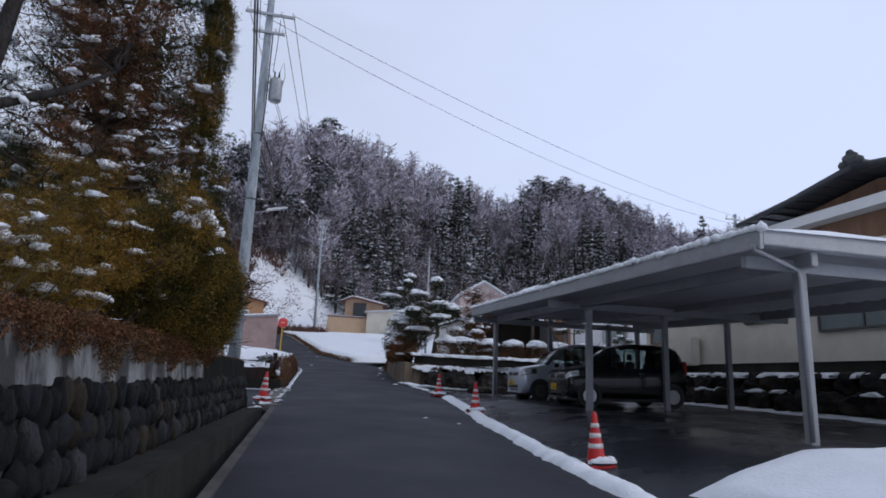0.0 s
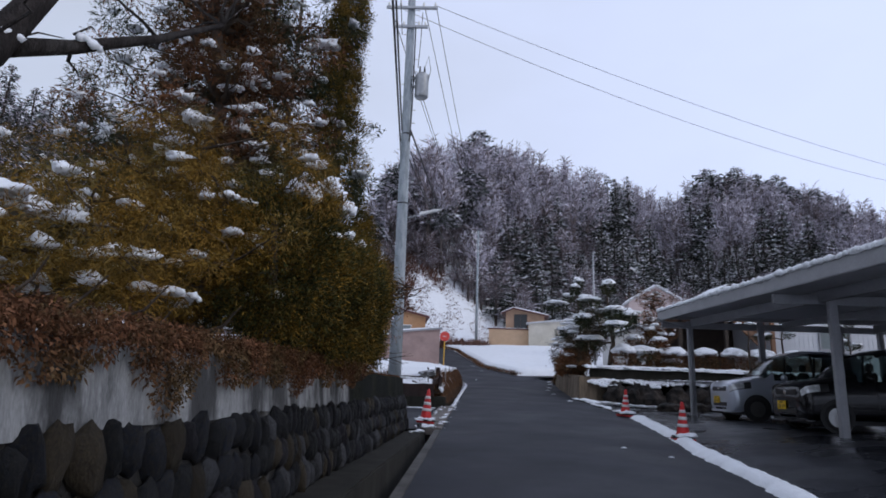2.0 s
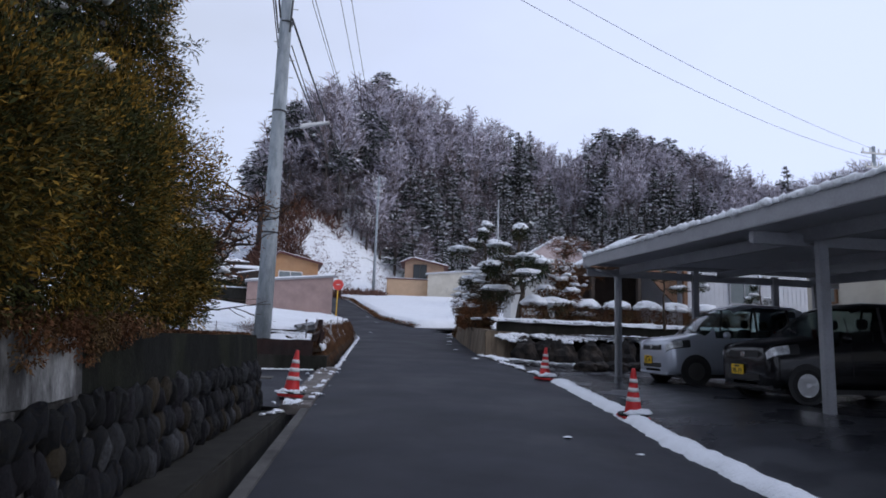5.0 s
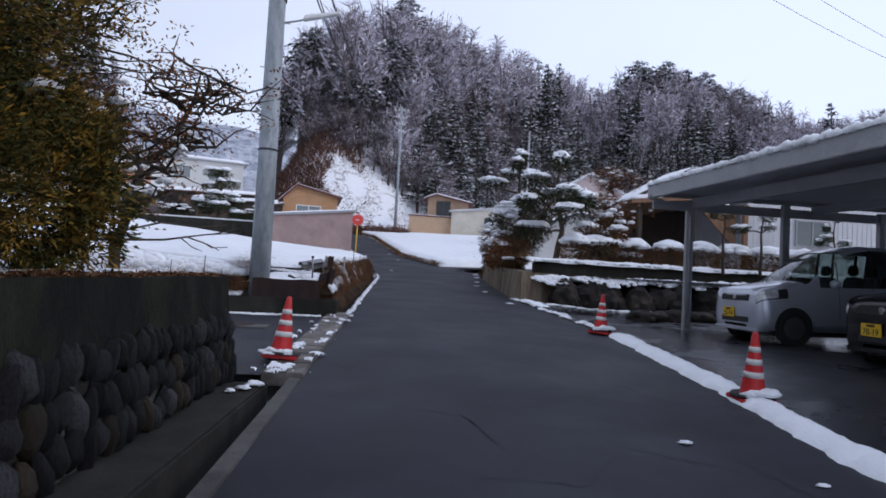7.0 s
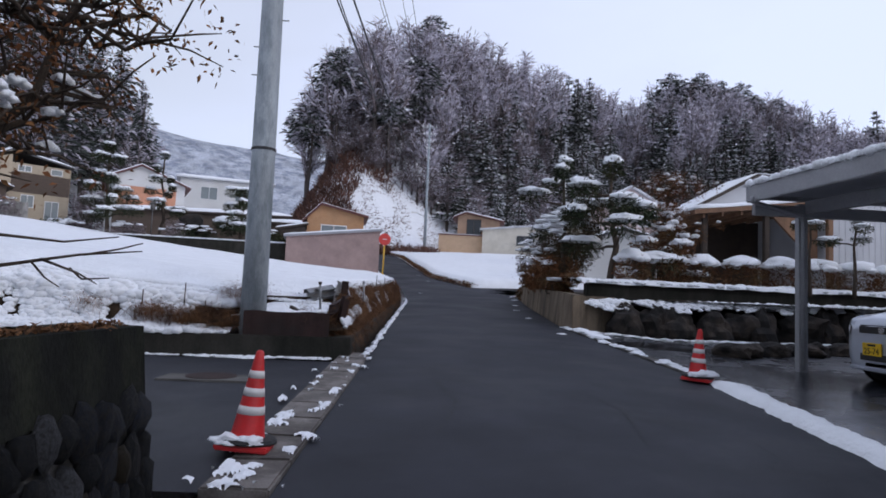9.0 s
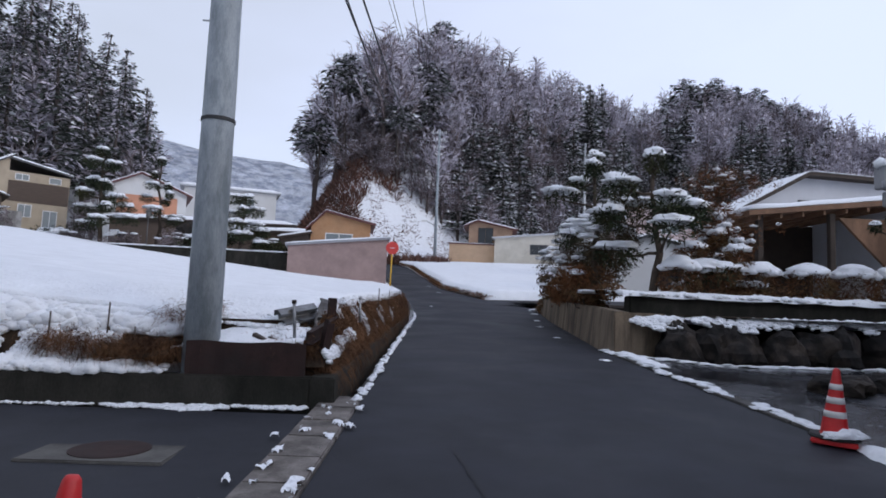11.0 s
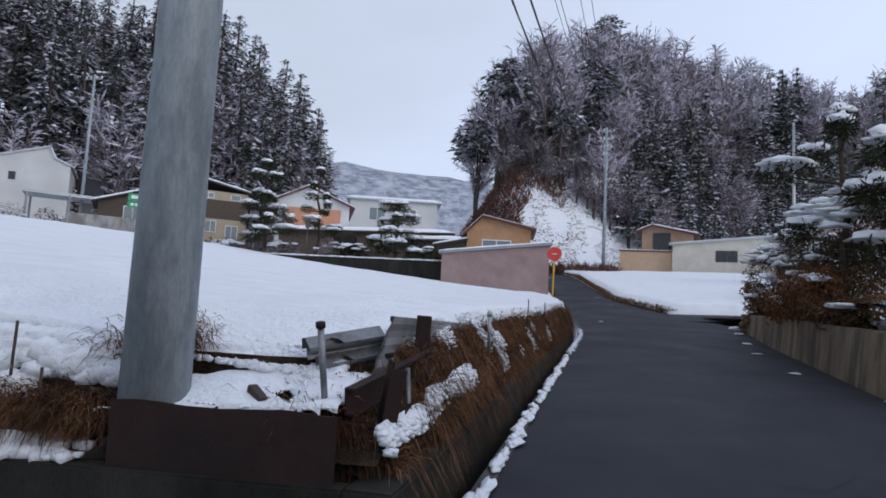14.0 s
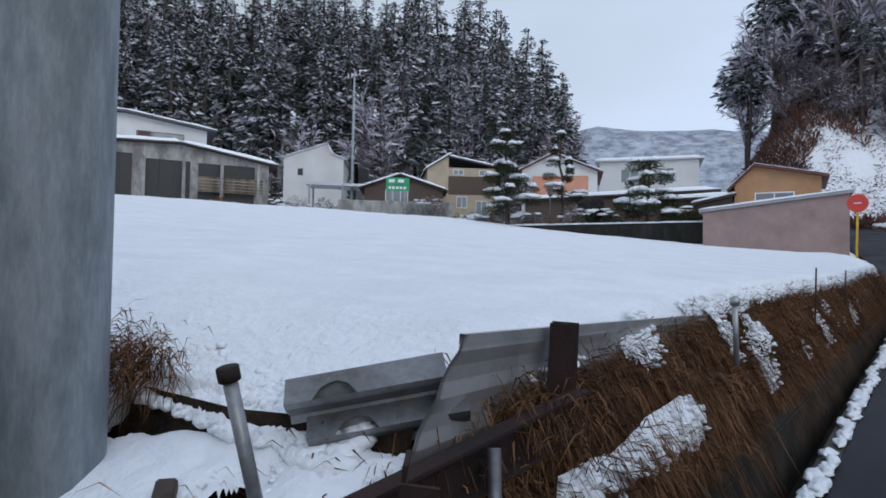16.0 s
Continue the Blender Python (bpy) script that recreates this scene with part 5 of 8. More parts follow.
def broadleaf_model(seed, frost=0.6, dense=26, twigs=30):
    """A one-metre-high bare tree: trunk, rising limbs and a dome of fine twigs, many of them rimed."""
    rng = np.random.default_rng(seed)
    c = Cloud()
    v, f = quad_tube([(0, 0, -0.05), (0.01, 0.005, 0.3), (0.0, 0.01, 0.6)], [0.018, 0.013, 0.006], 5)
    c.add(v, f, np.zeros(len(f)))
    for _ in range(dense):
        a, z0 = rng.random() * 6.283, 0.22 + 0.35 * rng.random()
        r, z1 = 0.10 + 0.2 * rng.random(), 0.55 + 0.42 * rng.random()
        r *= math.sqrt(max(1.05 - z1, 0.08)) * 1.35
        end = np.array([math.cos(a) * r, math.sin(a) * r, z1])
        start = np.array([0, 0, z0])
        mid = (start + end) / 2 + np.array([math.cos(a), math.sin(a), 0]) * r * 0.18
        v, f = quad_tube([start, mid, end], [0.005, 0.0035, 0.002], 3)
        c.add(v, f, np.full(len(f), 4))
        t = rng.random(twigs) ** 0.6
        base = np.where(t[:, None] < 0.5, start + (mid - start) * (t[:, None] * 2), mid + (end - mid) * (t[:, None] * 2 - 1))
        d = np.stack([rng.normal(math.cos(a) * 0.5, 0.7, twigs), rng.normal(math.sin(a) * 0.5, 0.7, twigs), rng.normal(0.7, 0.5, twigs)], axis=1)
        v, f = slivers(rng, base, d, 0.05 + 0.06 * rng.random(twigs), 0.0055 + 0.007 * rng.random(twigs), 0.1)
        c.add(v, f, np.where(rng.random(len(f)) < frost, 3, 4))
    return np.concatenate(c.v), np.concatenate(c.f), np.concatenate(c.m)


WOOD_MATS = ["bark_far", "needles_hazed", "snow", "frost", "twigs"]
CEDARS = [conifer_model(k, 0.08, 15, 12, 0.17, 0.9, 0.14, False, 0.8) for k in range(5)]
PINES = [conifer_model(20 + k, 0.64, 11, 12, 0.19, 0.4, 0.35, True, 0.75) for k in range(4)]
TALLS = [conifer_model(40 + k, 0.38, 17, 9, 0.12, 0.08, 0.34, False, 0.72) for k in range(4)]
BARES = [broadleaf_model(60 + k, 0.82, 32, 32) for k in range(5)]
BUSHES = [broadleaf_model(90 + k, 0.3, 12, 24) for k in range(4)]
DARKS = [broadleaf_model(80 + k, 0.4) for k in range(3)]


def plant(cloud, models, rng, x, y, z, h, wide=1.0):
    v, f, m = models[rng.integers(0, len(models))]
    a = rng.random() * 6.283
    ca, sa = math.cos(a), math.sin(a)
    lean = rng.normal(0, 0.025, 2)
    w = h * wide * (0.85 + 0.3 * rng.random())
    out = np.stack([(v[:, 0] * ca - v[:, 1] * sa) * w + v[:, 2] * h * lean[0] + x, (v[:, 0] * sa + v[:, 1] * ca) * w + v[:, 2] * h * lean[1] + y, v[:, 2] * h + z], axis=1)
    cloud.add(out, f, m)


def place(az, d):
    return EYE_MID[0] - math.sin(radians(az)) * d, EYE_MID[1] + math.cos(radians(az)) * d


def build_woods():
    rng = np.random.default_rng(7)
    right = Cloud()
    azs = [c[0] for c in CREST]
    # undergrowth, then the trees of the hill beyond the lane
    for _ in range(1100):
        az = rng.uniform(-60, 7.0)
        far = float(np.interp(az, azs, [c[2] for c in CREST]))
        d = far * rng.uniform(0.78, 1.02)
        if -6.5 < az < 8.5 and d < (90 if az > -5 else 87):
            continue
        x, y = place(az, d)
        plant(right, BUSHES, rng, x, y, hill_z(x, y) - 1.6, 5 + 3 * rng.random(), 2.0)
    for ring in range(9):
        k = ring / 8
        az = 9.4
        while az > -62:
            far = float(np.interp(az, azs, [c[2] for c in CREST]))
            d = far * (0.74 + 0.30 * k) + rng.normal(0, 2.0)
            x, y = place(az, d)
            z = hill_z(x, y) - 0.2
            clear = -6.5 < az < 9.5 and d < (90 if az > -5 else 87)
            roll = rng.random()
            if not clear and d > 80 and not (az > 5.5 and d < far * 0.93):
                if az > 5.5:
                    plant(right, PINES if roll < 0.7 else BARES, rng, x, y, z, 16 + 5 * rng.random(), 1.15)
                elif az > -4:
                    plant(right, BARES if roll < 0.58 else PINES if roll < 0.88 else DARKS, rng, x, y, z, 13.5 + 8 * rng.random(), 1.15)
                elif k < 0.45 and az > -34:
                    plant(right, CEDARS if roll < 0.85 else DARKS, rng, x, y, z, 9.5 + 3.5 * rng.random(), 1.4)
                elif k > 0.8 and -33 < az < -22:
                    plant(right, PINES if roll < 0.75 else BARES, rng, x, y, z, 18 + 4 * rng.random(), 1.15)
                else:
                    plant(right, BARES if roll < 0.62 else CEDARS if roll < 0.85 else DARKS, rng, x, y, z, 11.5 + 8 * rng.random(), 1.2)
            az -= (1.6 + 0.8 * rng.random()) * 95 / d
    for az, d, h in ((-9.0, 118, 15), (-7.6, 118, 13), (-16.8, 148, 16), (-10.2, 122, 13)):
        x, y = place(az, d)
        plant(right, CEDARS, rng, x, y, hill_z(x, y), h, 0.9)
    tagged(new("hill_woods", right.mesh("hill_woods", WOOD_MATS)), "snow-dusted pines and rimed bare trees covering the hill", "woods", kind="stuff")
    # tall cedars behind the houses across the field
    left = Cloud()
    for ring in range(6):
        az = 24.0
        while az < 96:
            d = 84 + 6.5 * ring + rng.normal(0, 1.5)
            x, y = place(az, d)
            z = hill_z(x, y) - 0.2
            roll = rng.random()
            h = (22 if ring < 4 else 20) + 5 * rng.random() - 3.5 * max(0, 32 - az) / 8
            if roll < 0.78:
                plant(left, TALLS, rng, x, y, z, h, 1.15)
            else:
                plant(left, BARES if roll < 0.9 else DARKS, rng, x, y, z, h * 0.72, 1.2)
            az += (2.0 + 0.9 * rng.random()) * 70 / d
    for az in np.arange(26, 96, 1.1):
        d = 80 + rng.normal(0, 1.5)
        x, y = place(az, d)
        plant(left, DARKS if rng.random() < 0.6 else CEDARS, rng, x, y, hill_z(x, y) - 0.2, 6 + 5 * rng.random(), 1.3)
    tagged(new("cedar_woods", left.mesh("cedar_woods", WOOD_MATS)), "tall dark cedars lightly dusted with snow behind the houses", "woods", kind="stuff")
    # red-brown brush on the slope
    brush = Cloud()
    n = 15000
    az = rng.uniform(1.5, 12.0, n)
    d = rng.uniform(72, 104, n)
    keep = (az > 4.9 + 0.5 * np.sin(d)) | (d > 88.5)
    az, d = az[keep], d[keep]
    az2, d2 = rng.uniform(-3.2, 2.4, 900), rng.uniform(68.5, 71.0, 900)
    az, d = np.concatenate([az, az2]), np.concatenate([d, d2])
    pts = np.array([(*place(a, q), 0) for a, q in zip(az, d)])
    pts[:, 2] = [hill_z(px, py) - 0.1 for px, py, _ in pts]
    up = np.stack([rng.normal(0, 0.5, len(pts)), rng.normal(0, 0.5, len(pts)), rng.uniform(0.5, 1.2, len(pts))], axis=1)
    v, f = slivers(rng, pts, up, rng.uniform(0.7, 1.9, len(pts)), rng.uniform(0.08, 0.22, len(pts)), 0.1)
    brush.add(v, f, np.zeros(len(f)))
    n = 7000
    az, d = rng.uniform(-4.5, 8.5, n), rng.uniform(70, 91, n)
    keep = np.array([noise.noise(Vector((float(a) * 0.5, float(q) * 0.25, 0))) > -0.12 for a, q in zip(az, d)])
    pts = np.array([(*place(a, q), 0) for a, q in zip(az[keep], d[keep])])
    pts[:, 2] = [hill_z(px, py) + 0.1 for px, py, _ in pts]
    up = np.stack([rng.normal(0, 0.8, len(pts)), rng.normal(-0.3, 0.5, len(pts)), rng.uniform(0.1, 0.7, len(pts))], axis=1)
    v, f = slivers(rng, pts, up, rng.uniform(0.2, 0.7, len(pts)), rng.uniform(0.04, 0.13, len(pts)), 0.2)
    brush.add(v, f, np.zeros(len(f)))
    tagged(new("hill_brush", brush.mesh("hill_brush", ["brush"])), "red-brown winter brush on the snowy slope", "brush", kind="stuff")


def build_mountain():
    s = Shape()
    rows = []
    for j in range(16):
        row = []
        for i in range(120):
            az = -80 + i * 190 / 119
            d = 620 + 28 * j
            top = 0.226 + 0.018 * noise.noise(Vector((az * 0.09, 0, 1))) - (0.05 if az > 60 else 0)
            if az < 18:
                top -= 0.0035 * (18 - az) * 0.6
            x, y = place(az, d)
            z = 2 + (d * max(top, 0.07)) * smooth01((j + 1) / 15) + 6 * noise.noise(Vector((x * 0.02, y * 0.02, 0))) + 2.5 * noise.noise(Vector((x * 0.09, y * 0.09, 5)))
            row.append((x, y, z if j < 15 else z - 10))
        rows.append(row)
    s.grid(rows)
    return solo("mountain", s, "mountain", "distant snowy wooded mountain with haze put into its colour", "mountain", kind="structure", smooth=True)


build_woods()
build_mountain()


# ---- garden trees above the stone wall ----
def leaf_mass(cloud, rng, centre, size, count, length, width, slot=0, shell=0.55, upward=0.2, wild=0.7):
    """Leaves filling the outer part of an ellipsoid with an uneven outline."""
    d = rng.normal(size=(count, 3))
    d /= np.linalg.norm(d, axis=1, keepdims=True)
    bumps = np.array([noise.noise(Vector((float(p[0]) * 2.3 + centre[0] * 3, float(p[1]) * 2.3 + centre[1] * 5, float(p[2]) * 2.3))) for p in d])
    r = (shell + (1 - shell) * rng.random(count) ** 0.5) * (1 + 0.3 * bumps)
    p = d * r[:, None] * np.array(size) + np.array(centre)
    out = d + rng.normal(0, wild, (count, 3)) + np.array([0, 0, upward])
    v, f = slivers(rng, p, out, length * rng.uniform(0.6, 1.3, count), width * rng.uniform(0.6, 1.3, count), 0.2)
    cloud.add(v, f, np.full(len(f), slot))


def limb_path(rng, start, end, wobble=0.08, n=6):
    a, b = np.array(start, float), np.array(end, float)
    pts = [a + (b - a) * k / n + rng.normal(0, wobble, 3) * math.sin(math.pi * k / n) for k in range(n + 1)]
    return [tuple(p) for p in pts]


def snow_pad(s, x, y, z, a, b, c, seed):
    lump(s, (x, y, z), (a * 0.62, b * 0.62, c * 0.9), 2, 0.6, 1.7, seed=seed, flat=c * 0.5)
    for k in range(4):
        q = k * 1.7 + seed
        lump(s, (x + a * 0.55 * math.cos(q), y + b * 0.55 * math.sin(q), z - c * (0.1 + 0.12 * k)), (a * 0.42, b * 0.38, c * 0.75), 1, 0.6, 1.7, seed=seed + k)


def sprays(cloud, rng, centre, size, clumps, per, reach, length, width, inner=0, outer=1, gold=0.6, rise=0.5):
    """Foliage as many small upright sprays over an uneven ellipsoid, with gaps between them."""
    d = rng.normal(size=(clumps, 3))
    d /= np.linalg.norm(d, axis=1, keepdims=True)
    bumps = np.array([noise.noise(Vector((float(q[0]) * 2.0 + centre[1], float(q[1]) * 2.0 + centre[2] * 2, float(q[2]) * 2.0))) for q in d])
    r = (0.62 + 0.38 * rng.random(clumps) ** 0.6) * (1 + 0.28 * bumps)
    at = d * r[:, None] * np.array(size) + np.array(centre)
    base = np.repeat(at, per, axis=0) + rng.normal(0, reach * 0.42, (clumps * per, 3)) * np.array([1, 1, 1.35])
    out = np.repeat(d, per, axis=0) * 0.8 + rng.normal(0, 0.45, (clumps * per, 3)) + np.array([0, 0, rise])
    v, f = slivers(rng, base, out, length * rng.uniform(0.6, 1.4, len(base)), width * rng.uniform(0.6, 1.3, len(base)), 0.15)
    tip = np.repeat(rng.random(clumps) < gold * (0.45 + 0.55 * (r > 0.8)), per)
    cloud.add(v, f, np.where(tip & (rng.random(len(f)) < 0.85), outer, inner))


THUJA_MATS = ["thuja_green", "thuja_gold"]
COLUMN = [(1.9, 0.86), (2.7, 0.95), (3.4, 0.8), (4.3, 0.46), (5.2, 0.34), (9.6, 0.2)]


def build_thuja():
    rng = np.random.default_rng(3)
    t = thing("thuja_shrub", "clipped olive-brown thuja shrub capped with snow above the wall", "shrub", pose(0, 0, 0))
    for tx, ty, h in ((-1.5, 7.3, 1.4), (-1.45, 8.4, 1.2), (-1.42, 9.5, 1.2)):
        s = Shape()
        s.tube([(tx, ty, 1.5), (tx + 0.04, ty, 1.5 + h * 0.5), (tx, ty, 1.5 + h)], [0.06, 0.05, 0.02], 8)
        part("trunk", s, "bark", t, smooth=True)
    c = Cloud()
    for cx, cy, cz, a, b, h, n in ((-1.45, 7.25, 2.42, 0.62, 0.72, 0.66, 620), (-1.38, 8.35, 2.34, 0.66, 0.72, 0.64, 560), (-1.33, 9.5, 2.42, 0.66, 0.8, 0.74, 620)):
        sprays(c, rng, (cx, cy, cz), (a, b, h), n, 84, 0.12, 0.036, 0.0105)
    ob = new("crown", c.mesh("crown", THUJA_MATS))
    ob.parent = t
    for i, (x, y, z, a, b, h) in enumerate(((-1.25, 7.15, 3.04, 0.2, 0.2, 0.1), (-1.05, 7.3, 3.1, 0.17, 0.17, 0.1), (-0.95, 7.5, 3.0, 0.11, 0.13, 0.08), (-1.3, 8.4, 2.98, 0.12, 0.14, 0.06), (-1.1, 9.3, 3.08, 0.1, 0.12, 0.05), (-0.98, 7.95, 2.86, 0.07, 0.1, 0.05))):
        s = Shape()
        snow_pad(s, x, y, z, a, b, h, i + 1)
        part("snow_cap", s, "snow", t, "thick cap of snow", smooth=True)
    # slim column behind it, broad at the foot
    t = thing("thuja_tree", "tall slim olive-brown thuja column beside the lane", "tree")
    s = Shape()
    s.tube([(-1.9, 11.5, 1.5), (-1.9, 11.5, 4), (-1.95, 11.6, 9.3)], [0.12, 0.09, 0.02], 10)
    part("trunk", s, "bark", t, smooth=True)
    c = Cloud()
    for k in range(17):
        z = 2.15 + k * 0.45
        r = lerp_table(COLUMN, z) * (0.9 + 0.2 * rng.random())
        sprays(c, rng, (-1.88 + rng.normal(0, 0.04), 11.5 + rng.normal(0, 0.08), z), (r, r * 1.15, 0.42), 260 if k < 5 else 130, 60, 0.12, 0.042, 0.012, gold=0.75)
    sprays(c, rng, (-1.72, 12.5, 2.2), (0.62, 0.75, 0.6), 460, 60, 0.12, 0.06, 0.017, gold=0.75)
    ob = new("crown", c.mesh("crown", THUJA_MATS))
    ob.parent = t
    for i in range(16):
        a, z = rng.random() * 6.28, 2.3 + 4.2 * rng.random()
        r = 0.85 * lerp_table(COLUMN, z)
        s = Shape()
        snow_pad(s, -1.88 + math.cos(a) * r * 0.9, 11.5 + math.sin(a) * r, z, 0.1, 0.1, 0.05, i + 30)
        part("snow_clump", s, "snow", t, smooth=True)


def build_garden_tree(name, label, base, height, limbs, leaf, seed, leaves=900, length=0.16, width=0.03, spread=1.6, snow=26, trunk_r=0.13, lean=(0, 0), low=0.25, layered=True, pad=0.2, tuft=0.34, twig_snow=0.0, twig=6):
    """A garden tree with a bent trunk, spreading limbs, leaf clouds along them and snow lying on the limbs."""
    rng = np.random.default_rng(seed)
    t = thing(name, label, "tree")
    bx, by, bz = base
    top = (bx + lean[0], by + lean[1], bz + height)
    path = limb_path(rng, base, top, 0.12, 8)
    s = Shape()
    s.tube(path, list(np.linspace(trunk_r, trunk_r * 0.2, len(path))), 9)
    part("trunk", s, "bark", t, smooth=True)
    crown = Cloud()
    for i in range(limbs):
        wood = Shape()
        k = low + (1 - low) * (i + rng.random() * 0.7) / limbs
        p = np.array(path[min(int(k * 8), 8)])
        a = i * 2.4 + rng.normal(0, 0.4)
        r = spread * (1.1 - 0.7 * k) * (0.7 + 0.5 * rng.random())
        end = p + np.array([math.cos(a) * r, math.sin(a) * r, 0.1 + 0.25 * rng.random() * r])
        lp = limb_path(rng, p, end, 0.07, 5)
        wood.tube(lp, list(np.linspace(trunk_r * 0.38, 0.008, len(lp))), 6)
        for j in range(twig):
            q = np.array(lp[rng.integers(2, 6)])
            e2 = q + np.array([rng.normal(0, 0.35), rng.normal(0, 0.35), rng.uniform(-0.05, 0.3)])
            wood.tube(limb_path(rng, q, e2, 0.04, 3), list(np.linspace(0.012, 0.003, 4)), 4)
            if twig_snow and (i * 7 + j * 3) % 10 < twig_snow * 10:
                snowy = Shape()
                lump(snowy, (e2[0], e2[1], e2[2] + tuft * (0.25 if layered else 0.45)), (tuft * rng.uniform(0.25, 0.5), tuft * rng.uniform(0.2, 0.5), tuft * 0.17), 2, 1.1, 2.3, seed=seed + i * 1.7 + j, flat=0.03)
                part("snow_clump", snowy, "snow", t, smooth=True)
            if leaf:
                leaf_mass(crown, rng, tuple(e2), (tuft, tuft, 0.13 if layered else tuft * 0.8), max(leaves // (limbs * twig), 12), length, width, 0, 0.1, 0.35, 0.8)
        part("limb", wood, "bark", t, smooth=True)
        if i < snow:
            for j in range(3):
                q = lp[rng.integers(2, 6)]
                snowy = Shape()
                snow_pad(snowy, q[0] + rng.normal(0, 0.1), q[1] + rng.normal(0, 0.1), q[2] + 0.06, pad * (0.6 + 0.7 * rng.random()), pad * (0.6 + 0.7 * rng.random()), pad * 0.42, seed + i + j * 0.5)
                part("snow_clump", snowy, "snow", t, smooth=True)
    if leaf:
        ob = new("crown", crown.mesh("crown", [leaf]))
        ob.parent = t
    return t


build_thuja()
G = WALL_TOP
GOLD = "layered golden-brown garden pine with snow on its branches"
for gx, gy, gh, gr, gs in ((-2.7, 5.7, 0.55, 0.9, 10), (-2.25, 6.9, 1.6, 1.1, 11), (-2.8, 8.3, 1.6, 1.3, 12)):
    build_garden_tree("garden_pine", GOLD, (gx, gy, G), gh, 18, "golden_pine", gs, 60000, 0.05, 0.0065, gr, 12, 0.09, (0.2, 0.2), 0.25, True, 0.08, 0.2, 0.4, 7)
build_garden_tree("garden_pine", "tall dark garden pine loaded with clumps of snow", (-3.3, 10.4, G), 8.0, 34, "needles", 13, 66000, 0.1, 0.014, 1.6, 20, 0.17, (0.3, 0.2), 0.22, False, 0.10, 0.25, 0.8)
build_garden_tree("larch_tree", "russet-leaved conifer with snow along its dark limbs", (-2.8, 8.7, G), 6.4, 36, "pine_rust", 14, 46000, 0.08, 0.014, 1.5, 16, 0.14, (-0.3, 0.6), 0.38, False, 0.10, 0.25, 0.45)
build_garden_tree("garden_pine", "dark garden pine loaded with clumps of snow", (-3.6, 9.6, G), 2.9, 28, "needles", 15, 50000, 0.09, 0.012, 2.0, 18, 0.15, (0.2, 0.2), 0.2, False, 0.12, 0.27, 0.8)
build_garden_tree("garden_pine", "thin dark pine with snowy limbs behind the thuja column", (-3.6, 13.4, G), 7.6, 28, "needles", 19, 15000, 0.12, 0.02, 1.9, 24, 0.13, (0.3, 0.2), 0.2, False, 0.12, 0.22, 0.7)


def build_forked_tree():
    rng = np.random.default_rng(16)
    t = thing("plum_tree", "thick dark bare tree forking into heavy limbs", "tree")
    arms = (("trunk", [(-3.25, 5.2, G), (-3.2, 5.25, 2.3), (-3.1, 5.35, 2.9), (-3.05, 5.45, 3.15)], 0.2, 0.16),
            ("limb", [(-3.06, 5.42, 3.05), (-3.05, 5.25, 3.6), (-3.1, 5.2, 4.3), (-3.0, 5.3, 5.3), (-3.1, 5.2, 6.8)], 0.09, 0.03),
            ("limb", [(-3.05, 5.45, 3.05), (-3.0, 5.85, 3.5), (-2.95, 6.2, 4.2), (-2.9, 6.3, 4.9), (-2.8, 6.8, 6.6)], 0.14, 0.04),
            ("limb", [(-3.0, 5.9, 3.55), (-2.85, 6.4, 3.85), (-2.6, 7.1, 4.35), (-2.4, 7.9, 5.0)], 0.07, 0.02),
            ("limb", [(-3.1, 5.3, 4.0), (-3.3, 4.7, 4.4), (-3.2, 4.2, 5.0)], 0.05, 0.012))
    for name, path, r0, r1 in arms:
        s = Shape()
        s.tube(path, list(np.linspace(r0, r1, len(path))), 10)
        limb = part(name, s, "dark_bark", t, smooth=True)
        if name == "limb":
            for k in range(9):
                q = np.array(path[rng.integers(1, len(path))])
                e = q + np.array([rng.normal(0, 0.5), rng.normal(0, 0.6), rng.uniform(0.1, 0.9)])
                s = Shape()
                s.tube(limb_path(rng, q, e, 0.06, 4), list(np.linspace(0.018, 0.004, 5)), 5)
                part("twig", s, "dark_bark", limb)
    for k, (x, y, z) in enumerate(((-2.95, 5.95, 3.66), (-2.8, 6.5, 3.95), (-3.0, 5.6, 3.3))):
        s = Shape()
        snow_pad(s, x, y, z, 0.09, 0.16, 0.05, k)
        part("snow_clump", s, "snow", t, smooth=True)


build_forked_tree()
for a in range(3):
    snow_on("snow_heap", [(-2.42 + 0.03 * math.sin(k * 2.1 + a), 4.75 + 0.62 * a + 0.08 * k, 2.40 + 0.025 * math.sin(k * 1.9 + a), 0.13 + 0.03 * math.sin(k * 2.9 + a), 0.13, 0.055) for k in range(6)], "soft heap of snow on the low pine branches", "snow heap", "snow on the low pines")
for k in range(7):
    snow_on("snow_heap", [(-1.85 - 0.03 * k, 2.2 + 0.28 * k, G + 0.17 - 0.008 * k, 0.22, 0.2, 0.06)], "snow lying behind the brown hedge", "snow heap", "snow behind the hedge")
build_garden_tree("maple_tree", "slender tree with withered orange-brown leaves and snow", (-1.75, 14.2, G), 1.9, 22, "rust_leaf", 17, 2600, 0.045, 0.02, 0.8, 12, 0.05, (0.5, 0.35), 0.3, False, 0.07, 0.15)
build_garden_tree("maple_tree", "slender tree with withered orange-brown leaves and snow", (-2.3, 13.0, G), 2.3, 24, "rust_leaf", 18, 3600, 0.045, 0.02, 0.9, 12, 0.055, (0.35, 0.3), 0.3, False, 0.08, 0.15)

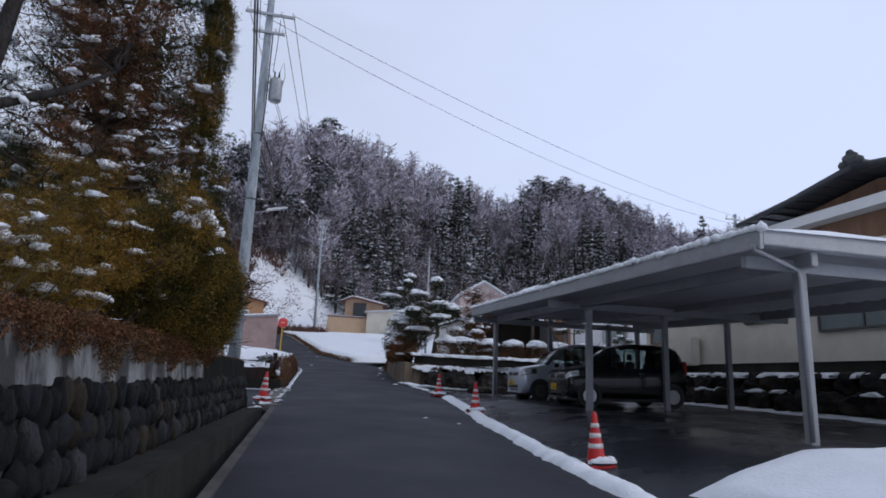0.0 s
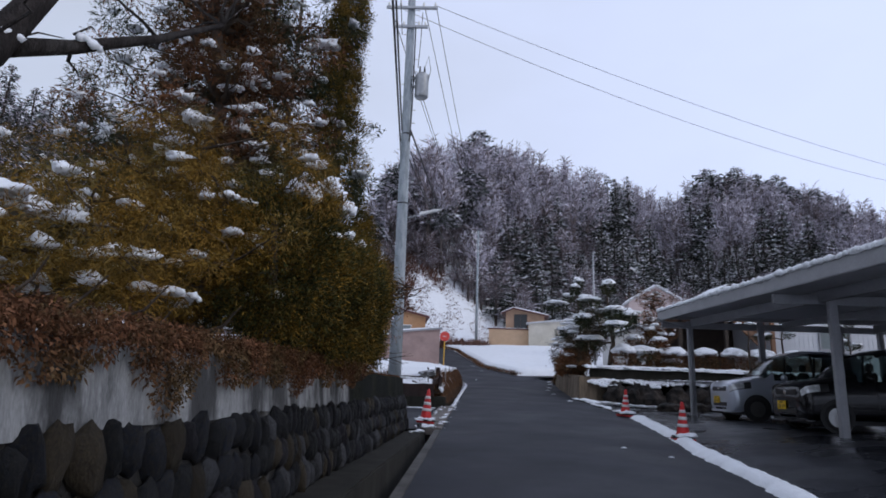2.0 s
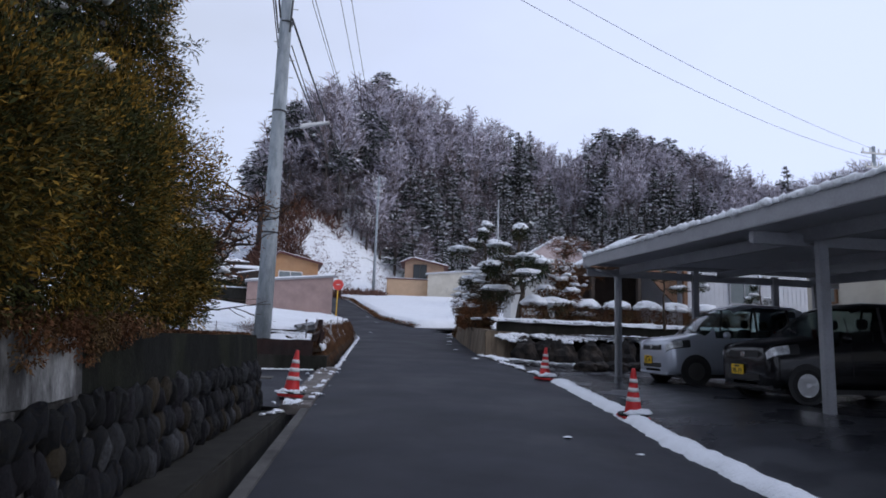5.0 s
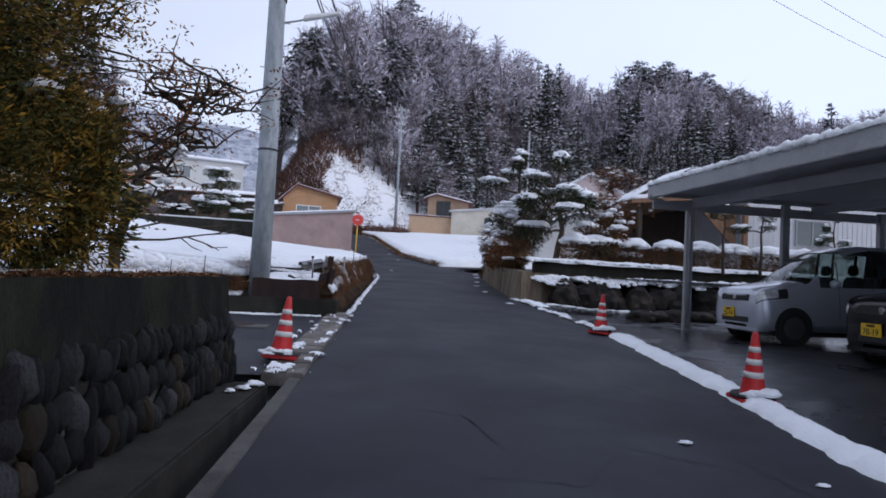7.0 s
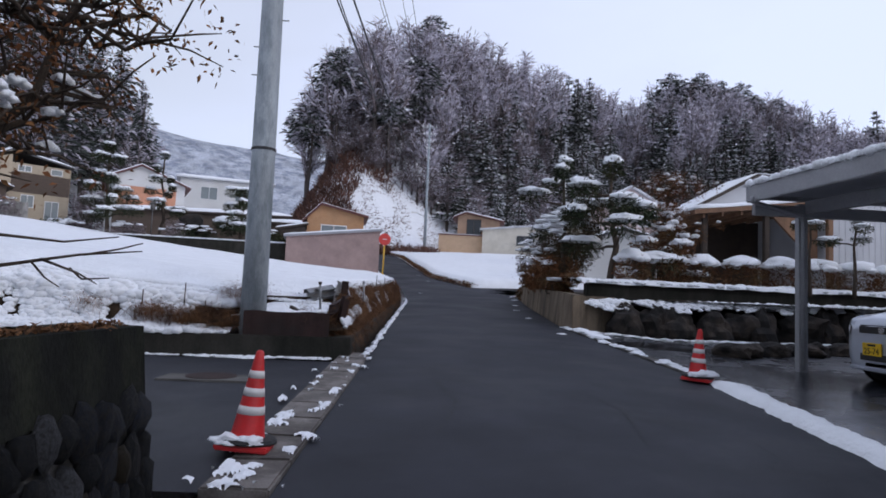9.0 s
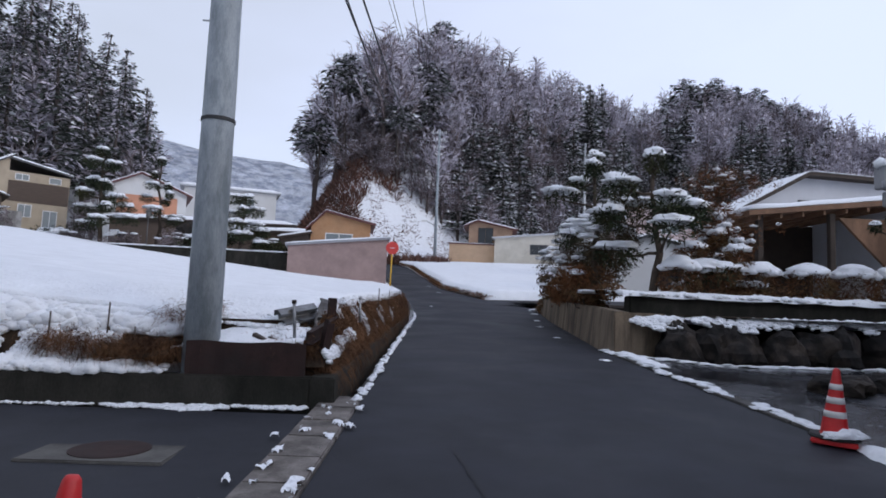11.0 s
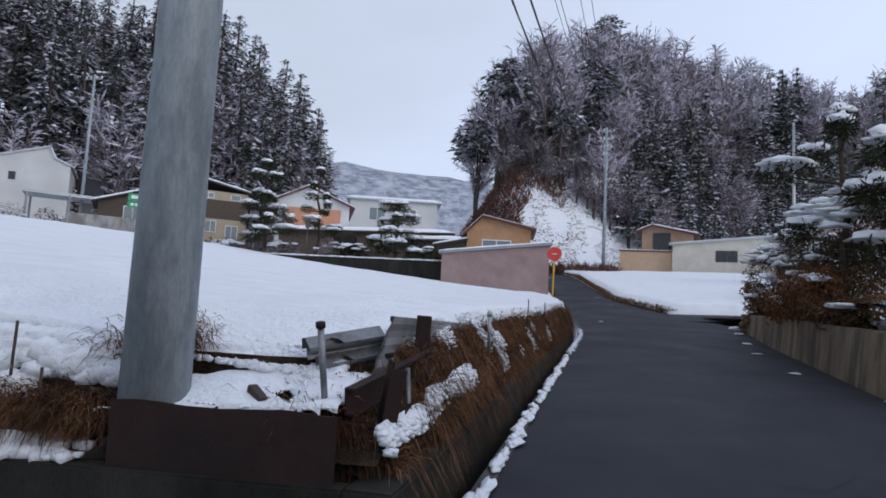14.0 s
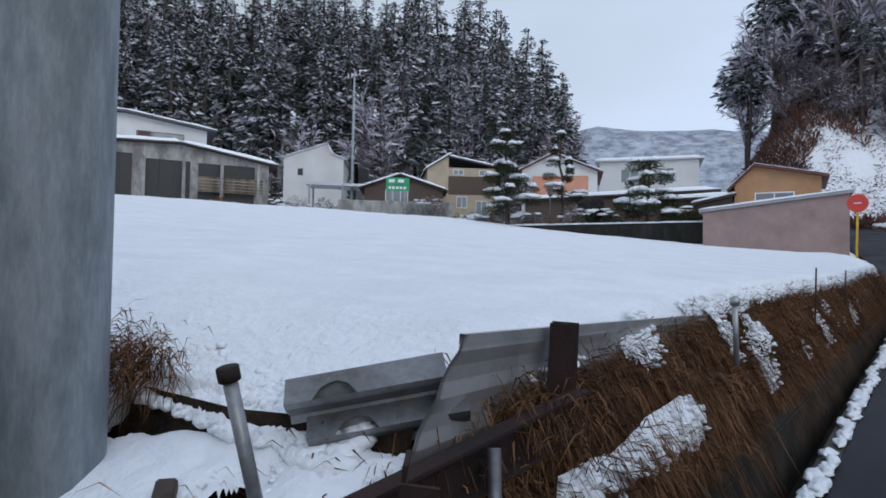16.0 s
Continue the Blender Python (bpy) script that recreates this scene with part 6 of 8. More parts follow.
# low bare branch reaching out over the wall's end
lb = thing("bare_branch", "dark bare branch reaching out over the wall end", "branch")
for path, r in (([(-2.25, 13.1, 1.75), (-1.9, 13.9, 1.9), (-1.39, 14.3, 1.95), (-1.02, 14.3, 2.02), (-0.72, 14.3, 2.05)], 0.016), ([(-1.9, 13.9, 1.9), (-1.41, 14.25, 2.1), (-1.1, 14.3, 2.08), (-0.86, 14.35, 2.12)], 0.011), ([(-1.2, 14.3, 1.99), (-1.0, 14.25, 1.93), (-0.88, 14.2, 1.88)], 0.008), ([(-1.05, 14.28, 1.95), (-0.95, 14.2, 1.9), (-0.8, 14.15, 1.91)], 0.006), ([(-1.0, 14.3, 2.02), (-0.88, 14.4, 2.06), (-0.78, 14.45, 2.1)], 0.006), ([(-1.25, 14.3, 1.98), (-1.12, 14.2, 1.9), (-1.0, 14.1, 1.86)], 0.006)):
    s = Shape()
    s.tube(path, list(np.linspace(r, 0.003, len(path))), 6)
    part("twig", s, "bark", lb, smooth=True)


def build_wall_hedge():
    rng = np.random.default_rng(5)
    t = thing("hedge", "low brown winter hedge hanging over the wall top", "hedge")
    for i in range(26):
        s = Shape()
        y = 1.0 + i * 0.4
        s.tube(limb_path(rng, (wall_x(y, 1.6) - 0.35, y, G), (wall_x(y, 1.6) - 0.1 + rng.normal(0, 0.08), y + rng.normal(0, 0.1), G + 0.3), 0.03, 3), [0.012, 0.01, 0.007, 0.004], 5)
        part("stem", s, "bark", t)
    c = Cloud()
    y = -3.0
    while y < 10.6:
        k = 1.0 if y < 8.8 else max(0.3, (10.8 - y) / 2.0)
        fall = max(0.02, 0.11 + 0.3 * noise.noise(Vector((y * 2.3, 2, 0))) + 0.16 * noise.noise(Vector((y * 5.3, 5, 0)))) * k
        leaf_mass(c, rng, (wall_x(y, 1.6) - 0.3, y, G + 0.06), (0.34, 0.2, 0.075 * k), 620, 0.027, 0.011, 0, 0.4, 0.1, 0.8)
        z = G + 0.05
        while z > G - fall:
            leaf_mass(c, rng, (wall_x(y, 1.6) + 0.035 + rng.normal(0, 0.02), y + rng.normal(0, 0.03), z), (0.085, 0.1, 0.08), 270, 0.024, 0.011, 0, 0.4, -0.3, 0.8)
            z -= 0.08
        y += 0.14
    ob = new("leaves", c.mesh("leaves", ["brown_hedge"]))
    ob.parent = t


build_wall_hedge()


# ---- parked cars ----
def lofted(stations, ring):
    rows = []
    for st in stations:
        rows.append([(st[0], y, z) for y, z in ring(*st[1:])])
    return rows


def car_ring(low, belt, top, w, wr):
    """Half a cross-section, mirrored: sill, flank, belt line, roof edge, roof centre."""
    half = [(w * 0.55, low), (w * 0.93, low + 0.03), (w, low + 0.16), (w * 1.0, (low + belt) * 0.55), (w * 0.975, belt - 0.06), (w * 0.94, belt),
            (w * 0.94 + (wr - w * 0.94) * 0.55, belt + (top - belt) * 0.55), (wr, max(top - 0.09, belt + 0.01)), (wr * 0.86, max(top - 0.025, belt + 0.012)), (wr * 0.45, top)]
    return [(-y, z) for y, z in half] + [(y, z) for y, z in reversed(half)]


def build_wheel(car, x, y, rim_mat, label, r=0.275, side=-1):
    w = Shape()
    m = Matrix.Translation((x, y, r)) @ Matrix.Rotation(radians(90), 4, "X")
    w.lathe([(r * 0.64, -0.075), (r * 0.9, -0.08), (r, -0.055), (r, 0.055), (r * 0.9, 0.08), (r * 0.64, 0.075)], 28, m=m)
    tyre = part("wheel", w, "rubber", car, smooth=False)
    h = Shape()
    f = side * 0.066
    h.lathe([(0.0, -0.05), (r * 0.66, -0.05), (r * 0.66, 0.05), (0.0, 0.05)], 24, m=m)
    part("rim_barrel", h, "car_plastic", tyre)
    s = Shape()
    for k in range(7):
        a = k * 6.2832 / 7
        q = Matrix.Translation((x, y + f, r)) @ Matrix.Rotation(a, 4, "Y")
        s.box((-0.034, -0.012, 0.0), (0.034, 0.012, r * 0.62), m=q)
    s.lathe([(r * 0.60, -0.012), (r * 0.655, -0.012), (r * 0.655, 0.012), (r * 0.60, 0.012)], 28, m=Matrix.Translation((x, y + f, r)) @ Matrix.Rotation(radians(90), 4, "X"))
    s.lathe([(0.0, -0.016), (0.05, -0.016), (0.05, 0.016), (0.0, 0.016)], 14, m=Matrix.Translation((x, y + f, r)) @ Matrix.Rotation(radians(90), 4, "X"))
    part("rim", s, rim_mat, tyre, label)


def plate_text(parent, words, size, at):
    cu = bpy.data.curves.new("plate_number", "FONT")
    cu.body, cu.size, cu.align_x, cu.align_y, cu.extrude = words, size, "CENTER", "CENTER", 0.002
    tmp = bpy.data.objects.new("characters_source", cu)
    me = bpy.data.meshes.new_from_object(tmp)
    bpy.data.objects.remove(tmp)
    me.materials.clear()
    me.materials.append(M["plate_ink"])
    ob = new("plate_number", me)
    ob.parent, ob.matrix_basis = parent, at
    return ob


def build_car(label, at, paint, roof, number, rim_mat, rim_label, tall=1.62, rounder=0.0, size=1.0):
    car = thing("car", label, "car")
    k = tall / 1.62
    W = 0.735
    st = [  # along, low, belt, top, half width, roof half width
        (0.00, 0.30, 0.72, 0.76, 0.56, 0.48), (0.025, 0.22, 0.80, 0.86, 0.65, 0.57), (0.08, 0.19, 0.85, 0.92 - 0.02 * rounder, 0.71, 0.61), (0.2, 0.19, 0.875, 0.955, W, 0.635),
        (0.42, 0.19, 0.90, 0.985, W, 0.64), (0.62, 0.19, 0.93, 1.02, W, 0.645), (0.84, 0.19, 0.945, 1.055, W, 0.65), (1.06, 0.19, 0.955, 1.21 * k, W, 0.63), (1.28, 0.19, 0.96, 1.37 * k, W, 0.61),
        (1.52, 0.19, 0.965, 1.505 * k, W, 0.595), (1.74, 0.19, 0.97, 1.58 * k, W, 0.59), (2.0, 0.19, 0.975, tall, W, 0.59), (2.5, 0.19, 0.98, tall - 0.005, W, 0.59), (2.95, 0.2, 0.985, tall - 0.03, W, 0.58),
        (3.2, 0.21, 0.985, tall - 0.075 - 0.05 * rounder, 0.72, 0.565), (3.31, 0.24, 0.97, tall - 0.25, 0.70, 0.55), (3.38, 0.28, 0.93, 1.0, 0.66, 0.56), (3.4, 0.4, 0.8, 0.84, 0.56, 0.48)]
    rows = lofted(st, car_ring)
    # lower body in paint, roof in its own colour
    body = Shape()
    n = len(rows[0])
    body.grid(rows)
    holes = set()
    for i in range(len(rows) - 1):
        for j in range(n - 1):
            side = 7 <= i <= 12 and (5 <= j <= 6 or 12 <= j <= 13)
            front = 6 <= i <= 8 and 7 <= j <= 11
            back = 14 <= i <= 14 and 7 <= j <= 11
            if side or front or back:
                holes.add(i * (n - 1) + j)
    body.f = [f for q, f in enumerate(body.f) if q not in holes]
    body.m = [0] * len(body.f)
    body.f += [tuple(range(n - 1, -1, -1)), tuple((len(rows) - 1) * n + i for i in range(n))]
    body.m += [0, 0]
    for q, f in enumerate(body.f):
        if len(f) == 4 and min(body.v[i][2] for i in f) > 1.12:
            body.m[q] = 1
    me = part("body", body, [paint, roof], car, smooth=True)
    # wheel arches
    for x in (0.58, 2.92):
        for side in (-1, 1):
            s = Shape()
            s.lathe([(0.0, -0.012), (0.325, -0.012), (0.325, 0.012), (0.0, 0.012)], 26, m=Matrix.Translation((x, side * (W - 0.005), 0.29)) @ Matrix.Rotation(radians(90), 4, "X"))
            part("wheel_arch", s, "car_plastic", car, "black wheel arch liner")
            build_wheel(car, x, side * (W - 0.065), rim_mat, rim_label, side=side)

    def panel(name, i0, i1, j0, j1, inset, mat, parent, lift=0.006, u0=0.0, u1=1.0):
        """A pane lying on the shell between stations i0 and i1 and ring points j0 and j1."""
        s = Shape()

        def on(i, j):
            fi, fj = int(i), int(j)
            a = Vector(rows[fi][fj]).lerp(Vector(rows[min(fi + 1, len(rows) - 1)][fj]), i - fi)
            b = Vector(rows[fi][min(fj + 1, n - 1)]).lerp(Vector(rows[min(fi + 1, len(rows) - 1)][min(fj + 1, n - 1)]), i - fi)
            return a.lerp(b, j - fj)
        ni, nj = 8, 4
        grid = []
        for a in range(ni + 1):
            row = []
            for b in range(nj + 1):
                i = i0 + (i1 - i0) * a / ni
                j = j0 + (j1 - j0) * b / nj
                p = on(i, j)
                e = 0.03
                t1 = on(min(i + e, len(rows) - 1.01), j) - on(max(i - e, 0), j)
                t2 = on(i, min(j + e, n - 1.01)) - on(i, max(j - e, 0))
                nn = t1.cross(t2).normalized()
                if nn.dot(p - Vector((1.7, 0, 0.8))) < 0:
                    nn = -nn
                row.append(p + nn * lift)
            grid.append(row)
        s.grid(grid)
        a, b, c = (Vector(s.v[i]) for i in s.f[0][:3])
        if (b - a).cross(c - a).dot(a - Vector((1.7, 0, 0.8))) < 0:
            s.f = [tuple(reversed(f)) for f in s.f]
        return part(name, s, mat, parent, smooth=True)
    # ring points 5 to 8 are the near side's glass, 11 to 14 the other side's
    for ja, jb in ((5.0, 7.0), (12.0, 14.0)):
        for i0, i1 in ((7.0, 8.38), (8.46, 10.9), (11.05, 12.5), (12.62, 13.0)):
            panel("side_window", i0, i1, ja, jb, 0, "car_glass", car, 0.0)
        for i0, i1 in ((8.38, 8.46), (10.9, 11.05), (12.5, 12.62)):
            panel("pillar", i0, i1, ja, jb, 0, "car_plastic", car, 0.003)
    panel("windscreen", 6.0, 9.0, 7.0, 12.0, 0, "car_glass", car, 0.0)
    panel("rear_window", 14.0, 15.0, 7.0, 12.0, 0, "car_glass", car, 0.0)
    for y in (-0.33, 0.33):
        for x in (1.45, 2.35):
            q = Shape()
            q.box((x - 0.1, y - 0.22, 0.45), (x + 0.4, y + 0.22, 0.62))
            st = part("seat", q, "car_plastic", car, "dark fabric seat", bevel=0.04)
            q = Shape()
            q.prism([(x + 0.36, 0.6), (x + 0.46, 1.16), (x + 0.54, 1.16), (x + 0.48, 0.6)], y - 0.21, y + 0.21)
            part("backrest", q, "car_plastic", st, bevel=0.03)
            q = Shape()
            q.box((x + 0.45, y - 0.11, 1.18), (x + 0.53, y + 0.11, 1.36))
            part("headrest", q, "car_plastic", st, bevel=0.03)
    q = Shape()
    q.box((0.75, -0.6, 0.7), (1.2, 0.6, 0.99))
    db = part("dashboard", q, "car_plastic", car, bevel=0.05)
    q = Shape()
    ring = [(1.22 + 0.05 * math.sin(k * 0.5236), 0.33 + 0.17 * math.cos(k * 0.5236), 0.98 + 0.16 * math.sin(k * 0.5236)) for k in range(13)]
    q.tube(ring, 0.014, 6)
    part("steering_wheel", q, "car_plastic", db)
    # floor pan, made deeper as a black block for the shade under the car
    q = Shape()
    q.box((0.3, -0.6, 0.13), (3.2, 0.6, 0.42))
    part("floor_pan", q, "car_plastic", car)
    # seams of the doors
    for i in (8.4, 10.97, 12.55):
        for ja, jb in ((1.4, 5.1), (13.9, 17.6)):
            panel("door_seam", i, i + 0.04, ja, jb, 0, "car_plastic", car, 0.003)
    for side in (-1, 1):
        for x in (1.95, 2.62):
            s = Shape()
            s.box((x, side * 0.725 - 0.018, 0.83), (x + 0.17, side * 0.725 + 0.018, 0.865))
            part("door_handle", s, paint, car, bevel=0.01)
        s = Shape()
        lump(s, (1.22, side * 0.83, 1.02), (0.07, 0.1, 0.075), 2, 0.08, 1)
        part("mirror", s, paint, car, smooth=True)
        ja, jb = (3.72, 5.05) if side < 0 else (13.95, 15.28)
        panel("headlight_surround", 0.45, 4.3, ja - 0.08, jb + 0.08, 0, "car_plastic", car, 0.004)
        hl = panel("headlight", 0.55, 3.5, ja, jb, 0, "lamp_clear", car, 0.012)
        s = Shape()
        lump(s, (0.10, side * 0.655, 0.79), (0.06, 0.035, 0.045), 2, 0.02, 1, turn=side * 0.5)
        part("reflector", s, "chrome", hl, smooth=True)
        s = Shape()
        s.box((3.3, side * 0.62 - 0.06, 0.85), (3.395, side * 0.62 + 0.06, 1.2))
        part("tail_light", s, "lamp_red", car, "red tail light", bevel=0.02)
    s = Shape()
    s.box((-0.012, -0.42, 0.67), (0.14, 0.42, 0.80))
    gr = part("grille", s, "car_plastic", car, bevel=0.02)
    s = Shape()
    s.lathe([(0.0, -0.008), (0.045, -0.008), (0.05, 0.0), (0.045, 0.008), (0.0, 0.008)], 18, m=Matrix.Translation((-0.016, 0, 0.74)) @ Matrix.Rotation(radians(90), 4, "Y"))
    part("badge", s, "chrome", gr, "round chrome badge")
    s = Shape()
    s.box((-0.012, -0.42, 0.30), (0.12, 0.42, 0.45))
    part("lower_intake", s, "car_plastic", car, bevel=0.03)
    s = Shape()
    s.box((0.0, -0.64, 0.19), (0.25, 0.64, 0.25))
    part("front_lip", s, paint, car, bevel=0.02)
    s = Shape()
    s.box((-0.03, -0.005, 0.40), (-0.012, 0.325, 0.565))
    pl = part("number_plate", s, "plate_yellow", car, "yellow number plate", bevel=0.004)
    plate_text(pl, number, 0.115, pose(-0.032, 0.16, 0.455, 90, 0, -90))
    s = Shape()
    s.box((-0.032, 0.09, 0.522), (-0.03, 0.23, 0.55))
    part("small_lettering", s, "plate_ink", pl)
    s = Shape()
    for y in (-0.3, 0.12):
        s.tube([(0.80, y, 1.075), (0.86, y + 0.2, 1.13), (0.9, y + 0.42, 1.15)], 0.008, 5)
    part("wiper", s, "car_plastic", car)
    s = Shape()
    s.tube([(2.9, 0.2, tall - 0.03), (3.05, 0.2, tall + 0.16)], 0.006, 5)
    part("aerial", s, "car_plastic", car)
    car.matrix_basis = at @ Matrix.Scale(size, 4)
    return car


build_car("silver-blue small hatchback with a snow-dusted roof under the carport", pose(7.12, 19.16, lot_z(8.6, 19.3), 0, -0.8, -1.0), "silver_paint", "silver_paint", "25-74", "dark_bronze", "dark alloy rim", 1.70, 0.6, 1.05)
build_car("black small hatchback with silver wheel covers under the carport", pose(7.16, 15.92, lot_z(9, 16.0), 0, -0.8, -1.5), "black_paint", "black_paint", "78-19", "rim", "silver wheel cover", 1.63, 1.0, 1.04)


# ---- rock garden, clipped hedges and trees beside the lane ----
def build_stone(name, label, category, x, y, z, a, b, c, seed, group="", mat="boulder", level=3, rough=0.35):
    s = Shape()
    lump(s, (0, 0, 0), (a, b, c), level, rough, 1.3, seed=seed, turn=seed)
    me = mesh_of(name, s, mat)
    ob = new(name, me)
    ob.matrix_basis = pose(x, y, z)
    return tagged(ob, label, category, group)


def build_rock_terrace():
    rng = random.Random(4)
    # concrete wall under the shrubs, along the lane
    s = Shape()
    rows = []
    ys = list(np.arange(26.5, 42.0, 0.6)) + [42.0]
    for y in ys:
        x = road_r(y) + 0.05
        t = lerp_table([(26.5, 2.05), (28, 2.12), (36, 2.35), (42, 2.5)], y)
        rows.append([(x + 0.02, y, road_z(y) - 0.3), (x + 0.13, y, t), (x + 0.38, y, t), (x + 0.4, y, road_z(y) - 0.3)])
    s.grid(rows, closed=True)
    s.f += [(3, 2, 1, 0), tuple((len(ys) - 1) * 4 + k for k in range(4))]
    s.m += [0, 0]
    solo("wall_shrub_bed", s, "stained_concrete", "brown-stained concrete retaining wall under the shrubs", "retaining wall", kind="structure", bevel=0.02)
    s = Shape()
    s.grid([[(road_r(y) + 0.3 + x, y + (0.0 if y > 26.6 else 0.3), 2.0 + 0.02 * (y - 26) + 0.05 * noise.noise(Vector((x, y, 0)))) for x in (0, 0.8, 1.6, 3, 5, 8, 12)] for y in np.arange(26.5, 46, 0.75)])
    solo("shrub_bed", s, "soil", "brown soil bed under the shrubs", "garden bed", kind="structure", smooth=True)
    s = Shape()
    s.prism([(4.86, 26.42), (6.12, 26.86), (6.05, 27.08), (4.95, 26.7)], 0.7, 2.04, axis="z")
    solo("wall_shrub_return", s, "stained_concrete", "stained concrete wall turning from the lane to the boulders", "retaining wall", kind="structure", bevel=0.03)
    # lower row of dark boulders facing the yard
    x = 6.3
    i = 0
    while x < 15.5:
        a = 0.36 + 0.22 * rng.random()
        yb = 26.55 + 0.10 * (x - 5.2) + rng.uniform(-0.08, 0.08)
        build_stone("boulder", "dark rough garden boulder edged with snow", "boulder", x, yb, lot_z(x, 26) + 0.28, a * 1.25, 0.42, 0.5 + 0.12 * rng.random(), i * 1.3 + 1, "boulders of the rock garden", rough=0.5)
        i += 1
        x += a * 1.75
    for k in range(9):
        xx = 6.9 + 0.62 * k + rng.uniform(-0.1, 0.1)
        build_stone("boulder", "low dark stone at the edge of the yard", "boulder", xx, 22.6 + 0.27 * k + rng.uniform(-0.1, 0.1), lot_z(xx, 23) + 0.08, 0.42, 0.24, 0.2, k * 2.1 + 40, "stones at the yard edge")
    # snow over the boulders, in uneven tongues
    s = Shape()
    def crest(u, v):
        x = 5.2 + 10.4 * u
        return (x, 26.08 + 0.1 * (x - 5.2) + 0.62 * v, 1.36 + 0.012 * x + 0.5 * v ** 0.7)

    def on_crest(u, v, p):
        return 0.8 * noise.noise(Vector((p[0] * 1.9, v * 1.2, 3))) + 0.4 * noise.noise(Vector((p[0] * 5, v * 4, 7))) + 1.7 * (v - 0.62)
    heap_snow("boulder_snow", "uneven snow lying along the boulder row", 2600, crest, on_crest, 0.05, 0.13, 14, (0, 0, 0.02), 0.6, 1)

    def lip(u, v):
        x = 5.4 + 10.6 * u
        return (x, 27.5 + 0.09 * (x - 5.6) + 0.5 * v, 2.46 + 0.06 * v)
    heap_snow("terrace_edge_snow", "lumpy rim of snow along the terrace wall", 900, lip, lambda u, v, p: noise.noise(Vector((p[0] * 1.4, v, 5))) + 0.15, 0.06, 0.14, 15, (0, 0, 0), 0.6, 1)
    # second terrace step with its snow
    s = Shape()
    s.prism([(5.6, 27.6), (16.5, 28.6), (16.5, 29.0), (5.6, 28.0)], 1.2, 2.42, axis="z")
    solo("wall_terrace", s, "damp_concrete", "low dark stone terrace wall", "retaining wall", kind="structure", bevel=0.03)
    s = Shape()
    s.grid([[(xx, 27.55 + 0.09 * (xx - 5.6) + d, z + 0.05 * noise.noise(Vector((xx * 1.6, d * 3, 0)))) for d, z in ((-0.06, 2.40), (-0.02, 2.5), (0.3, 2.55), (0.8, 2.56), (1.5, 2.58), (6.0, 2.7))] for xx in np.arange(5.4, 18, 0.3)])
    solo("terrace_snow", s, "snow", "bank of snow on the upper terrace", "snow", kind="structure", smooth=True)
    s = Shape()
    s.grid([[(xx, 26.9 + 0.1 * (xx - 5.2) + d, z + 0.04 * noise.noise(Vector((xx * 1.6, d * 3, 4)))) for d, z in ((-0.1, 1.84), (0.1, 1.94), (0.4, 1.98), (0.8, 2.0))] for xx in np.arange(5.2, 16, 0.3)])
    solo("ledge_snow", s, "snow", "snow on the ledge above the boulders", "snow", kind="structure", smooth=True)
    # clipped azalea domes under snow
    for k, (xx, yy, r) in enumerate(((7.2, 28.6, 0.5), (8.1, 29.0, 0.55), (9.35, 29.1, 0.66), (10.7, 29.0, 0.58), (11.95, 29.0, 0.58), (13.2, 29.1, 0.6), (14.5, 29.2, 0.62), (15.9, 29.3, 0.65))):
        rg = np.random.default_rng(100 + k)
        t = thing("azalea_shrub", "clipped brown azalea dome under a cap of snow", "shrub", group="clipped azaleas on the terrace")
        c = Cloud()
        leaf_mass(c, rg, (xx, yy, 2.85), (r, 0.5, 0.55), 2400, 0.07, 0.035, 0, 0.55, 0.1, 0.7)
        ob = new("leaves", c.mesh("leaves", ["brown_hedge"]))
        ob.parent = t
        s = Shape()
        lump(s, (xx, yy, 3.24), (r * 0.92, 0.46, 0.24), 3, 0.3, 1.7, seed=k + 3, flat=0.06)
        rk = random.Random(k)
        for i in range(6):
            q, d = rk.random() * 6.28, 0.75 + 0.2 * rk.random()
            lump(s, (xx + math.cos(q) * d * r * 0.85, yy + math.sin(q) * d * 0.45, 3.24 - 0.06 * d), (0.17, 0.16, 0.09), 2, 0.4, 1.5, seed=i + k)
        part("snow_cap", s, "snow", t, "rounded cap of snow", smooth=True)


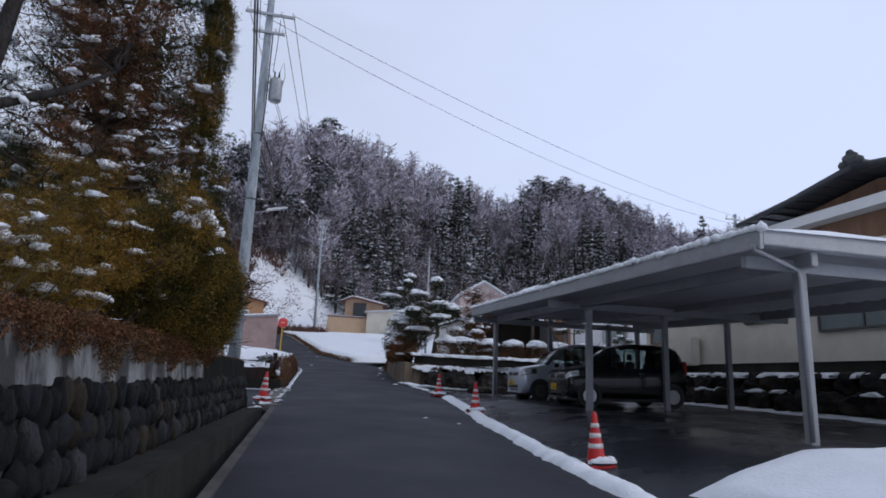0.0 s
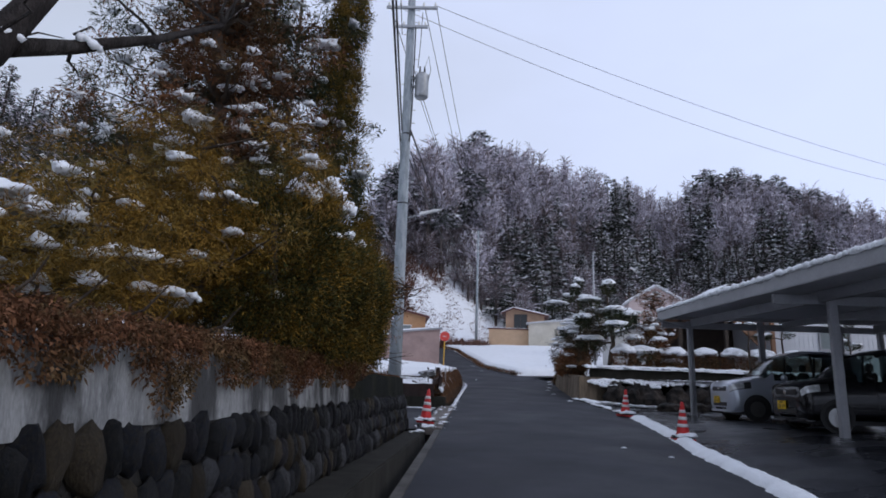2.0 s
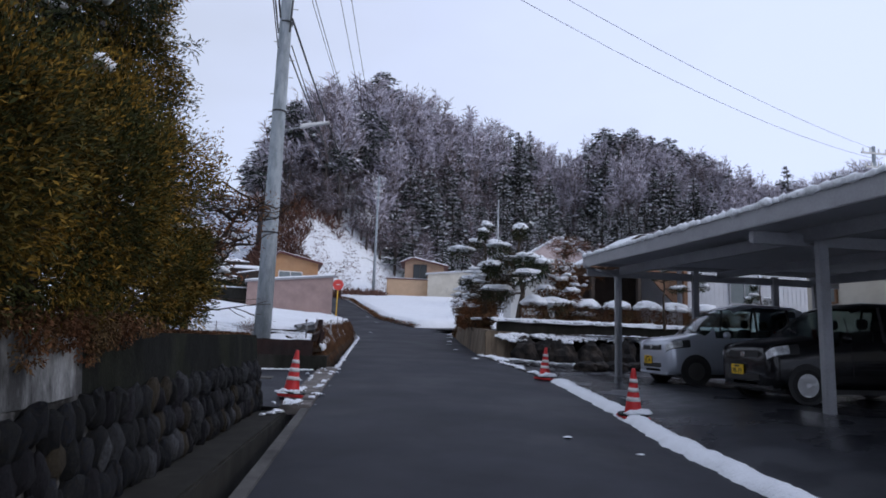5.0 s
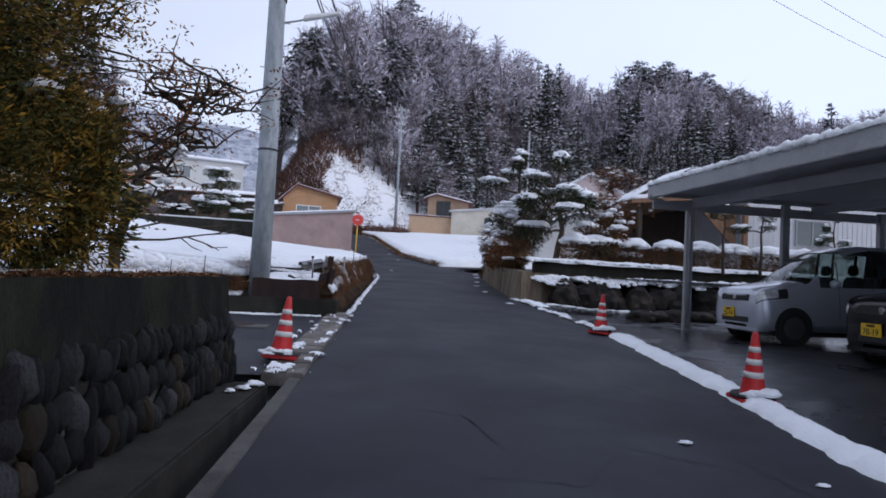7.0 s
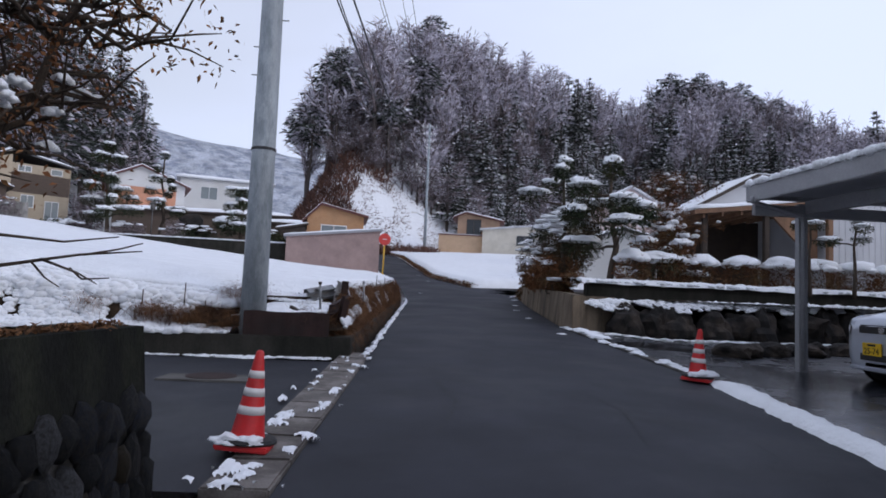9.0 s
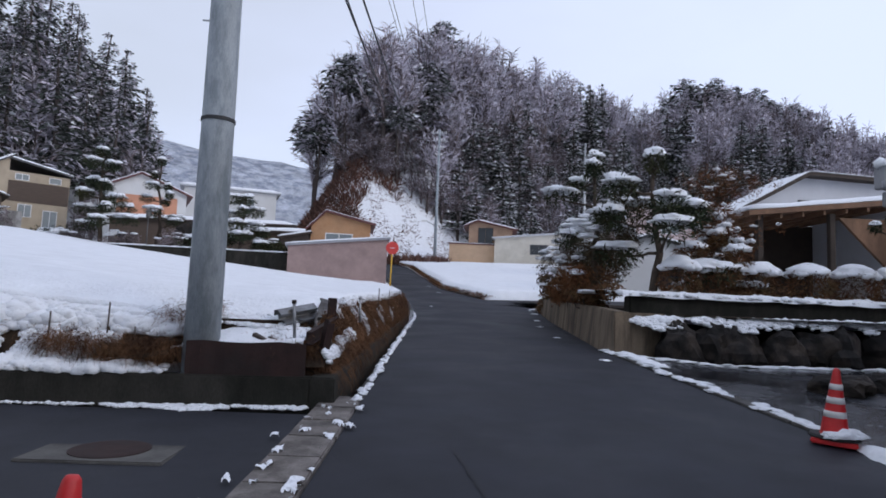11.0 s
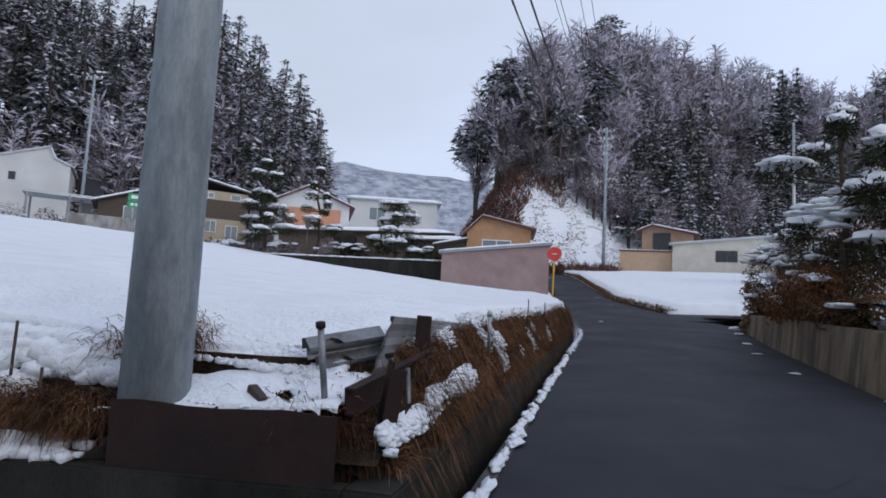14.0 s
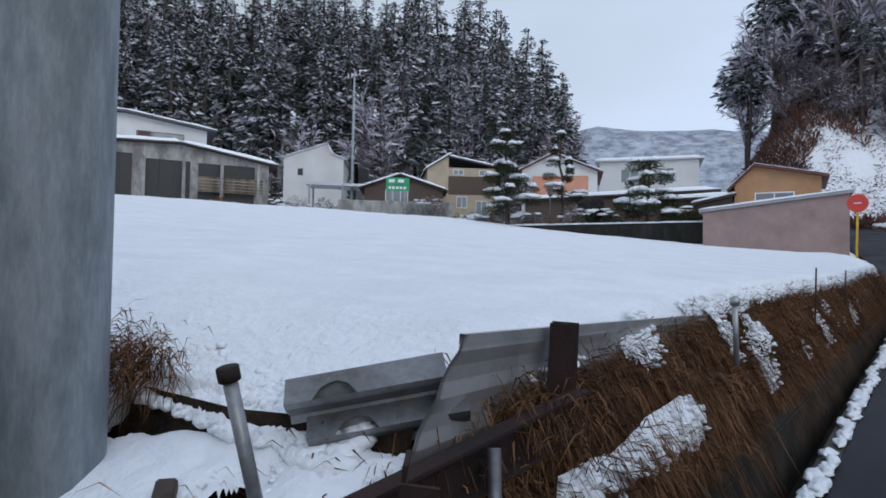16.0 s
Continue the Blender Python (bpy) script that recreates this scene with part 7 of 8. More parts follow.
def build_cloud_pine(name, label, base, height, seed, pads, trunk_r=0.08, spread=0.9, leaf="needles", lean=0.15, low=0.35, group="", leaves=500):
    """A trained garden pine: bent trunk, level limbs, flat needle pads with snow."""
    rng = np.random.default_rng(seed)
    t = thing(name, label, "tree", group=group)
    path = limb_path(rng, base, (base[0] + lean, base[1], base[2] + height), 0.05 * height / 3, 7)
    s = Shape()
    s.tube(path, list(np.linspace(trunk_r, trunk_r * 0.35, len(path))), 8)
    part("trunk", s, "bark", t, smooth=True)
    for i in range(pads):
        k = low + (1 - low) * (i / max(pads - 1, 1)) * (0.8 + 0.2 * rng.random() if i < pads - 1 else 1)
        p = np.array(path[min(int(k * 7), 7)])
        a = i * 2.4 + rng.normal(0, 0.3)
        r = spread * (1.0 - 0.62 * (k - low) / (1 - low)) * (0.75 + 0.4 * rng.random()) if i < pads - 1 else 0.05
        end = p + np.array([math.cos(a) * r, math.sin(a) * r, rng.uniform(-0.12, 0.3) * spread])
        s = Shape()
        s.tube(limb_path(rng, p, end, 0.04, 4), list(np.linspace(trunk_r * 0.45, 0.012, 5)), 5)
        limb = part("limb", s, "bark", t, smooth=True)
        size = (0.26 + 0.34 * rng.random()) * spread * (1.05 - 0.45 * (k - low) / (1 - low))
        c = Cloud()
        leaf_mass(c, rng, (end[0], end[1], end[2] + 0.05), (size, size, 0.16 * spread + 0.05), leaves, 0.12 * max(spread, 0.7), 0.03 * max(spread, 0.7), 0, 0.15, 0.5, 0.9)
        ob = new("needle_pad", c.mesh("needle_pad", [leaf]))
        ob.parent = limb
        s = Shape()
        lump(s, (end[0], end[1], end[2] + 0.14 * spread + 0.06), (size * 0.85, size * 0.7, 0.1 * spread + 0.03), 3, 0.55, 1.7, seed=seed + i, flat=0.04)
        part("snow_pad", s, "snow", limb, "pad of snow", smooth=True)
    return t


def build_shrub(name, label, x, y, z, a, b, h, seed, leaf, count, length=0.09, width=0.045, snow=8):
    rng = np.random.default_rng(seed)
    t = thing(name, label, "shrub")
    for i in range(5):
        s = Shape()
        s.tube(limb_path(rng, (x + rng.normal(0, 0.12), y + rng.normal(0, 0.12), z - h), (x + rng.normal(0, a * 0.5), y + rng.normal(0, b * 0.5), z + h * 0.6), 0.06, 4), [0.03, 0.025, 0.02, 0.012, 0.006], 5)
        part("stem", s, "bark", t)
    c = Cloud()
    for i in range(6):
        o = rng.normal(0, 0.42, 3)
        leaf_mass(c, rng, (x + o[0] * a, y + o[1] * b, z + o[2] * h), (a * 0.62, b * 0.62, h * 0.5), count // 6, length, width, 0, 0.3, 0.15, 0.9)
    ob = new("crown", c.mesh("crown", [leaf]))
    ob.parent = t
    for i in range(snow):
        q = rng.uniform(-0.8, 0.8, 2)
        s = Shape()
        lump(s, (x + q[0] * a, y + q[1] * b, z + h * math.sqrt(max(1 - q @ q * 0.7, 0.05)) * rng.uniform(0.5, 1.0)), (0.2 + 0.12 * rng.random(), 0.18, 0.08), 3, 0.6, 1.7, seed=seed + i, flat=0.03)
        part("snow_clump", s, "snow", t, smooth=True)
    return t


build_rock_terrace()
build_shrub("laurel_shrub", "tall dark evergreen shrub dusted with snow above the wall", 6.2, 32.6, 3.7, 0.9, 2.4, 1.6, 51, "bronze_leaf", 11000, 0.09, 0.032, 40)
build_shrub("laurel_shrub", "dark evergreen shrub with russet leaves above the wall", 6.5, 36.4, 3.5, 0.9, 2.2, 1.35, 52, "bronze_leaf", 8000, 0.1, 0.034, 30)
build_shrub("nandina_shrub", "rust-brown winter shrub spilling over the wall", 5.75, 33.0, 2.8, 0.5, 2.6, 0.9, 53, "rust_leaf", 8000, 0.09, 0.03, 5)
build_shrub("dead_shrub", "brown withered shrub spilling over the wall end", 6.6, 40.0, 2.7, 0.6, 1.2, 0.7, 54, "brown_hedge", 4000, 0.12, 0.05, 2)
build_shrub("dead_shrub", "brown withered creeper on the wall", 5.5, 30.5, 2.3, 0.35, 1.4, 0.4, 55, "brown_hedge", 3000, 0.1, 0.04, 2)
build_cloud_pine("garden_pine", "tall trained pine with broad flat pads of snow", (6.75, 29.1, 2.1), 3.5, 61, 11, 0.12, 1.5, "needles", -0.05, 0.42, "", 300)
build_cloud_pine("garden_pine", "snow-laden pine with spreading flat pads above the shrubs", (5.95, 31.5, 2.1), 4.2, 62, 9, 0.10, 1.25, "needles", -0.1, 0.5, "", 300)
build_cloud_pine("garden_pine", "low spreading pine under thick pads of snow", (8.6, 29.6, 2.3), 1.7, 68, 7, 0.09, 1.2, "brown_hedge", 0.1, 0.3, "", 420)
build_garden_tree("garden_pine", "rust-leaved garden tree with snow on its limbs", (8.6, 30.0, 2.4), 3.6, 24, "rust_leaf", 63, 9000, 0.08, 0.02, 0.95, 14, 0.09, (0.4, 0.1), 0.25, False, 0.17, 0.22, 0.4)
build_garden_tree("bare_shrub", "bare twiggy shrub dusted with snow above the wall", (6.0, 35.2, 2.2), 2.4, 20, "twigs", 67, 4000, 0.1, 0.008, 0.9, 16, 0.05, (0.1, 0.3), 0.2, False, 0.2, 0.3)
build_cloud_pine("topiary_pine", "small lollipop-pruned pine with snowy pads", (12.1, 27.9, 2.3), 2.2, 64, 4, 0.06, 0.55, "needles", 0.0, 0.8, "pruned pines by the grey wall", 350)
build_cloud_pine("topiary_pine", "small lollipop-pruned pine with snowy pads", (13.5, 28.0, 2.3), 2.2, 65, 4, 0.06, 0.55, "needles", 0.05, 0.75, "pruned pines by the grey wall", 350)
build_cloud_pine("topiary_pine", "small pruned pine with snowy pads", (16.3, 28.2, 2.3), 2.0, 66, 6, 0.05, 0.55, "needles", 0.05, 0.5, "pruned pines by the grey wall", 350)

# stone bank under the cream house
rs = random.Random(9)
k = 0
for row in range(2):
    y = 8.0 + 0.3 * row
    while y < 24.0:
        a = 0.38 + 0.2 * rs.random()
        build_stone("boulder", "dark garden boulder with snow in the gaps below the house", "boulder", 14.25 + 0.38 * row + rs.uniform(-0.06, 0.06), y, 1.12 + 0.52 * row, 0.38, a, 0.36, k * 0.7 + 200, "boulders below the cream house", rough=0.45)
        if rs.random() < 0.55 or row:
            snow_on("snow_heap", [(14.15 + 0.4 * row, y + 0.2, 1.42 + 0.5 * row, 0.25, 0.3, 0.09)], "small heap of snow among the boulders", "snow heap", "snow among the boulders")
        k += 1
        y += a * 1.7
s = Shape()
s.grid([[(x, y, z + 0.04 * noise.noise(Vector((x * 2, y * 1.5, 0)))) for x, z in ((14.35, 1.86), (14.5, 1.98), (14.8, 2.02), (15.1, 2.05))] for y in np.arange(7.5, 24.2, 0.3)])
solo("bank_snow", s, "snow", "line of snow along the top of the boulder bank", "snow", kind="structure", smooth=True)
s = Shape()
s.grid([[(x, y, lot_z(x, y) + z + 0.02 * noise.noise(Vector((x * 2, y * 1.5, 0)))) for x, z in ((13.5, 0.01), (13.65, 0.05), (13.95, 0.09), (14.3, 0.1))] for y in np.arange(7.5, 24.2, 0.3)])
solo("bank_foot_snow", s, "snow", "line of snow at the foot of the boulder bank", "snow", kind="structure", smooth=True)


# ---- edge of the field: scrap metal, posts, dry grass ----
def bar(name, path, r, mat, parent=None, n=8):
    s = Shape()
    s.tube(path, r, n)
    return part(name, s, mat, parent, smooth=True)


def build_edge_clutter():
    # rusty sheet that holds the bank beside the pole
    s = Shape()
    rows = []
    for i in range(26):
        x = -1.74 + i * 0.05
        y = 20.60 + 0.0886 * (x + 0.42)
        w = 0.006 * math.sin(i * 1.3)
        rows.append([(x, y + w, 1.19), (x, y + w, 1.565 - 0.02 * abs(math.sin(x * 4))), (x, y + w + 0.012, 1.565 - 0.02 * abs(math.sin(x * 4))), (x, y + w + 0.012, 1.19)])
    s.grid(rows, closed=True)
    solo("rust_sheet", s, "rust", "rusty steel sheet holding back the bank", "steel sheet")
    # rusty channel running back from the corner
    t = thing("steel_channel", "rusty steel channel lying on the bank", "steel beam")
    a, b = Vector((-0.52, 20.78, 1.60)), Vector((-0.36, 22.0, 1.76))
    d = (b - a).normalized()
    m = Matrix.Translation(a) @ d.to_track_quat("Y", "Z").to_matrix().to_4x4()
    ln = (b - a).length
    for name, lo, hi in (("web", (-0.006, 0, -0.075), (0.006, ln, 0.075)), ("flange", (0.006, 0, 0.063), (0.06, ln, 0.075)), ("flange", (0.006, 0, -0.075), (0.06, ln, -0.063))):
        s = Shape()
        s.box(lo, hi, m=m)
        part(name, s, "rust", t)
    t = thing("steel_post", "short rusty steel angle post", "post")
    s = Shape()
    s.box((-0.045, -0.006, 0), (0.045, 0.006, 0.62))
    s.box((-0.045, 0.006, 0), (-0.033, 0.09, 0.66))
    part("angle", s, "rust", t, at=pose(-0.38, 21.0, 1.16, 8, 6, 35))
    t = thing("steel_post", "thick rusty steel post standing at the field edge", "post")
    s = Shape()
    s.box((-0.05, -0.045, 0), (0.05, -0.035, 0.72))
    s.box((-0.05, 0.035, 0), (0.05, 0.045, 0.72))
    s.box((-0.005, -0.035, 0), (0.005, 0.035, 0.72))
    part("h_section", s, "rust", t, at=pose(-0.43, 21.98, 1.35, 0, 2, 20))
    t = thing("pipe_post", "leaning galvanised pipe with a rusty cap", "post")
    bar("pipe", [(-0.665, 20.88, 1.45), (-0.675, 20.735, 2.0)], 0.019, "old_steel", t)
    bar("cap", [(-0.6748, 20.738, 1.99), (-0.6755, 20.73, 2.022)], 0.027, "rust", t, 10)
    t = thing("pipe_post", "short grey pipe stuck in the bank", "post")
    bar("pipe", [(-0.30, 21.35, 1.3), (-0.36, 21.42, 1.74)], 0.02, "old_steel", t)
    t = thing("pipe_post", "short bent pipe stuck in the bank", "post")
    bar("pipe", [(-0.3, 21.05, 1.25), (-0.36, 21.1, 1.5), (-0.38, 21.18, 1.54)], 0.022, "old_steel", t)
    t = thing("pipe_post", "thin steel stub standing in the snow", "post")
    bar("pipe", [(-0.2, 24.0, 1.7), (-0.21, 24.0, 2.13)], 0.018, "galvanised", t)
    bar("cap", [(-0.21, 24.0, 2.07), (-0.21, 24.0, 2.12)], 0.03, "galvanised", t)
    for x, y, z, h in ((-2.7, 20.75, 1.5, 0.42), (-2.35, 20.62, 1.35, 0.32), (-3.3, 20.7, 1.5, 0.3), (-0.1, 27.5, 1.9, 0.45), (0.05, 29.6, 1.95, 0.4)):
        t = thing("stake", "thin weathered stake in the snow bank", "stake", group="stakes in the snow bank")
        bar("shaft", [(x, y, z - 0.2), (x + 0.01, y, z + h)], 0.009, "dark_timber", t)
    # two bent steel profiles with round cut-outs
    t = thing("steel_profile", "pair of bent galvanised steel profiles with cut-outs", "scrap metal")
    a, b = Vector((-0.92, 21.14, 1.76)), Vector((-0.55, 21.46, 1.85))
    d = (b - a).normalized()
    m = Matrix.Translation(a) @ d.to_track_quat("Y", "Z").to_matrix().to_4x4()
    ln = (b - a).length
    for k, dz in ((0, 0.055), (1, -0.06)):
        prof = [(-0.09, 0.02), (-0.075, 0.085), (0.0, 0.095), (0.085, 0.035), (0.07, 0.015), (0.0, -0.02), (0.0, 0.09), (0.012, -0.04)]
        n = 18
        for name, a0, b0 in (("back", 0, 1), ("top", 1, 2), ("flange", 2, 3), ("lip", 3, 4), ("bottom", 4, 5), ("web", 6, 7)):
            s = Shape()
            rows = []
            for i in range(n + 1):
                (xa, za), (xb, zb) = prof[a0], prof[b0]
                yy = ln * i / n + (0.05 * k)
                notch = max(0.0, 1 - ((i - 5.5) / 2.2) ** 2) ** 0.5 if name == "flange" else 0.0
                if name == "flange":
                    xb, zb = xb + (xa - xb) * notch * 0.6, zb + (za - zb) * notch * 0.6
                rows.append([m @ Vector((xa, yy, za + dz)), m @ Vector((xb, yy, zb + dz)), m @ Vector((xb - 0.003, yy, zb + dz - 0.003)), m @ Vector((xa - 0.003, yy, za + dz - 0.003))])
            s.grid(rows, closed=True)
            part(name, s, "old_steel", t)
    bar("prop", [(-0.56, 21.5, 1.5), (-0.57, 21.5, 1.9)], 0.025, "old_steel", t)
    # ribbed aluminium panel along the field edge
    t = thing("ribbed_panel", "weathered ribbed aluminium panel holding the snow back", "panel")
    s = Shape()
    rows = []
    for i in range(25):
        k = i / 24
        y = 21.42 + 3.4 * k
        x = -0.47 - 0.02 * math.sin(k * 3) - 0.02 * k
        top = 2.06 - 0.10 * k
        h = 0.36 - 0.08 * k
        prof = []
        for q in range(9):
            f = q / 8
            prof.append((x + (0.012 if q % 3 == 1 else 0.0) - 0.05 * f, y - 0.22 * f * (1 - k), top - h * f))
        rows.append(prof + [(p[0] - 0.012, p[1], p[2]) for p in reversed(prof)])
    s.grid(rows, closed=True)
    part("sheet", s, "aluminium", t)
    s = Shape()
    s.grid([[(p[0] + 0.006, p[1], p[2] + 0.004), (p[0] - 0.022, p[1], p[2] + 0.004), (p[0] - 0.022, p[1], p[2] - 0.03), (p[0] + 0.006, p[1], p[2] - 0.03)] for p in [r[0] for r in rows]], closed=True)
    part("rim", s, "aluminium", t)


def build_planks():
    for (x0, y0, z0), (x1, y1, z1), w in (((-1.6, 21.4, 1.56), (-0.66, 21.0, 1.55), 0.09), ((-2.75, 20.5, 1.26), (-1.95, 20.55, 1.42), 0.07), ((-0.98, 20.74, 1.56), (-1.12, 20.85, 1.62), 0.06)):
        a, b = Vector((x0, y0, z0)), Vector((x1, y1, z1))
        s = Shape()
        s.box((-w / 2, 0, -0.025), (w / 2, (b - a).length, 0.025), m=Matrix.Translation(a) @ (b - a).normalized().to_track_quat("Y", "Z").to_matrix().to_4x4())
        solo("plank", s, "dark_timber", "rotting dark board lying on the snowy ledge", "board", group="boards on the ledge", bevel=0.006)


def build_dry_grass():
    rng = np.random.default_rng(21)
    c = Cloud()
    n = 42000
    y = 20.9 + 17 * rng.random(n) ** 1.5
    k = rng.random(n)
    x0 = np.array([road_l(v) - 0.40 for v in y])
    x1 = np.array([field_edge(v) - 0.02 if v > 21.4 else -0.75 for v in y])
    zz0 = np.array([lane_wall_top(v) for v in y])
    zz1 = np.array([field_z(-0.5, v) - 0.1 if v > 21.4 else 1.5 for v in y])
    patch = np.array([noise.noise(Vector((float(a) * 1.5, float(b) * 3, 0))) for a, b in zip(y, k)])
    keep = patch > -0.22
    p = np.stack([x0 + (x1 - x0) * k, y, zz0 + (zz1 - zz0) * k ** 0.7 + 0.02], axis=1)[keep]
    m = len(p)
    d = np.stack([rng.normal(0.55, 0.3, m), rng.normal(-0.1, 0.4, m), rng.normal(-0.35, 0.45, m)], axis=1)
    v, f = slivers(rng, p, d, rng.uniform(0.1, 0.38, m), rng.uniform(0.0025, 0.006, m), 0.75)
    c.add(v, f, np.zeros(len(f)))
    # tufts left of the pole and beside it
    for tx, ty, tz, r, q in ((-2.6, 20.55, 1.46, 0.4, 1300), (-2.55, 20.62, 1.4, 0.3, 1500), (-2.15, 20.6, 1.45, 0.25, 2000), (-3.1, 20.6, 1.5, 0.3, 1400), (-2.05, 20.95, 1.8, 0.2, 350), (-0.8, 20.85, 1.5, 0.3, 300), (-0.75, 21.2, 1.6, 0.25, 400), (-4.0, 20.6, 1.6, 0.25, 250), (-0.5, 21.75, 1.75, 0.2, 700), (-1.75, 21.08, 1.9, 0.16, 900), (-0.55, 21.9, 1.7, 0.25, 900)):
        p = np.stack([rng.normal(tx, r * 0.6, q), rng.normal(ty, 0.07, q), rng.normal(tz, 0.06, q)], axis=1)
        d = np.stack([rng.normal(0.1, 0.6, q), rng.normal(-0.5, 0.4, q), rng.normal(0.1, 0.6, q)], axis=1)
        v, f = slivers(rng, p, d, rng.uniform(0.06, 0.2, q), rng.uniform(0.003, 0.007, q), 0.5)
        c.add(v, f, np.zeros(len(f)))
    # on the bank of the snowy island and by the sign
    q = 5000
    y = rng.uniform(47.3, 84, q)
    p = np.stack([[road_r(v) + 0.15 + 0.35 * abs(rng.normal()) for v in y], y, [road_z(v) + 0.1 for v in y]], axis=1)
    d = np.stack([rng.normal(-0.4, 0.5, q), rng.normal(-0.3, 0.5, q), rng.normal(0.5, 0.4, q)], axis=1)
    v, f = slivers(rng, p, d, rng.uniform(0.2, 0.55, q), rng.uniform(0.02, 0.05, q), 0.5)
    c.add(v, f, np.zeros(len(f)))
    # garden edge above the stone wall's end
    q = 1600
    y = rng.uniform(10.8, 14.9, q)
    p = np.stack([[wall_x(v, 1.6) - 0.05 - 0.18 * rng.random() for v in y], y, np.full(q, WALL_TOP + 0.0)], axis=1)
    d = np.stack([rng.normal(0.1, 0.6, q), rng.normal(0, 0.6, q), rng.normal(0.6, 0.4, q)], axis=1)
    v, f = slivers(rng, p, d, rng.uniform(0.03, 0.09, q), rng.uniform(0.008, 0.02, q), 0.4)
    c.add(v, f, np.zeros(len(f)))
    tagged(new("dry_grass", c.mesh("dry_grass", ["dry_grass"])), "matted straw-brown winter grass hanging over the bank", "grass", kind="stuff")


def scatter_snow(name, label, pts, kind="structure"):
    s = Shape()
    for i, (x, y, z, a, b, c) in enumerate(pts):
        lump(s, (x, y, z), (a, b, c), 3 if a * b < 0.05 else 2, 0.62, 1.6, seed=i * 0.77 + y, flat=c * 0.2)
    return solo(name, s, "snow", label, "snow", kind=kind, smooth=True)


def build_snow_lines():
    rng = random.Random(12)
    # along the yard
    s = Shape()
    rows = []
    for i in range(470):
        y = 5.6 + i * 0.03
        x = road_r(y) + 0.10
        w = 0.19 + 0.05 * noise.noise(Vector((y * 1.7, 0, 0))) + 0.045 * noise.noise(Vector((y * 4.5, 3, 0))) + 0.025 * noise.noise(Vector((y * 11.0, 3, 0)))
        h = 0.095 + 0.035 * noise.noise(Vector((y * 2.1, 7, 0))) + 0.035 * noise.noise(Vector((y * 5.0, 9, 0))) + 0.015 * noise.noise(Vector((y * 13.0, 9, 0)))
        z = road_z(y) + 0.005
        e = min(1, i / 12, (469 - i) / 18)
        rows.append([(x + w * q * e, y, z + h * e * max(0, 1 - abs(q) ** 2.4) + (lot_z(x + w * q, y) - road_z(y)) * (0.5 + q * 0.5)) for q in (-1, -0.85, -0.5, 0, 0.5, 0.85, 1)])
    s.grid(rows)
    solo("snow_ridge", s, "snow", "ridge of old snow between lane and parking yard", "snow", kind="structure", smooth=True)
    pts = []
    y = 20.0
    while y < 27.0:
        if rng.random() < 0.75:
            pts.append((road_r(y) + rng.uniform(0.0, 0.2), y, road_z(y) + 0.02, rng.uniform(0.05, 0.13), rng.uniform(0.12, 0.3), 0.035))
        y += 0.22
    y = 24.6
    while y < 26.4:
        pts.append((road_r(y) + 0.25, y, road_z(y) + 0.03, 0.2, 0.25, 0.05))
        y += 0.25
    for k in range(22):
        x = 5.3 + 0.45 * k
        pts.append((x, 26.0 + 0.1 * (x - 5.2), lot_z(x, 26) + 0.02, 0.26, 0.1, 0.04))
    scatter_snow("snow_patches_yard", "thin patches of snow along the yard kerb", pts)
    # beside the gutter of the field
    pts = []
    y = 20.9
    while y < 37.5:
        if rng.random() < 0.9:
            pts.append((road_l(y) - 0.05 + rng.uniform(-0.03, 0.03), y, road_z(y) + 0.02, rng.uniform(0.035, 0.065), rng.uniform(0.1, 0.2), 0.035))
        y += 0.17
    scatter_snow("snow_line_gutter", "broken line of snow along the gutter kerb", pts)
    # on the culvert slabs, the driveway and the ledges
    def slabs(u, v):
        y = 15.0 + 5.55 * u
        return (road_l(y) + 0.12 - 0.68 * v, y, road_z(y) + 0.032)

    def on_slabs(u, v, p):
        return ragged(p[0], p[1], 4.2, 1.0) - 0.52 + 0.25 * (abs(v - 0.28) < 0.1) + 0.3 * (abs(v - 0.72) < 0.1) + (0.35 if u < 0.12 and v > 0.35 else 0)
    snow_cover("snow_patches_slabs", "thin ragged patches of snow on the culvert slabs", 240, 34, slabs, on_slabs, 0.022, 0.2)

    def foot(u, v):
        x = -6.5 + 6.05 * u
        return (x, 20.55 + 0.0886 * (x + 0.42) - 0.55 * v, road_z(20.2) + 0.012)

    def on_foot(u, v, p):
        return 0.4 + 0.6 * ragged(p[0], p[1], 2.2, 2.0) - v * (2.6 - 1.9 * max(0, 1 - abs(u - 0.8) / 0.25))
    heap_snow("snow_strip_driveway", "strip of snow at the foot of the low driveway wall", 3600, foot, on_foot, 0.022, 0.06, 17, (0, 0, -0.012), 0.5, 1)
    scatter_snow("snow_on_ledge", "small lumps of snow on the wall footing", [(-0.62, 14.35, LEDGE_TOP + 0.02, 0.06, 0.07, 0.025), (-0.7, 14.2, LEDGE_TOP + 0.02, 0.04, 0.05, 0.02), (-0.55, 14.55, LEDGE_TOP + 0.02, 0.08, 0.07, 0.03)])
    for cx, cy, _ in CONES:
        z = road_z(cy) + 0.085
        scatter_snow("snow_on_cone", "snow lying on the base of a traffic cone", [(cx - 0.09, cy - 0.13, z + 0.015, 0.12, 0.07, 0.05), (cx + 0.06, cy - 0.14, z + 0.015, 0.09, 0.06, 0.045)] if cx < 0 else [(cx + 0.02, cy - 0.14, z + 0.02, 0.17, 0.08, 0.06), (cx + 0.14, cy - 0.04, z + 0.02, 0.1, 0.12, 0.06), (cx - 0.1, cy - 0.1, z, 0.08, 0.08, 0.04)], kind="")
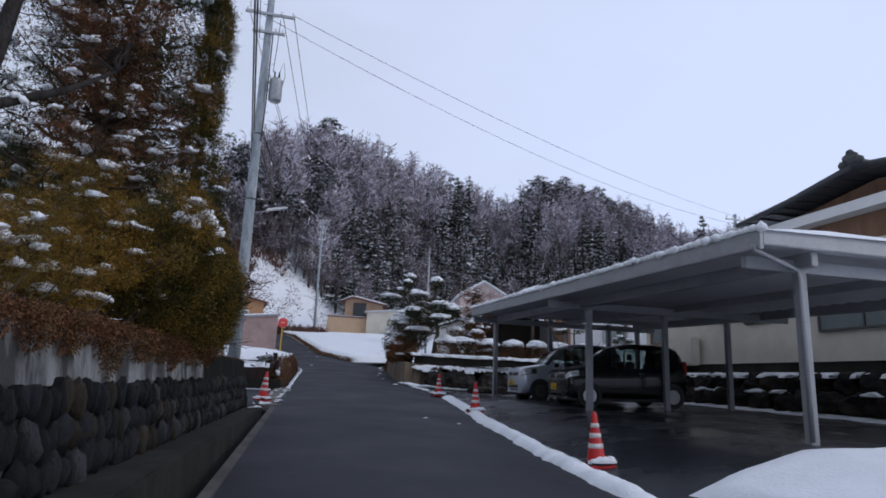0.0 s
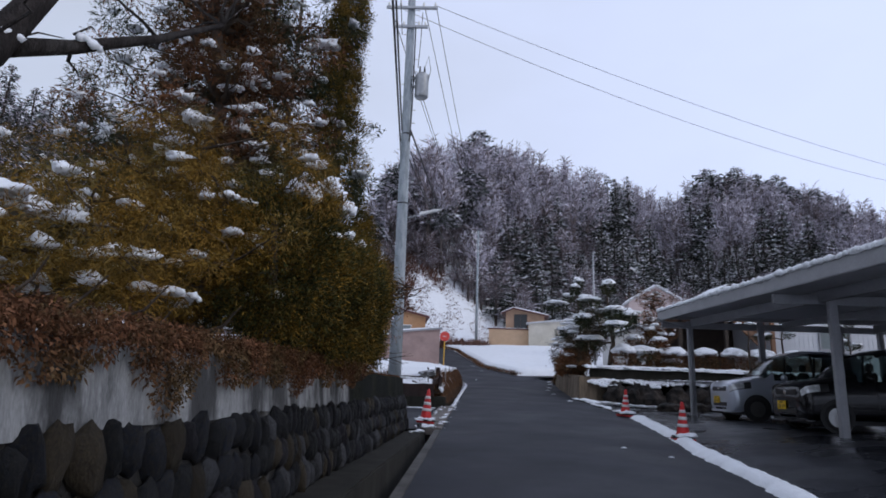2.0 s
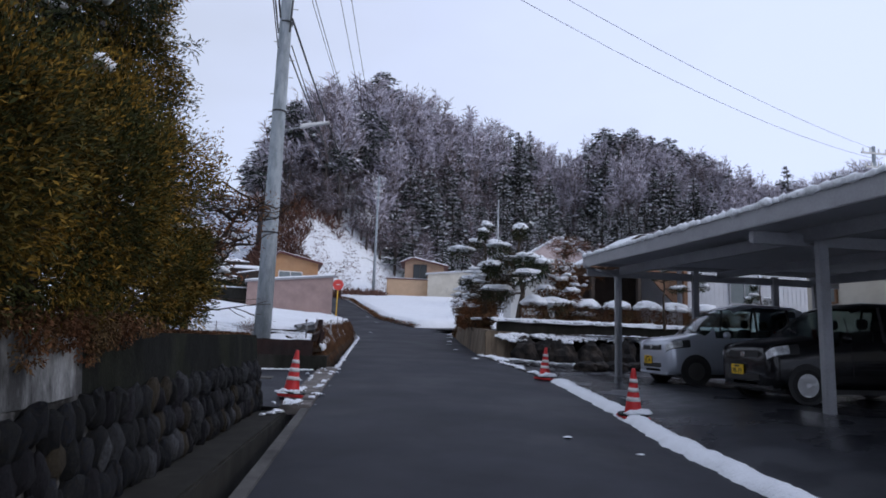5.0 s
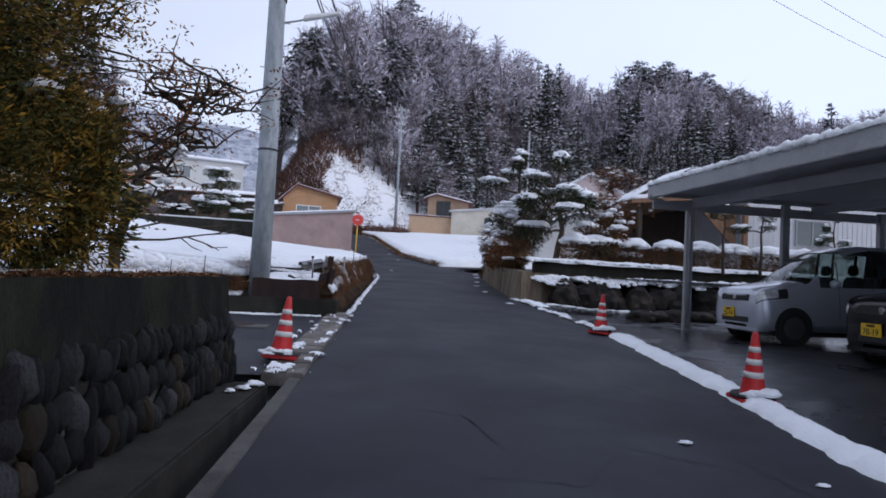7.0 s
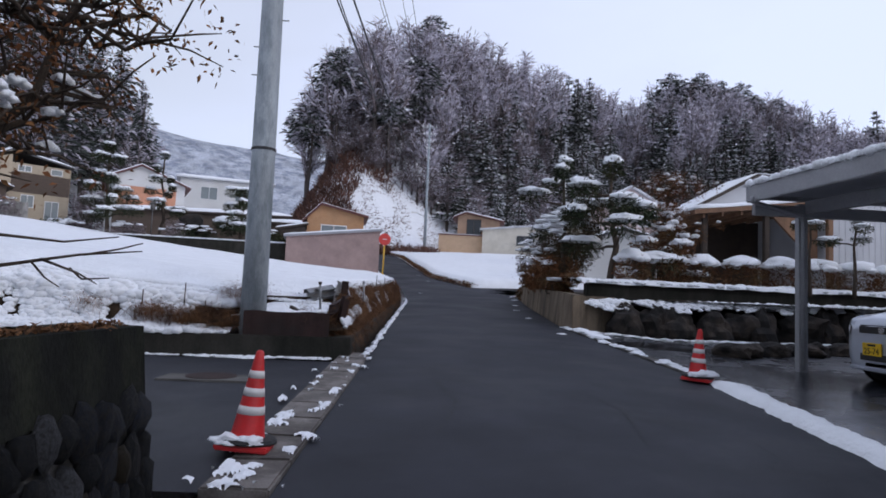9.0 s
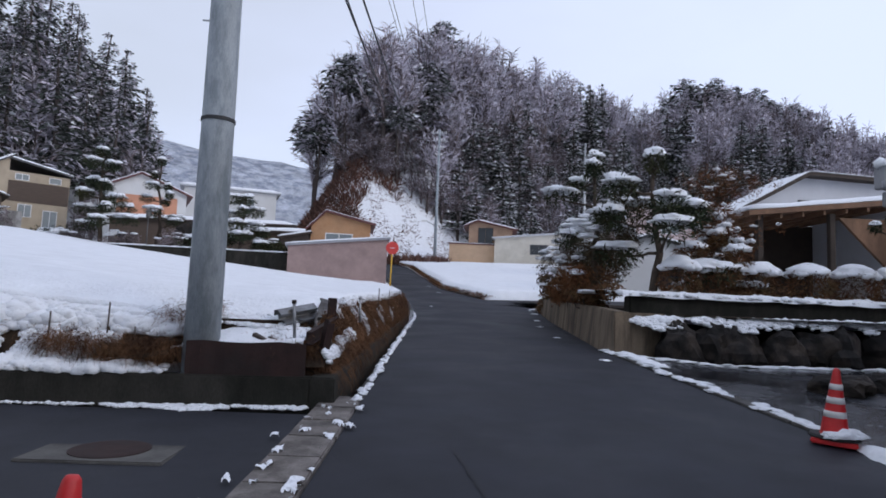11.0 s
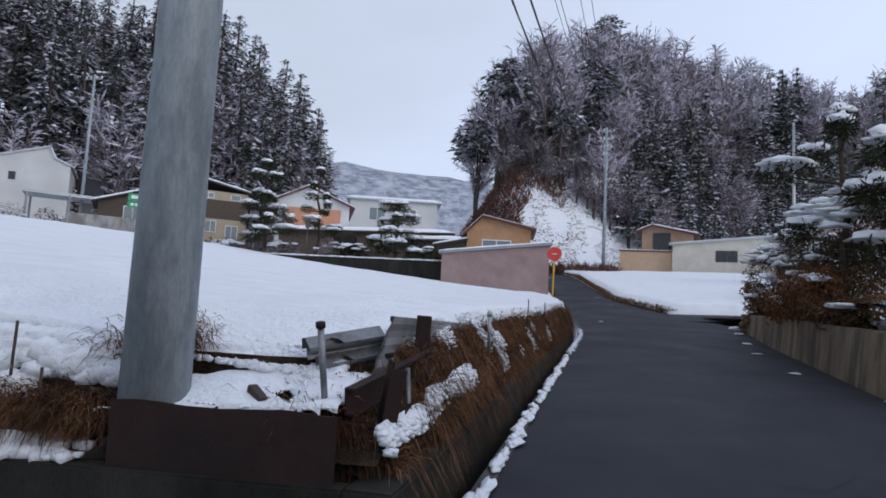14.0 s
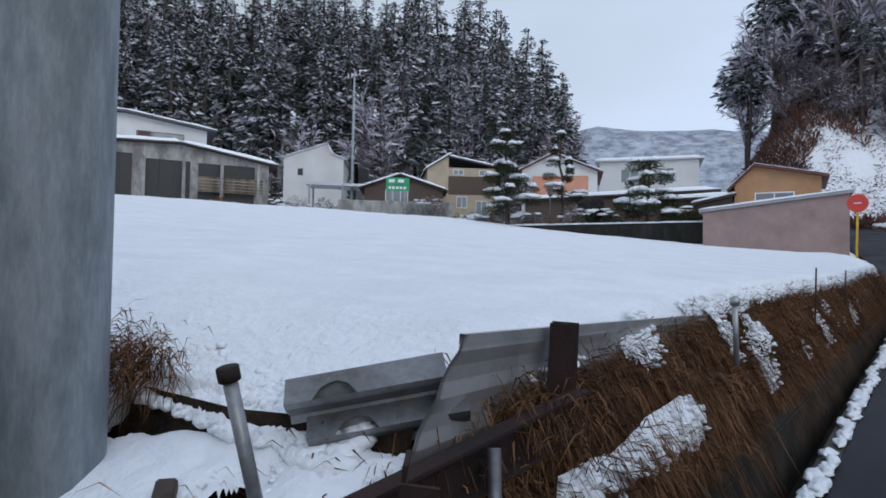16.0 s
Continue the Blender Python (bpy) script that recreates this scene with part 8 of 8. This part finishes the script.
    # on the earth bank along the lane
    def bank(u, v):
        y = 20.8 + 17.2 * u ** 1.7
        x0, z0 = road_l(y) - 0.40, lane_wall_top(y)
        x1 = field_edge(y) - 0.04 if y > 21.75 else -0.62
        z1 = field_z(x1, y) - 0.1 if y > 21.75 else 1.62
        k = v ** 0.9
        return (x0 + (x1 - x0) * k, y, z0 + (z1 - z0) * k ** 0.7 + 0.085)

    def on_bank(u, v, p):
        n = noise.noise(Vector((p[0] * 2.2, p[1] * 1.5, 6.0))) + 0.55 * noise.noise(Vector((p[0] * 5, p[1] * 3.4, 2.0))) + 0.2 * noise.noise(Vector((p[0] * 12, p[1] * 9, 3.0)))
        y = p[1]
        low_tongue = 1.5 * max(0, 1 - abs(v - 0.08 - 0.02 * (y - 21)) / 0.13) * smooth01((23.5 - y) / 0.5)
        low_tongue += 0.9 * max(0, 1 - abs(v - 0.72) / 0.2 - abs(y - 22.2) / 0.35)
        upper = 0.85 * smooth01((v - 0.6) / 0.25) * smooth01((y - 24.0) / 1.2)
        return 0.95 * n * (0.6 if y < 23.2 else 1.1) - 0.24 + low_tongue + upper
    snow_cover("snow_sheet_bank", "soft snow lying on the grassy bank", 420, 46, bank, lambda u, v, p: on_bank(u, v, p) - 0.05, 0.07, 0.4)
    heap_snow("snow_patches_bank", "crumbs of snow caught in the grass of the bank", 5200, bank, on_bank, 0.012, 0.032, 8, (0.02, 0, 0.04), 0.7, 2)

    def ledge(u, v):
        x = -2.05 + 1.5 * u
        y = 20.66 + 0.0886 * (x + 0.42) + (0.5 + 0.28 * u) * v
        return (x, y, 1.42 + 0.2 * v + 0.08 * u)

    def on_ledge(u, v, p):
        return 0.22 + 0.7 * (noise.noise(Vector((p[0] * 2.6, p[1] * 3.0, 8.0))) + 0.35 * noise.noise(Vector((p[0] * 8, p[1] * 8, 4.0)))) - 1.2 * max(0, 0.3 - u) * 2 - 1.6 * max(0, v - 0.82) / 0.18 - 1.6 * max(0, 0.14 - v) / 0.14
    snow_cover("snow_sheet_ledge", "soft snow lying behind the rusty sheet", 150, 80, ledge, lambda u, v, p: on_ledge(u, v, p) + 0.08, 0.065, 0.4)
    heap_snow("snow_patches_ledge", "crumbs of snow behind the rusty sheet beside the pole", 900, ledge, on_ledge, 0.012, 0.032, 9, (0, 0, 0.04), 0.7, 2)
    # broad snow beside the yard
    s = Shape()
    rows = []
    for j in range(14):
        row = []
        for i in range(30):
            x = 4.15 + 12 * (i / 29) ** 1.4
            edge = 6.0 + 0.12 * (x - 4) + 0.18 * noise.noise(Vector((x * 1.3, 2, 0)))
            y = edge - 8.0 * (j / 13) ** 1.6
            h = 0.16 * min(1, j / 3) ** 0.6 * (1 if i > 0 else 0.2)
            row.append((x, y, lot_z(x, max(y, 1)) + 0.01 + h + 0.03 * noise.noise(Vector((x * 1.5, y * 1.5, 0)))))
        rows.append(row)
    s.grid(rows)
    solo("snow_sheet_yard", s, "snow", "broad sheet of snow at the edge of the yard", "snow", kind="structure", smooth=True)
    scatter_snow("snow_crumbs", "crumbs of snow on the asphalt", [(2.9, 13.0, road_top(2.9, 13), 0.05, 0.04, 0.015), (3.4, 12.2, road_top(3.4, 12.2), 0.04, 0.03, 0.012), (4.3, 25.2, road_top(4.3, 25.2), 0.1, 0.12, 0.02), (4.4, 29.5, road_top(4.4, 29.5), 0.09, 0.12, 0.02), (4.7, 33.0, road_top(4.7, 33), 0.1, 0.16, 0.02), (5.2, 36.0, road_top(5.2, 36), 0.1, 0.2, 0.03), (5.7, 39.0, road_top(5.7, 39), 0.14, 0.25, 0.04), (6.1, 41.0, road_top(6.1, 41), 0.2, 0.3, 0.1), (1.5, 41, road_top(1.5, 41), 0.1, 0.1, 0.02), (2.2, 50, road_top(2.2, 50), 0.12, 0.12, 0.02), (1.7, 55, road_top(1.7, 55), 0.15, 0.12, 0.02)])
    # snowy island past the bend
    s = Shape()
    rows = []
    for j in range(40):
        y = 47.4 + 37 * j / 39
        x0 = road_r(y) + 0.25
        rows.append([(x0 + 30 * (k / 20) ** 1.5, y + 0.2 * 30 * (k / 20) ** 1.5 * (1 - j / 39), road_z(y) + (0.06 if k == 0 else 0.42) + 0.03 * (30 * (k / 20) ** 1.5) * (1 if y < 70 else 0.5) + 0.08 * noise.noise(Vector((k * 0.7, y * 0.4, 0)))) for k in range(21)])
    rows.insert(0, [(p[0], p[1] - 0.15, p[2] - 0.5) for p in rows[0]])
    s.grid(rows)
    solo("snow_island", s, "snow_field", "untouched snow on the plot inside the bend", "snow field", kind="structure", smooth=True)
    # foot of the retaining wall beyond the bend, to the left of the lane
    s = Shape()
    rows = []
    for j in range(30):
        y = 37.2 + 48 * j / 29
        x0 = road_l(y) - 0.25
        rows.append([(x0 - 9 * (k / 8), y, road_z(y) + (0.1 if k == 0 else 0.3 + 0.02 * k)) for k in range(9)])
    s.grid(rows)
    solo("snow_verge", s, "snow_field", "snowy verge beside the climbing lane", "snow field", kind="structure", smooth=True)


build_edge_clutter()
build_planks()
build_dry_grass()
build_snow_lines()


# ---- the garden beyond the field ----
s = Shape()
s.prism([(-21.0, 53.4), (-7.6, 54.9), (-7.6, 55.4), (-21.0, 53.9)], 2.5, 5.05, axis="z")
solo("wall_garden", s, "damp_concrete", "dark stone garden wall beyond the field", "garden wall", kind="structure", bevel=0.05)
snow_on("wall_snow", [(-20.5 + 0.62 * k, 53.75 + 0.068 * k, 5.08, 0.5, 0.3, 0.08) for k in range(21)], "cap of snow along the garden wall", "snow cap")
build_cloud_pine("garden_pine", "tall cloud-pruned pine with rounded snowy pads", (-19.7, 54.6, 4.6), 6.0, 71, 15, 0.16, 1.7, "needles", -0.3, 0.3, "cloud-pruned pines by the field", 420)
build_cloud_pine("garden_pine", "slim cloud-pruned pine with rounded snowy pads", (-17.0, 57.0, 4.6), 6.6, 72, 11, 0.14, 1.3, "needles", -0.2, 0.4, "cloud-pruned pines by the field", 420)
build_cloud_pine("garden_pine", "broad cloud-pruned pine with rounded snowy pads", (-11.2, 56.0, 4.4), 4.3, 73, 14, 0.15, 1.8, "needles", 0.2, 0.25, "cloud-pruned pines by the field", 420)
for k, (x, y, r, col) in enumerate(((-15.6, 55.6, 1.2, 1), (-13.8, 55.7, 1.0, 1), (-18.4, 55.0, 0.9, 1), (-9.0, 56.0, 0.9, 0), (-22.2, 55.2, 1.1, 1), (-24.0, 56.0, 1.2, 1), (-30.5, 60.0, 1.5, 1), (-44.0, 58.0, 1.9, 1), (-46.0, 57.0, 1.5, 0), (-41.0, 58.8, 1.2, 0))):
    build_shrub("garden_shrub", "rounded dark garden shrub covered with snow", x, y, 5.4 if x > -25 else 7.0, r, r, 0.75 if x > -25 else 1.2, 300 + k, "needles" if k % 2 else "twigs", 1400, 0.2, 0.06, 10 if col else 5)
lamp = thing("garden_lamp", "small dark garden lantern on a post", "lamp")
bar("post", [(-17.1, 55.35, 5.0), (-17.1, 55.35, 7.0)], 0.04, "dark_bronze", lamp)
s = Shape()
s.lathe([(0.08, 7.0), (0.16, 7.12), (0.16, 7.42), (0.22, 7.46), (0.04, 7.6)], 10, m=Matrix.Translation((-17.1, 55.35, 0)))
part("lantern", s, "dark_bronze", lamp)
s = Shape()
lump(s, (-14.6, 55.9, 6.1), (0.95, 0.5, 0.85), 2, 0.3, 1.4, seed=5)
solo("standing_stone", s, "boulder", "dark upright garden stone", "stone")

# ---- road sign and far poles ----
sign = thing("road_sign", "round red road sign on a yellow post", "road sign")
bar("post", [(-0.66, 49.6, 2.5), (-0.62, 49.6, 5.6)], 0.045, "sign_yellow", sign)
s = Shape()
s.lathe([(0.0, -0.012), (0.36, -0.012), (0.37, 0.0), (0.36, 0.012), (0.0, 0.012)], 32, m=Matrix.Translation((-0.62, 49.53, 5.22)) @ Matrix.Rotation(radians(90), 4, "X"))
disc = part("disc", s, "sign_red", sign)
s = Shape()
s.box((-0.13 - 0.62, 49.508, 5.2), (0.13 - 0.62, 49.514, 5.245))
part("lettering", s, "reflective", disc, "pale lettering bar")


def far_pole(x, y, z0, z1, r, label, arms=2, mat="pole_concrete"):
    p = thing("utility_pole", label, "utility pole")
    s = Shape()
    s.tube([(x, y, z0 - 0.5), (x, y, z1)], [r, r * 0.6], 12)
    part("shaft", s, mat, p, smooth=True)
    for k in range(arms):
        s = Shape()
        s.box((x - 0.9 + 0.2 * k, y - 0.12, z1 - 0.5 - 0.9 * k), (x + 0.9 - 0.2 * k, y - 0.02, z1 - 0.4 - 0.9 * k))
        arm = part("crossarm", s, "galvanised", p)
        for q in (-0.8, -0.3, 0.3, 0.8):
            s = Shape()
            s.tube([(x + q * (1 - 0.2 * k), y - 0.07, z1 - 0.4 - 0.9 * k), (x + q * (1 - 0.2 * k), y - 0.07, z1 - 0.15 - 0.9 * k)], 0.05, 6)
            part("insulator", s, "white_paint", arm)
    return p


far_pole(3.1, 86.3, 6.7, 23.0, 0.2, "concrete utility pole with crossarms by the bend", 4)
far_pole(11.2, 51.6, 3.0, 12.6, 0.1, "slim pale steel pole behind the shrubs", 0, "galvanised")
far_pole(-42.7, 63.4, 7.5, 21.6, 0.17, "grey utility pole in front of the dark woods", 1)
far_pole(31.8, 38.5, 2.0, 14.5, 0.18, "concrete utility pole beyond the yard", 2)
lamp = thing("street_lamp", "small white street lamp on the far pole", "lamp")
bar("arm", [(3.0, 86.2, 11.4), (2.0, 86.0, 11.8)], 0.05, "galvanised", lamp)
s = Shape()
s.box((1.3, 85.9, 11.75), (2.1, 86.1, 11.95))
part("head", s, "white_paint", lamp, bevel=0.03)
PX, PY = -1.65, 20.63
for dx, z, tz, sag in ((0.75, 13.9, 14.3, 0.65), (-0.7, 13.9, 13.7, 1.1)):
    cable("cable", (PX + dx, PY, z), (31.8, 38.4, tz), sag, 0.009)
for dx, z, tx, tz, sag in ((-0.77, 13.95, 2.3, 22.7, 1.2), (0.38, 13.95, 3.4, 22.7, 1.4), (0.77, 13.95, 3.9, 22.7, 1.2), (-0.1, 12.3, 3.1, 21.0, 1.2)):
    cable("cable", (PX + dx, PY, z), (tx, 86.2, tz), sag, 0.014)
for dx, z, tz, sag, r in ((0.14, 9.4, 17.2, 1.6, 0.028), (-0.14, 9.1, 16.8, 2.0, 0.022), (0.17, 8.7, 16.2, 2.4, 0.016)):
    cable("cable", (PX + dx, PY, z), (3.1, 86.2, tz), sag, r)
for dx, z, tz, sag, r in ((-0.15, 9.4, 15.0, 0.3, 0.026), (-0.17, 9.0, 14.6, 0.5, 0.02), (-0.15, 8.6, 14.2, 0.5, 0.014), (-0.7, 13.95, 17.0, 0.5, 0.012), (-0.3, 12.8, 16.0, 0.5, 0.012)):
    cable("cable", (PX + dx, PY, z), (0.4, -22.0, tz), sag, r)

# ---- cracks and repairs in the lane ----
for k, pts in enumerate((((1.2, 9.6), (1.9, 10.1), (2.5, 10.0), (3.3, 10.4)), ((1.0, 12.3), (1.8, 12.1), (2.4, 12.9)), ((2.2, 13.0), (2.9, 12.5), (3.4, 12.9)), ((0.6, 13.9), (1.3, 13.6), (1.5, 12.6)), ((2.6, 16.0), (2.9, 17.4), (2.7, 18.6)),
                         ((1.6, 17.0), (2.6, 17.2), (3.7, 16.7)), ((3.2, 21.0), (3.6, 22.5), (3.5, 24.0)), ((1.4, 22.6), (2.4, 22.4), (3.0, 23.2)), ((2.2, 24.5), (2.5, 26.4), (3.2, 27.5)), ((1.2, 27.0), (2.0, 27.6), (2.9, 27.3)), ((0.8, 8.2), (1.4, 7.8), (2.6, 8.1)), ((2.9, 6.4), (3.1, 8.0), (2.9, 9.4)), ((1.0, 5.4), (2.0, 5.8), (2.9, 5.6)), ((3.0, 13.4), (3.3, 14.2), (3.2, 15.2)), ((2.9, 14.6), (3.5, 14.4), (3.8, 14.9)), ((3.1, 15.4), (3.6, 15.9), (3.7, 16.6)), ((0.3, 19.6), (1.6, 19.9), (3.0, 19.4)), ((2.8, 11.2), (3.2, 12.0), (3.1, 12.8)), ((0.9, 16.2), (1.2, 17.6), (1.0, 19.2)), ((1.8, 30.5), (2.9, 30.2), (4.1, 30.8)), ((2.4, 20.2), (2.8, 20.9), (3.6, 20.7)))):
    crack("crack", pts, 0.006, road_top, k)

# ---- manhole in the driveway ----
mh = thing("manhole", "round iron manhole cover in a square concrete frame", "manhole", kind="structure")
z = road_z(18.7) + 0.012
s = Shape()
s.box((-2.15, 18.35, z - 0.1), (-1.1, 19.05, z))
part("frame", s, "concrete", mh, bevel=0.01)
s = Shape()
s.lathe([(0.0, z - 0.01), (0.29, z - 0.01), (0.29, z + 0.006), (0.25, z + 0.01), (0.0, z + 0.01)], 28, m=Matrix.Translation((-1.62, 18.7, 0)))
part("cover", s, "rust", mh)

# ---- pieces: culvert slabs, kerb stones, wall cobbles ----
cov = thing("culvert_cover", "row of worn concrete slabs over the gutter", "culvert cover", kind="structure")
rs = random.Random(31)
y = 15.0
while y < 20.5:
    s = Shape()
    ln = 0.60
    m = Matrix.Translation((road_l(y + 0.3) - 0.225, y + 0.3, road_z(y + 0.3) + 0.0)) @ pose(0, 0, 0, 2.5 + rs.uniform(-0.8, 0.8), rs.uniform(-1.2, 1.2), -2.5 + rs.uniform(-1.2, 1.2))
    s.box((-0.215, -ln / 2 + 0.01, -0.11), (0.215, ln / 2 - 0.01, 0.03), m=m)
    part("slab", s, "slab_concrete", cov, bevel=0.014)
    y += ln
kb = thing("yard_kerb", "flat concrete kerb stones at the yard entrance", "kerb", kind="structure")
y = 19.8
while y < 26.6:
    s = Shape()
    m = Matrix.Translation((road_r(y + 0.3) + 0.07, y + 0.3, road_z(y + 0.3))) @ pose(0, 0, 0, 2.5, 0, rs.uniform(-0.8, 0.8))
    s.box((-0.09, -0.295, -0.1), (0.09, 0.295, 0.03), m=m)
    part("kerb_stone", s, "concrete", kb, bevel=0.01)
    y += 0.6
protos = []
for k in range(15):
    s = Shape()
    lump(s, (0, 0, 0), (1, 1, 1), 2, 0.42, 1.3, seed=k * 3.3 + 1)
    protos.append(mesh_of("cobble", s, COBBLES[(0, 1, 2, 1, 3, 0, 1, 4, 0, 3, 1, 2, 0, 4, 1)[k]], True))
for r, z in enumerate((0.735, 0.945, 1.155)):
    y = 1.7 + 0.07 * r
    while y < 14.9:
        w = rs.uniform(0.05, 0.10) * (1.12 if y < 7 else 0.95)
        h = rs.uniform(0.10, 0.155)
        ob = new("cobble", protos[rs.randrange(15)])
        ob.parent = stone_wall
        zz = z + rs.uniform(-0.035, 0.035)
        ob.matrix_basis = pose(wall_x(y, zz) - 0.006, y + w, zz, rs.uniform(-28, 28), rs.uniform(-6, 6), rs.uniform(-12, 12)) @ Matrix.Diagonal((rs.uniform(0.05, 0.075), w, h, 1))
        y += w * 1.82

# shrubs before the porch house across the field
va, vu = Vector((-48.3, 42.0, 0)), Vector((6.1, 11.0, 0)).normalized()
for k, (f, w, leaf) in enumerate(((0.8, 0.9, "brown_hedge"), (3.2, 1.1, "needles"), (5.4, 1.0, "brown_hedge"), (8.2, 0.8, "brown_hedge"), (13.6, 1.5, "twigs"))):
    p = va + vu * f + Vector((vu.y, -vu.x, 0)) * (2.2 if f < 12 else 0.5)
    build_shrub("garden_shrub", "low garden shrub under snow before the porch house", p.x, p.y, field_z(p.x, p.y) + 0.7, w, w, 0.8 if f < 12 else 1.3, 300 + k, leaf, 1600, 0.16, 0.06, 16)
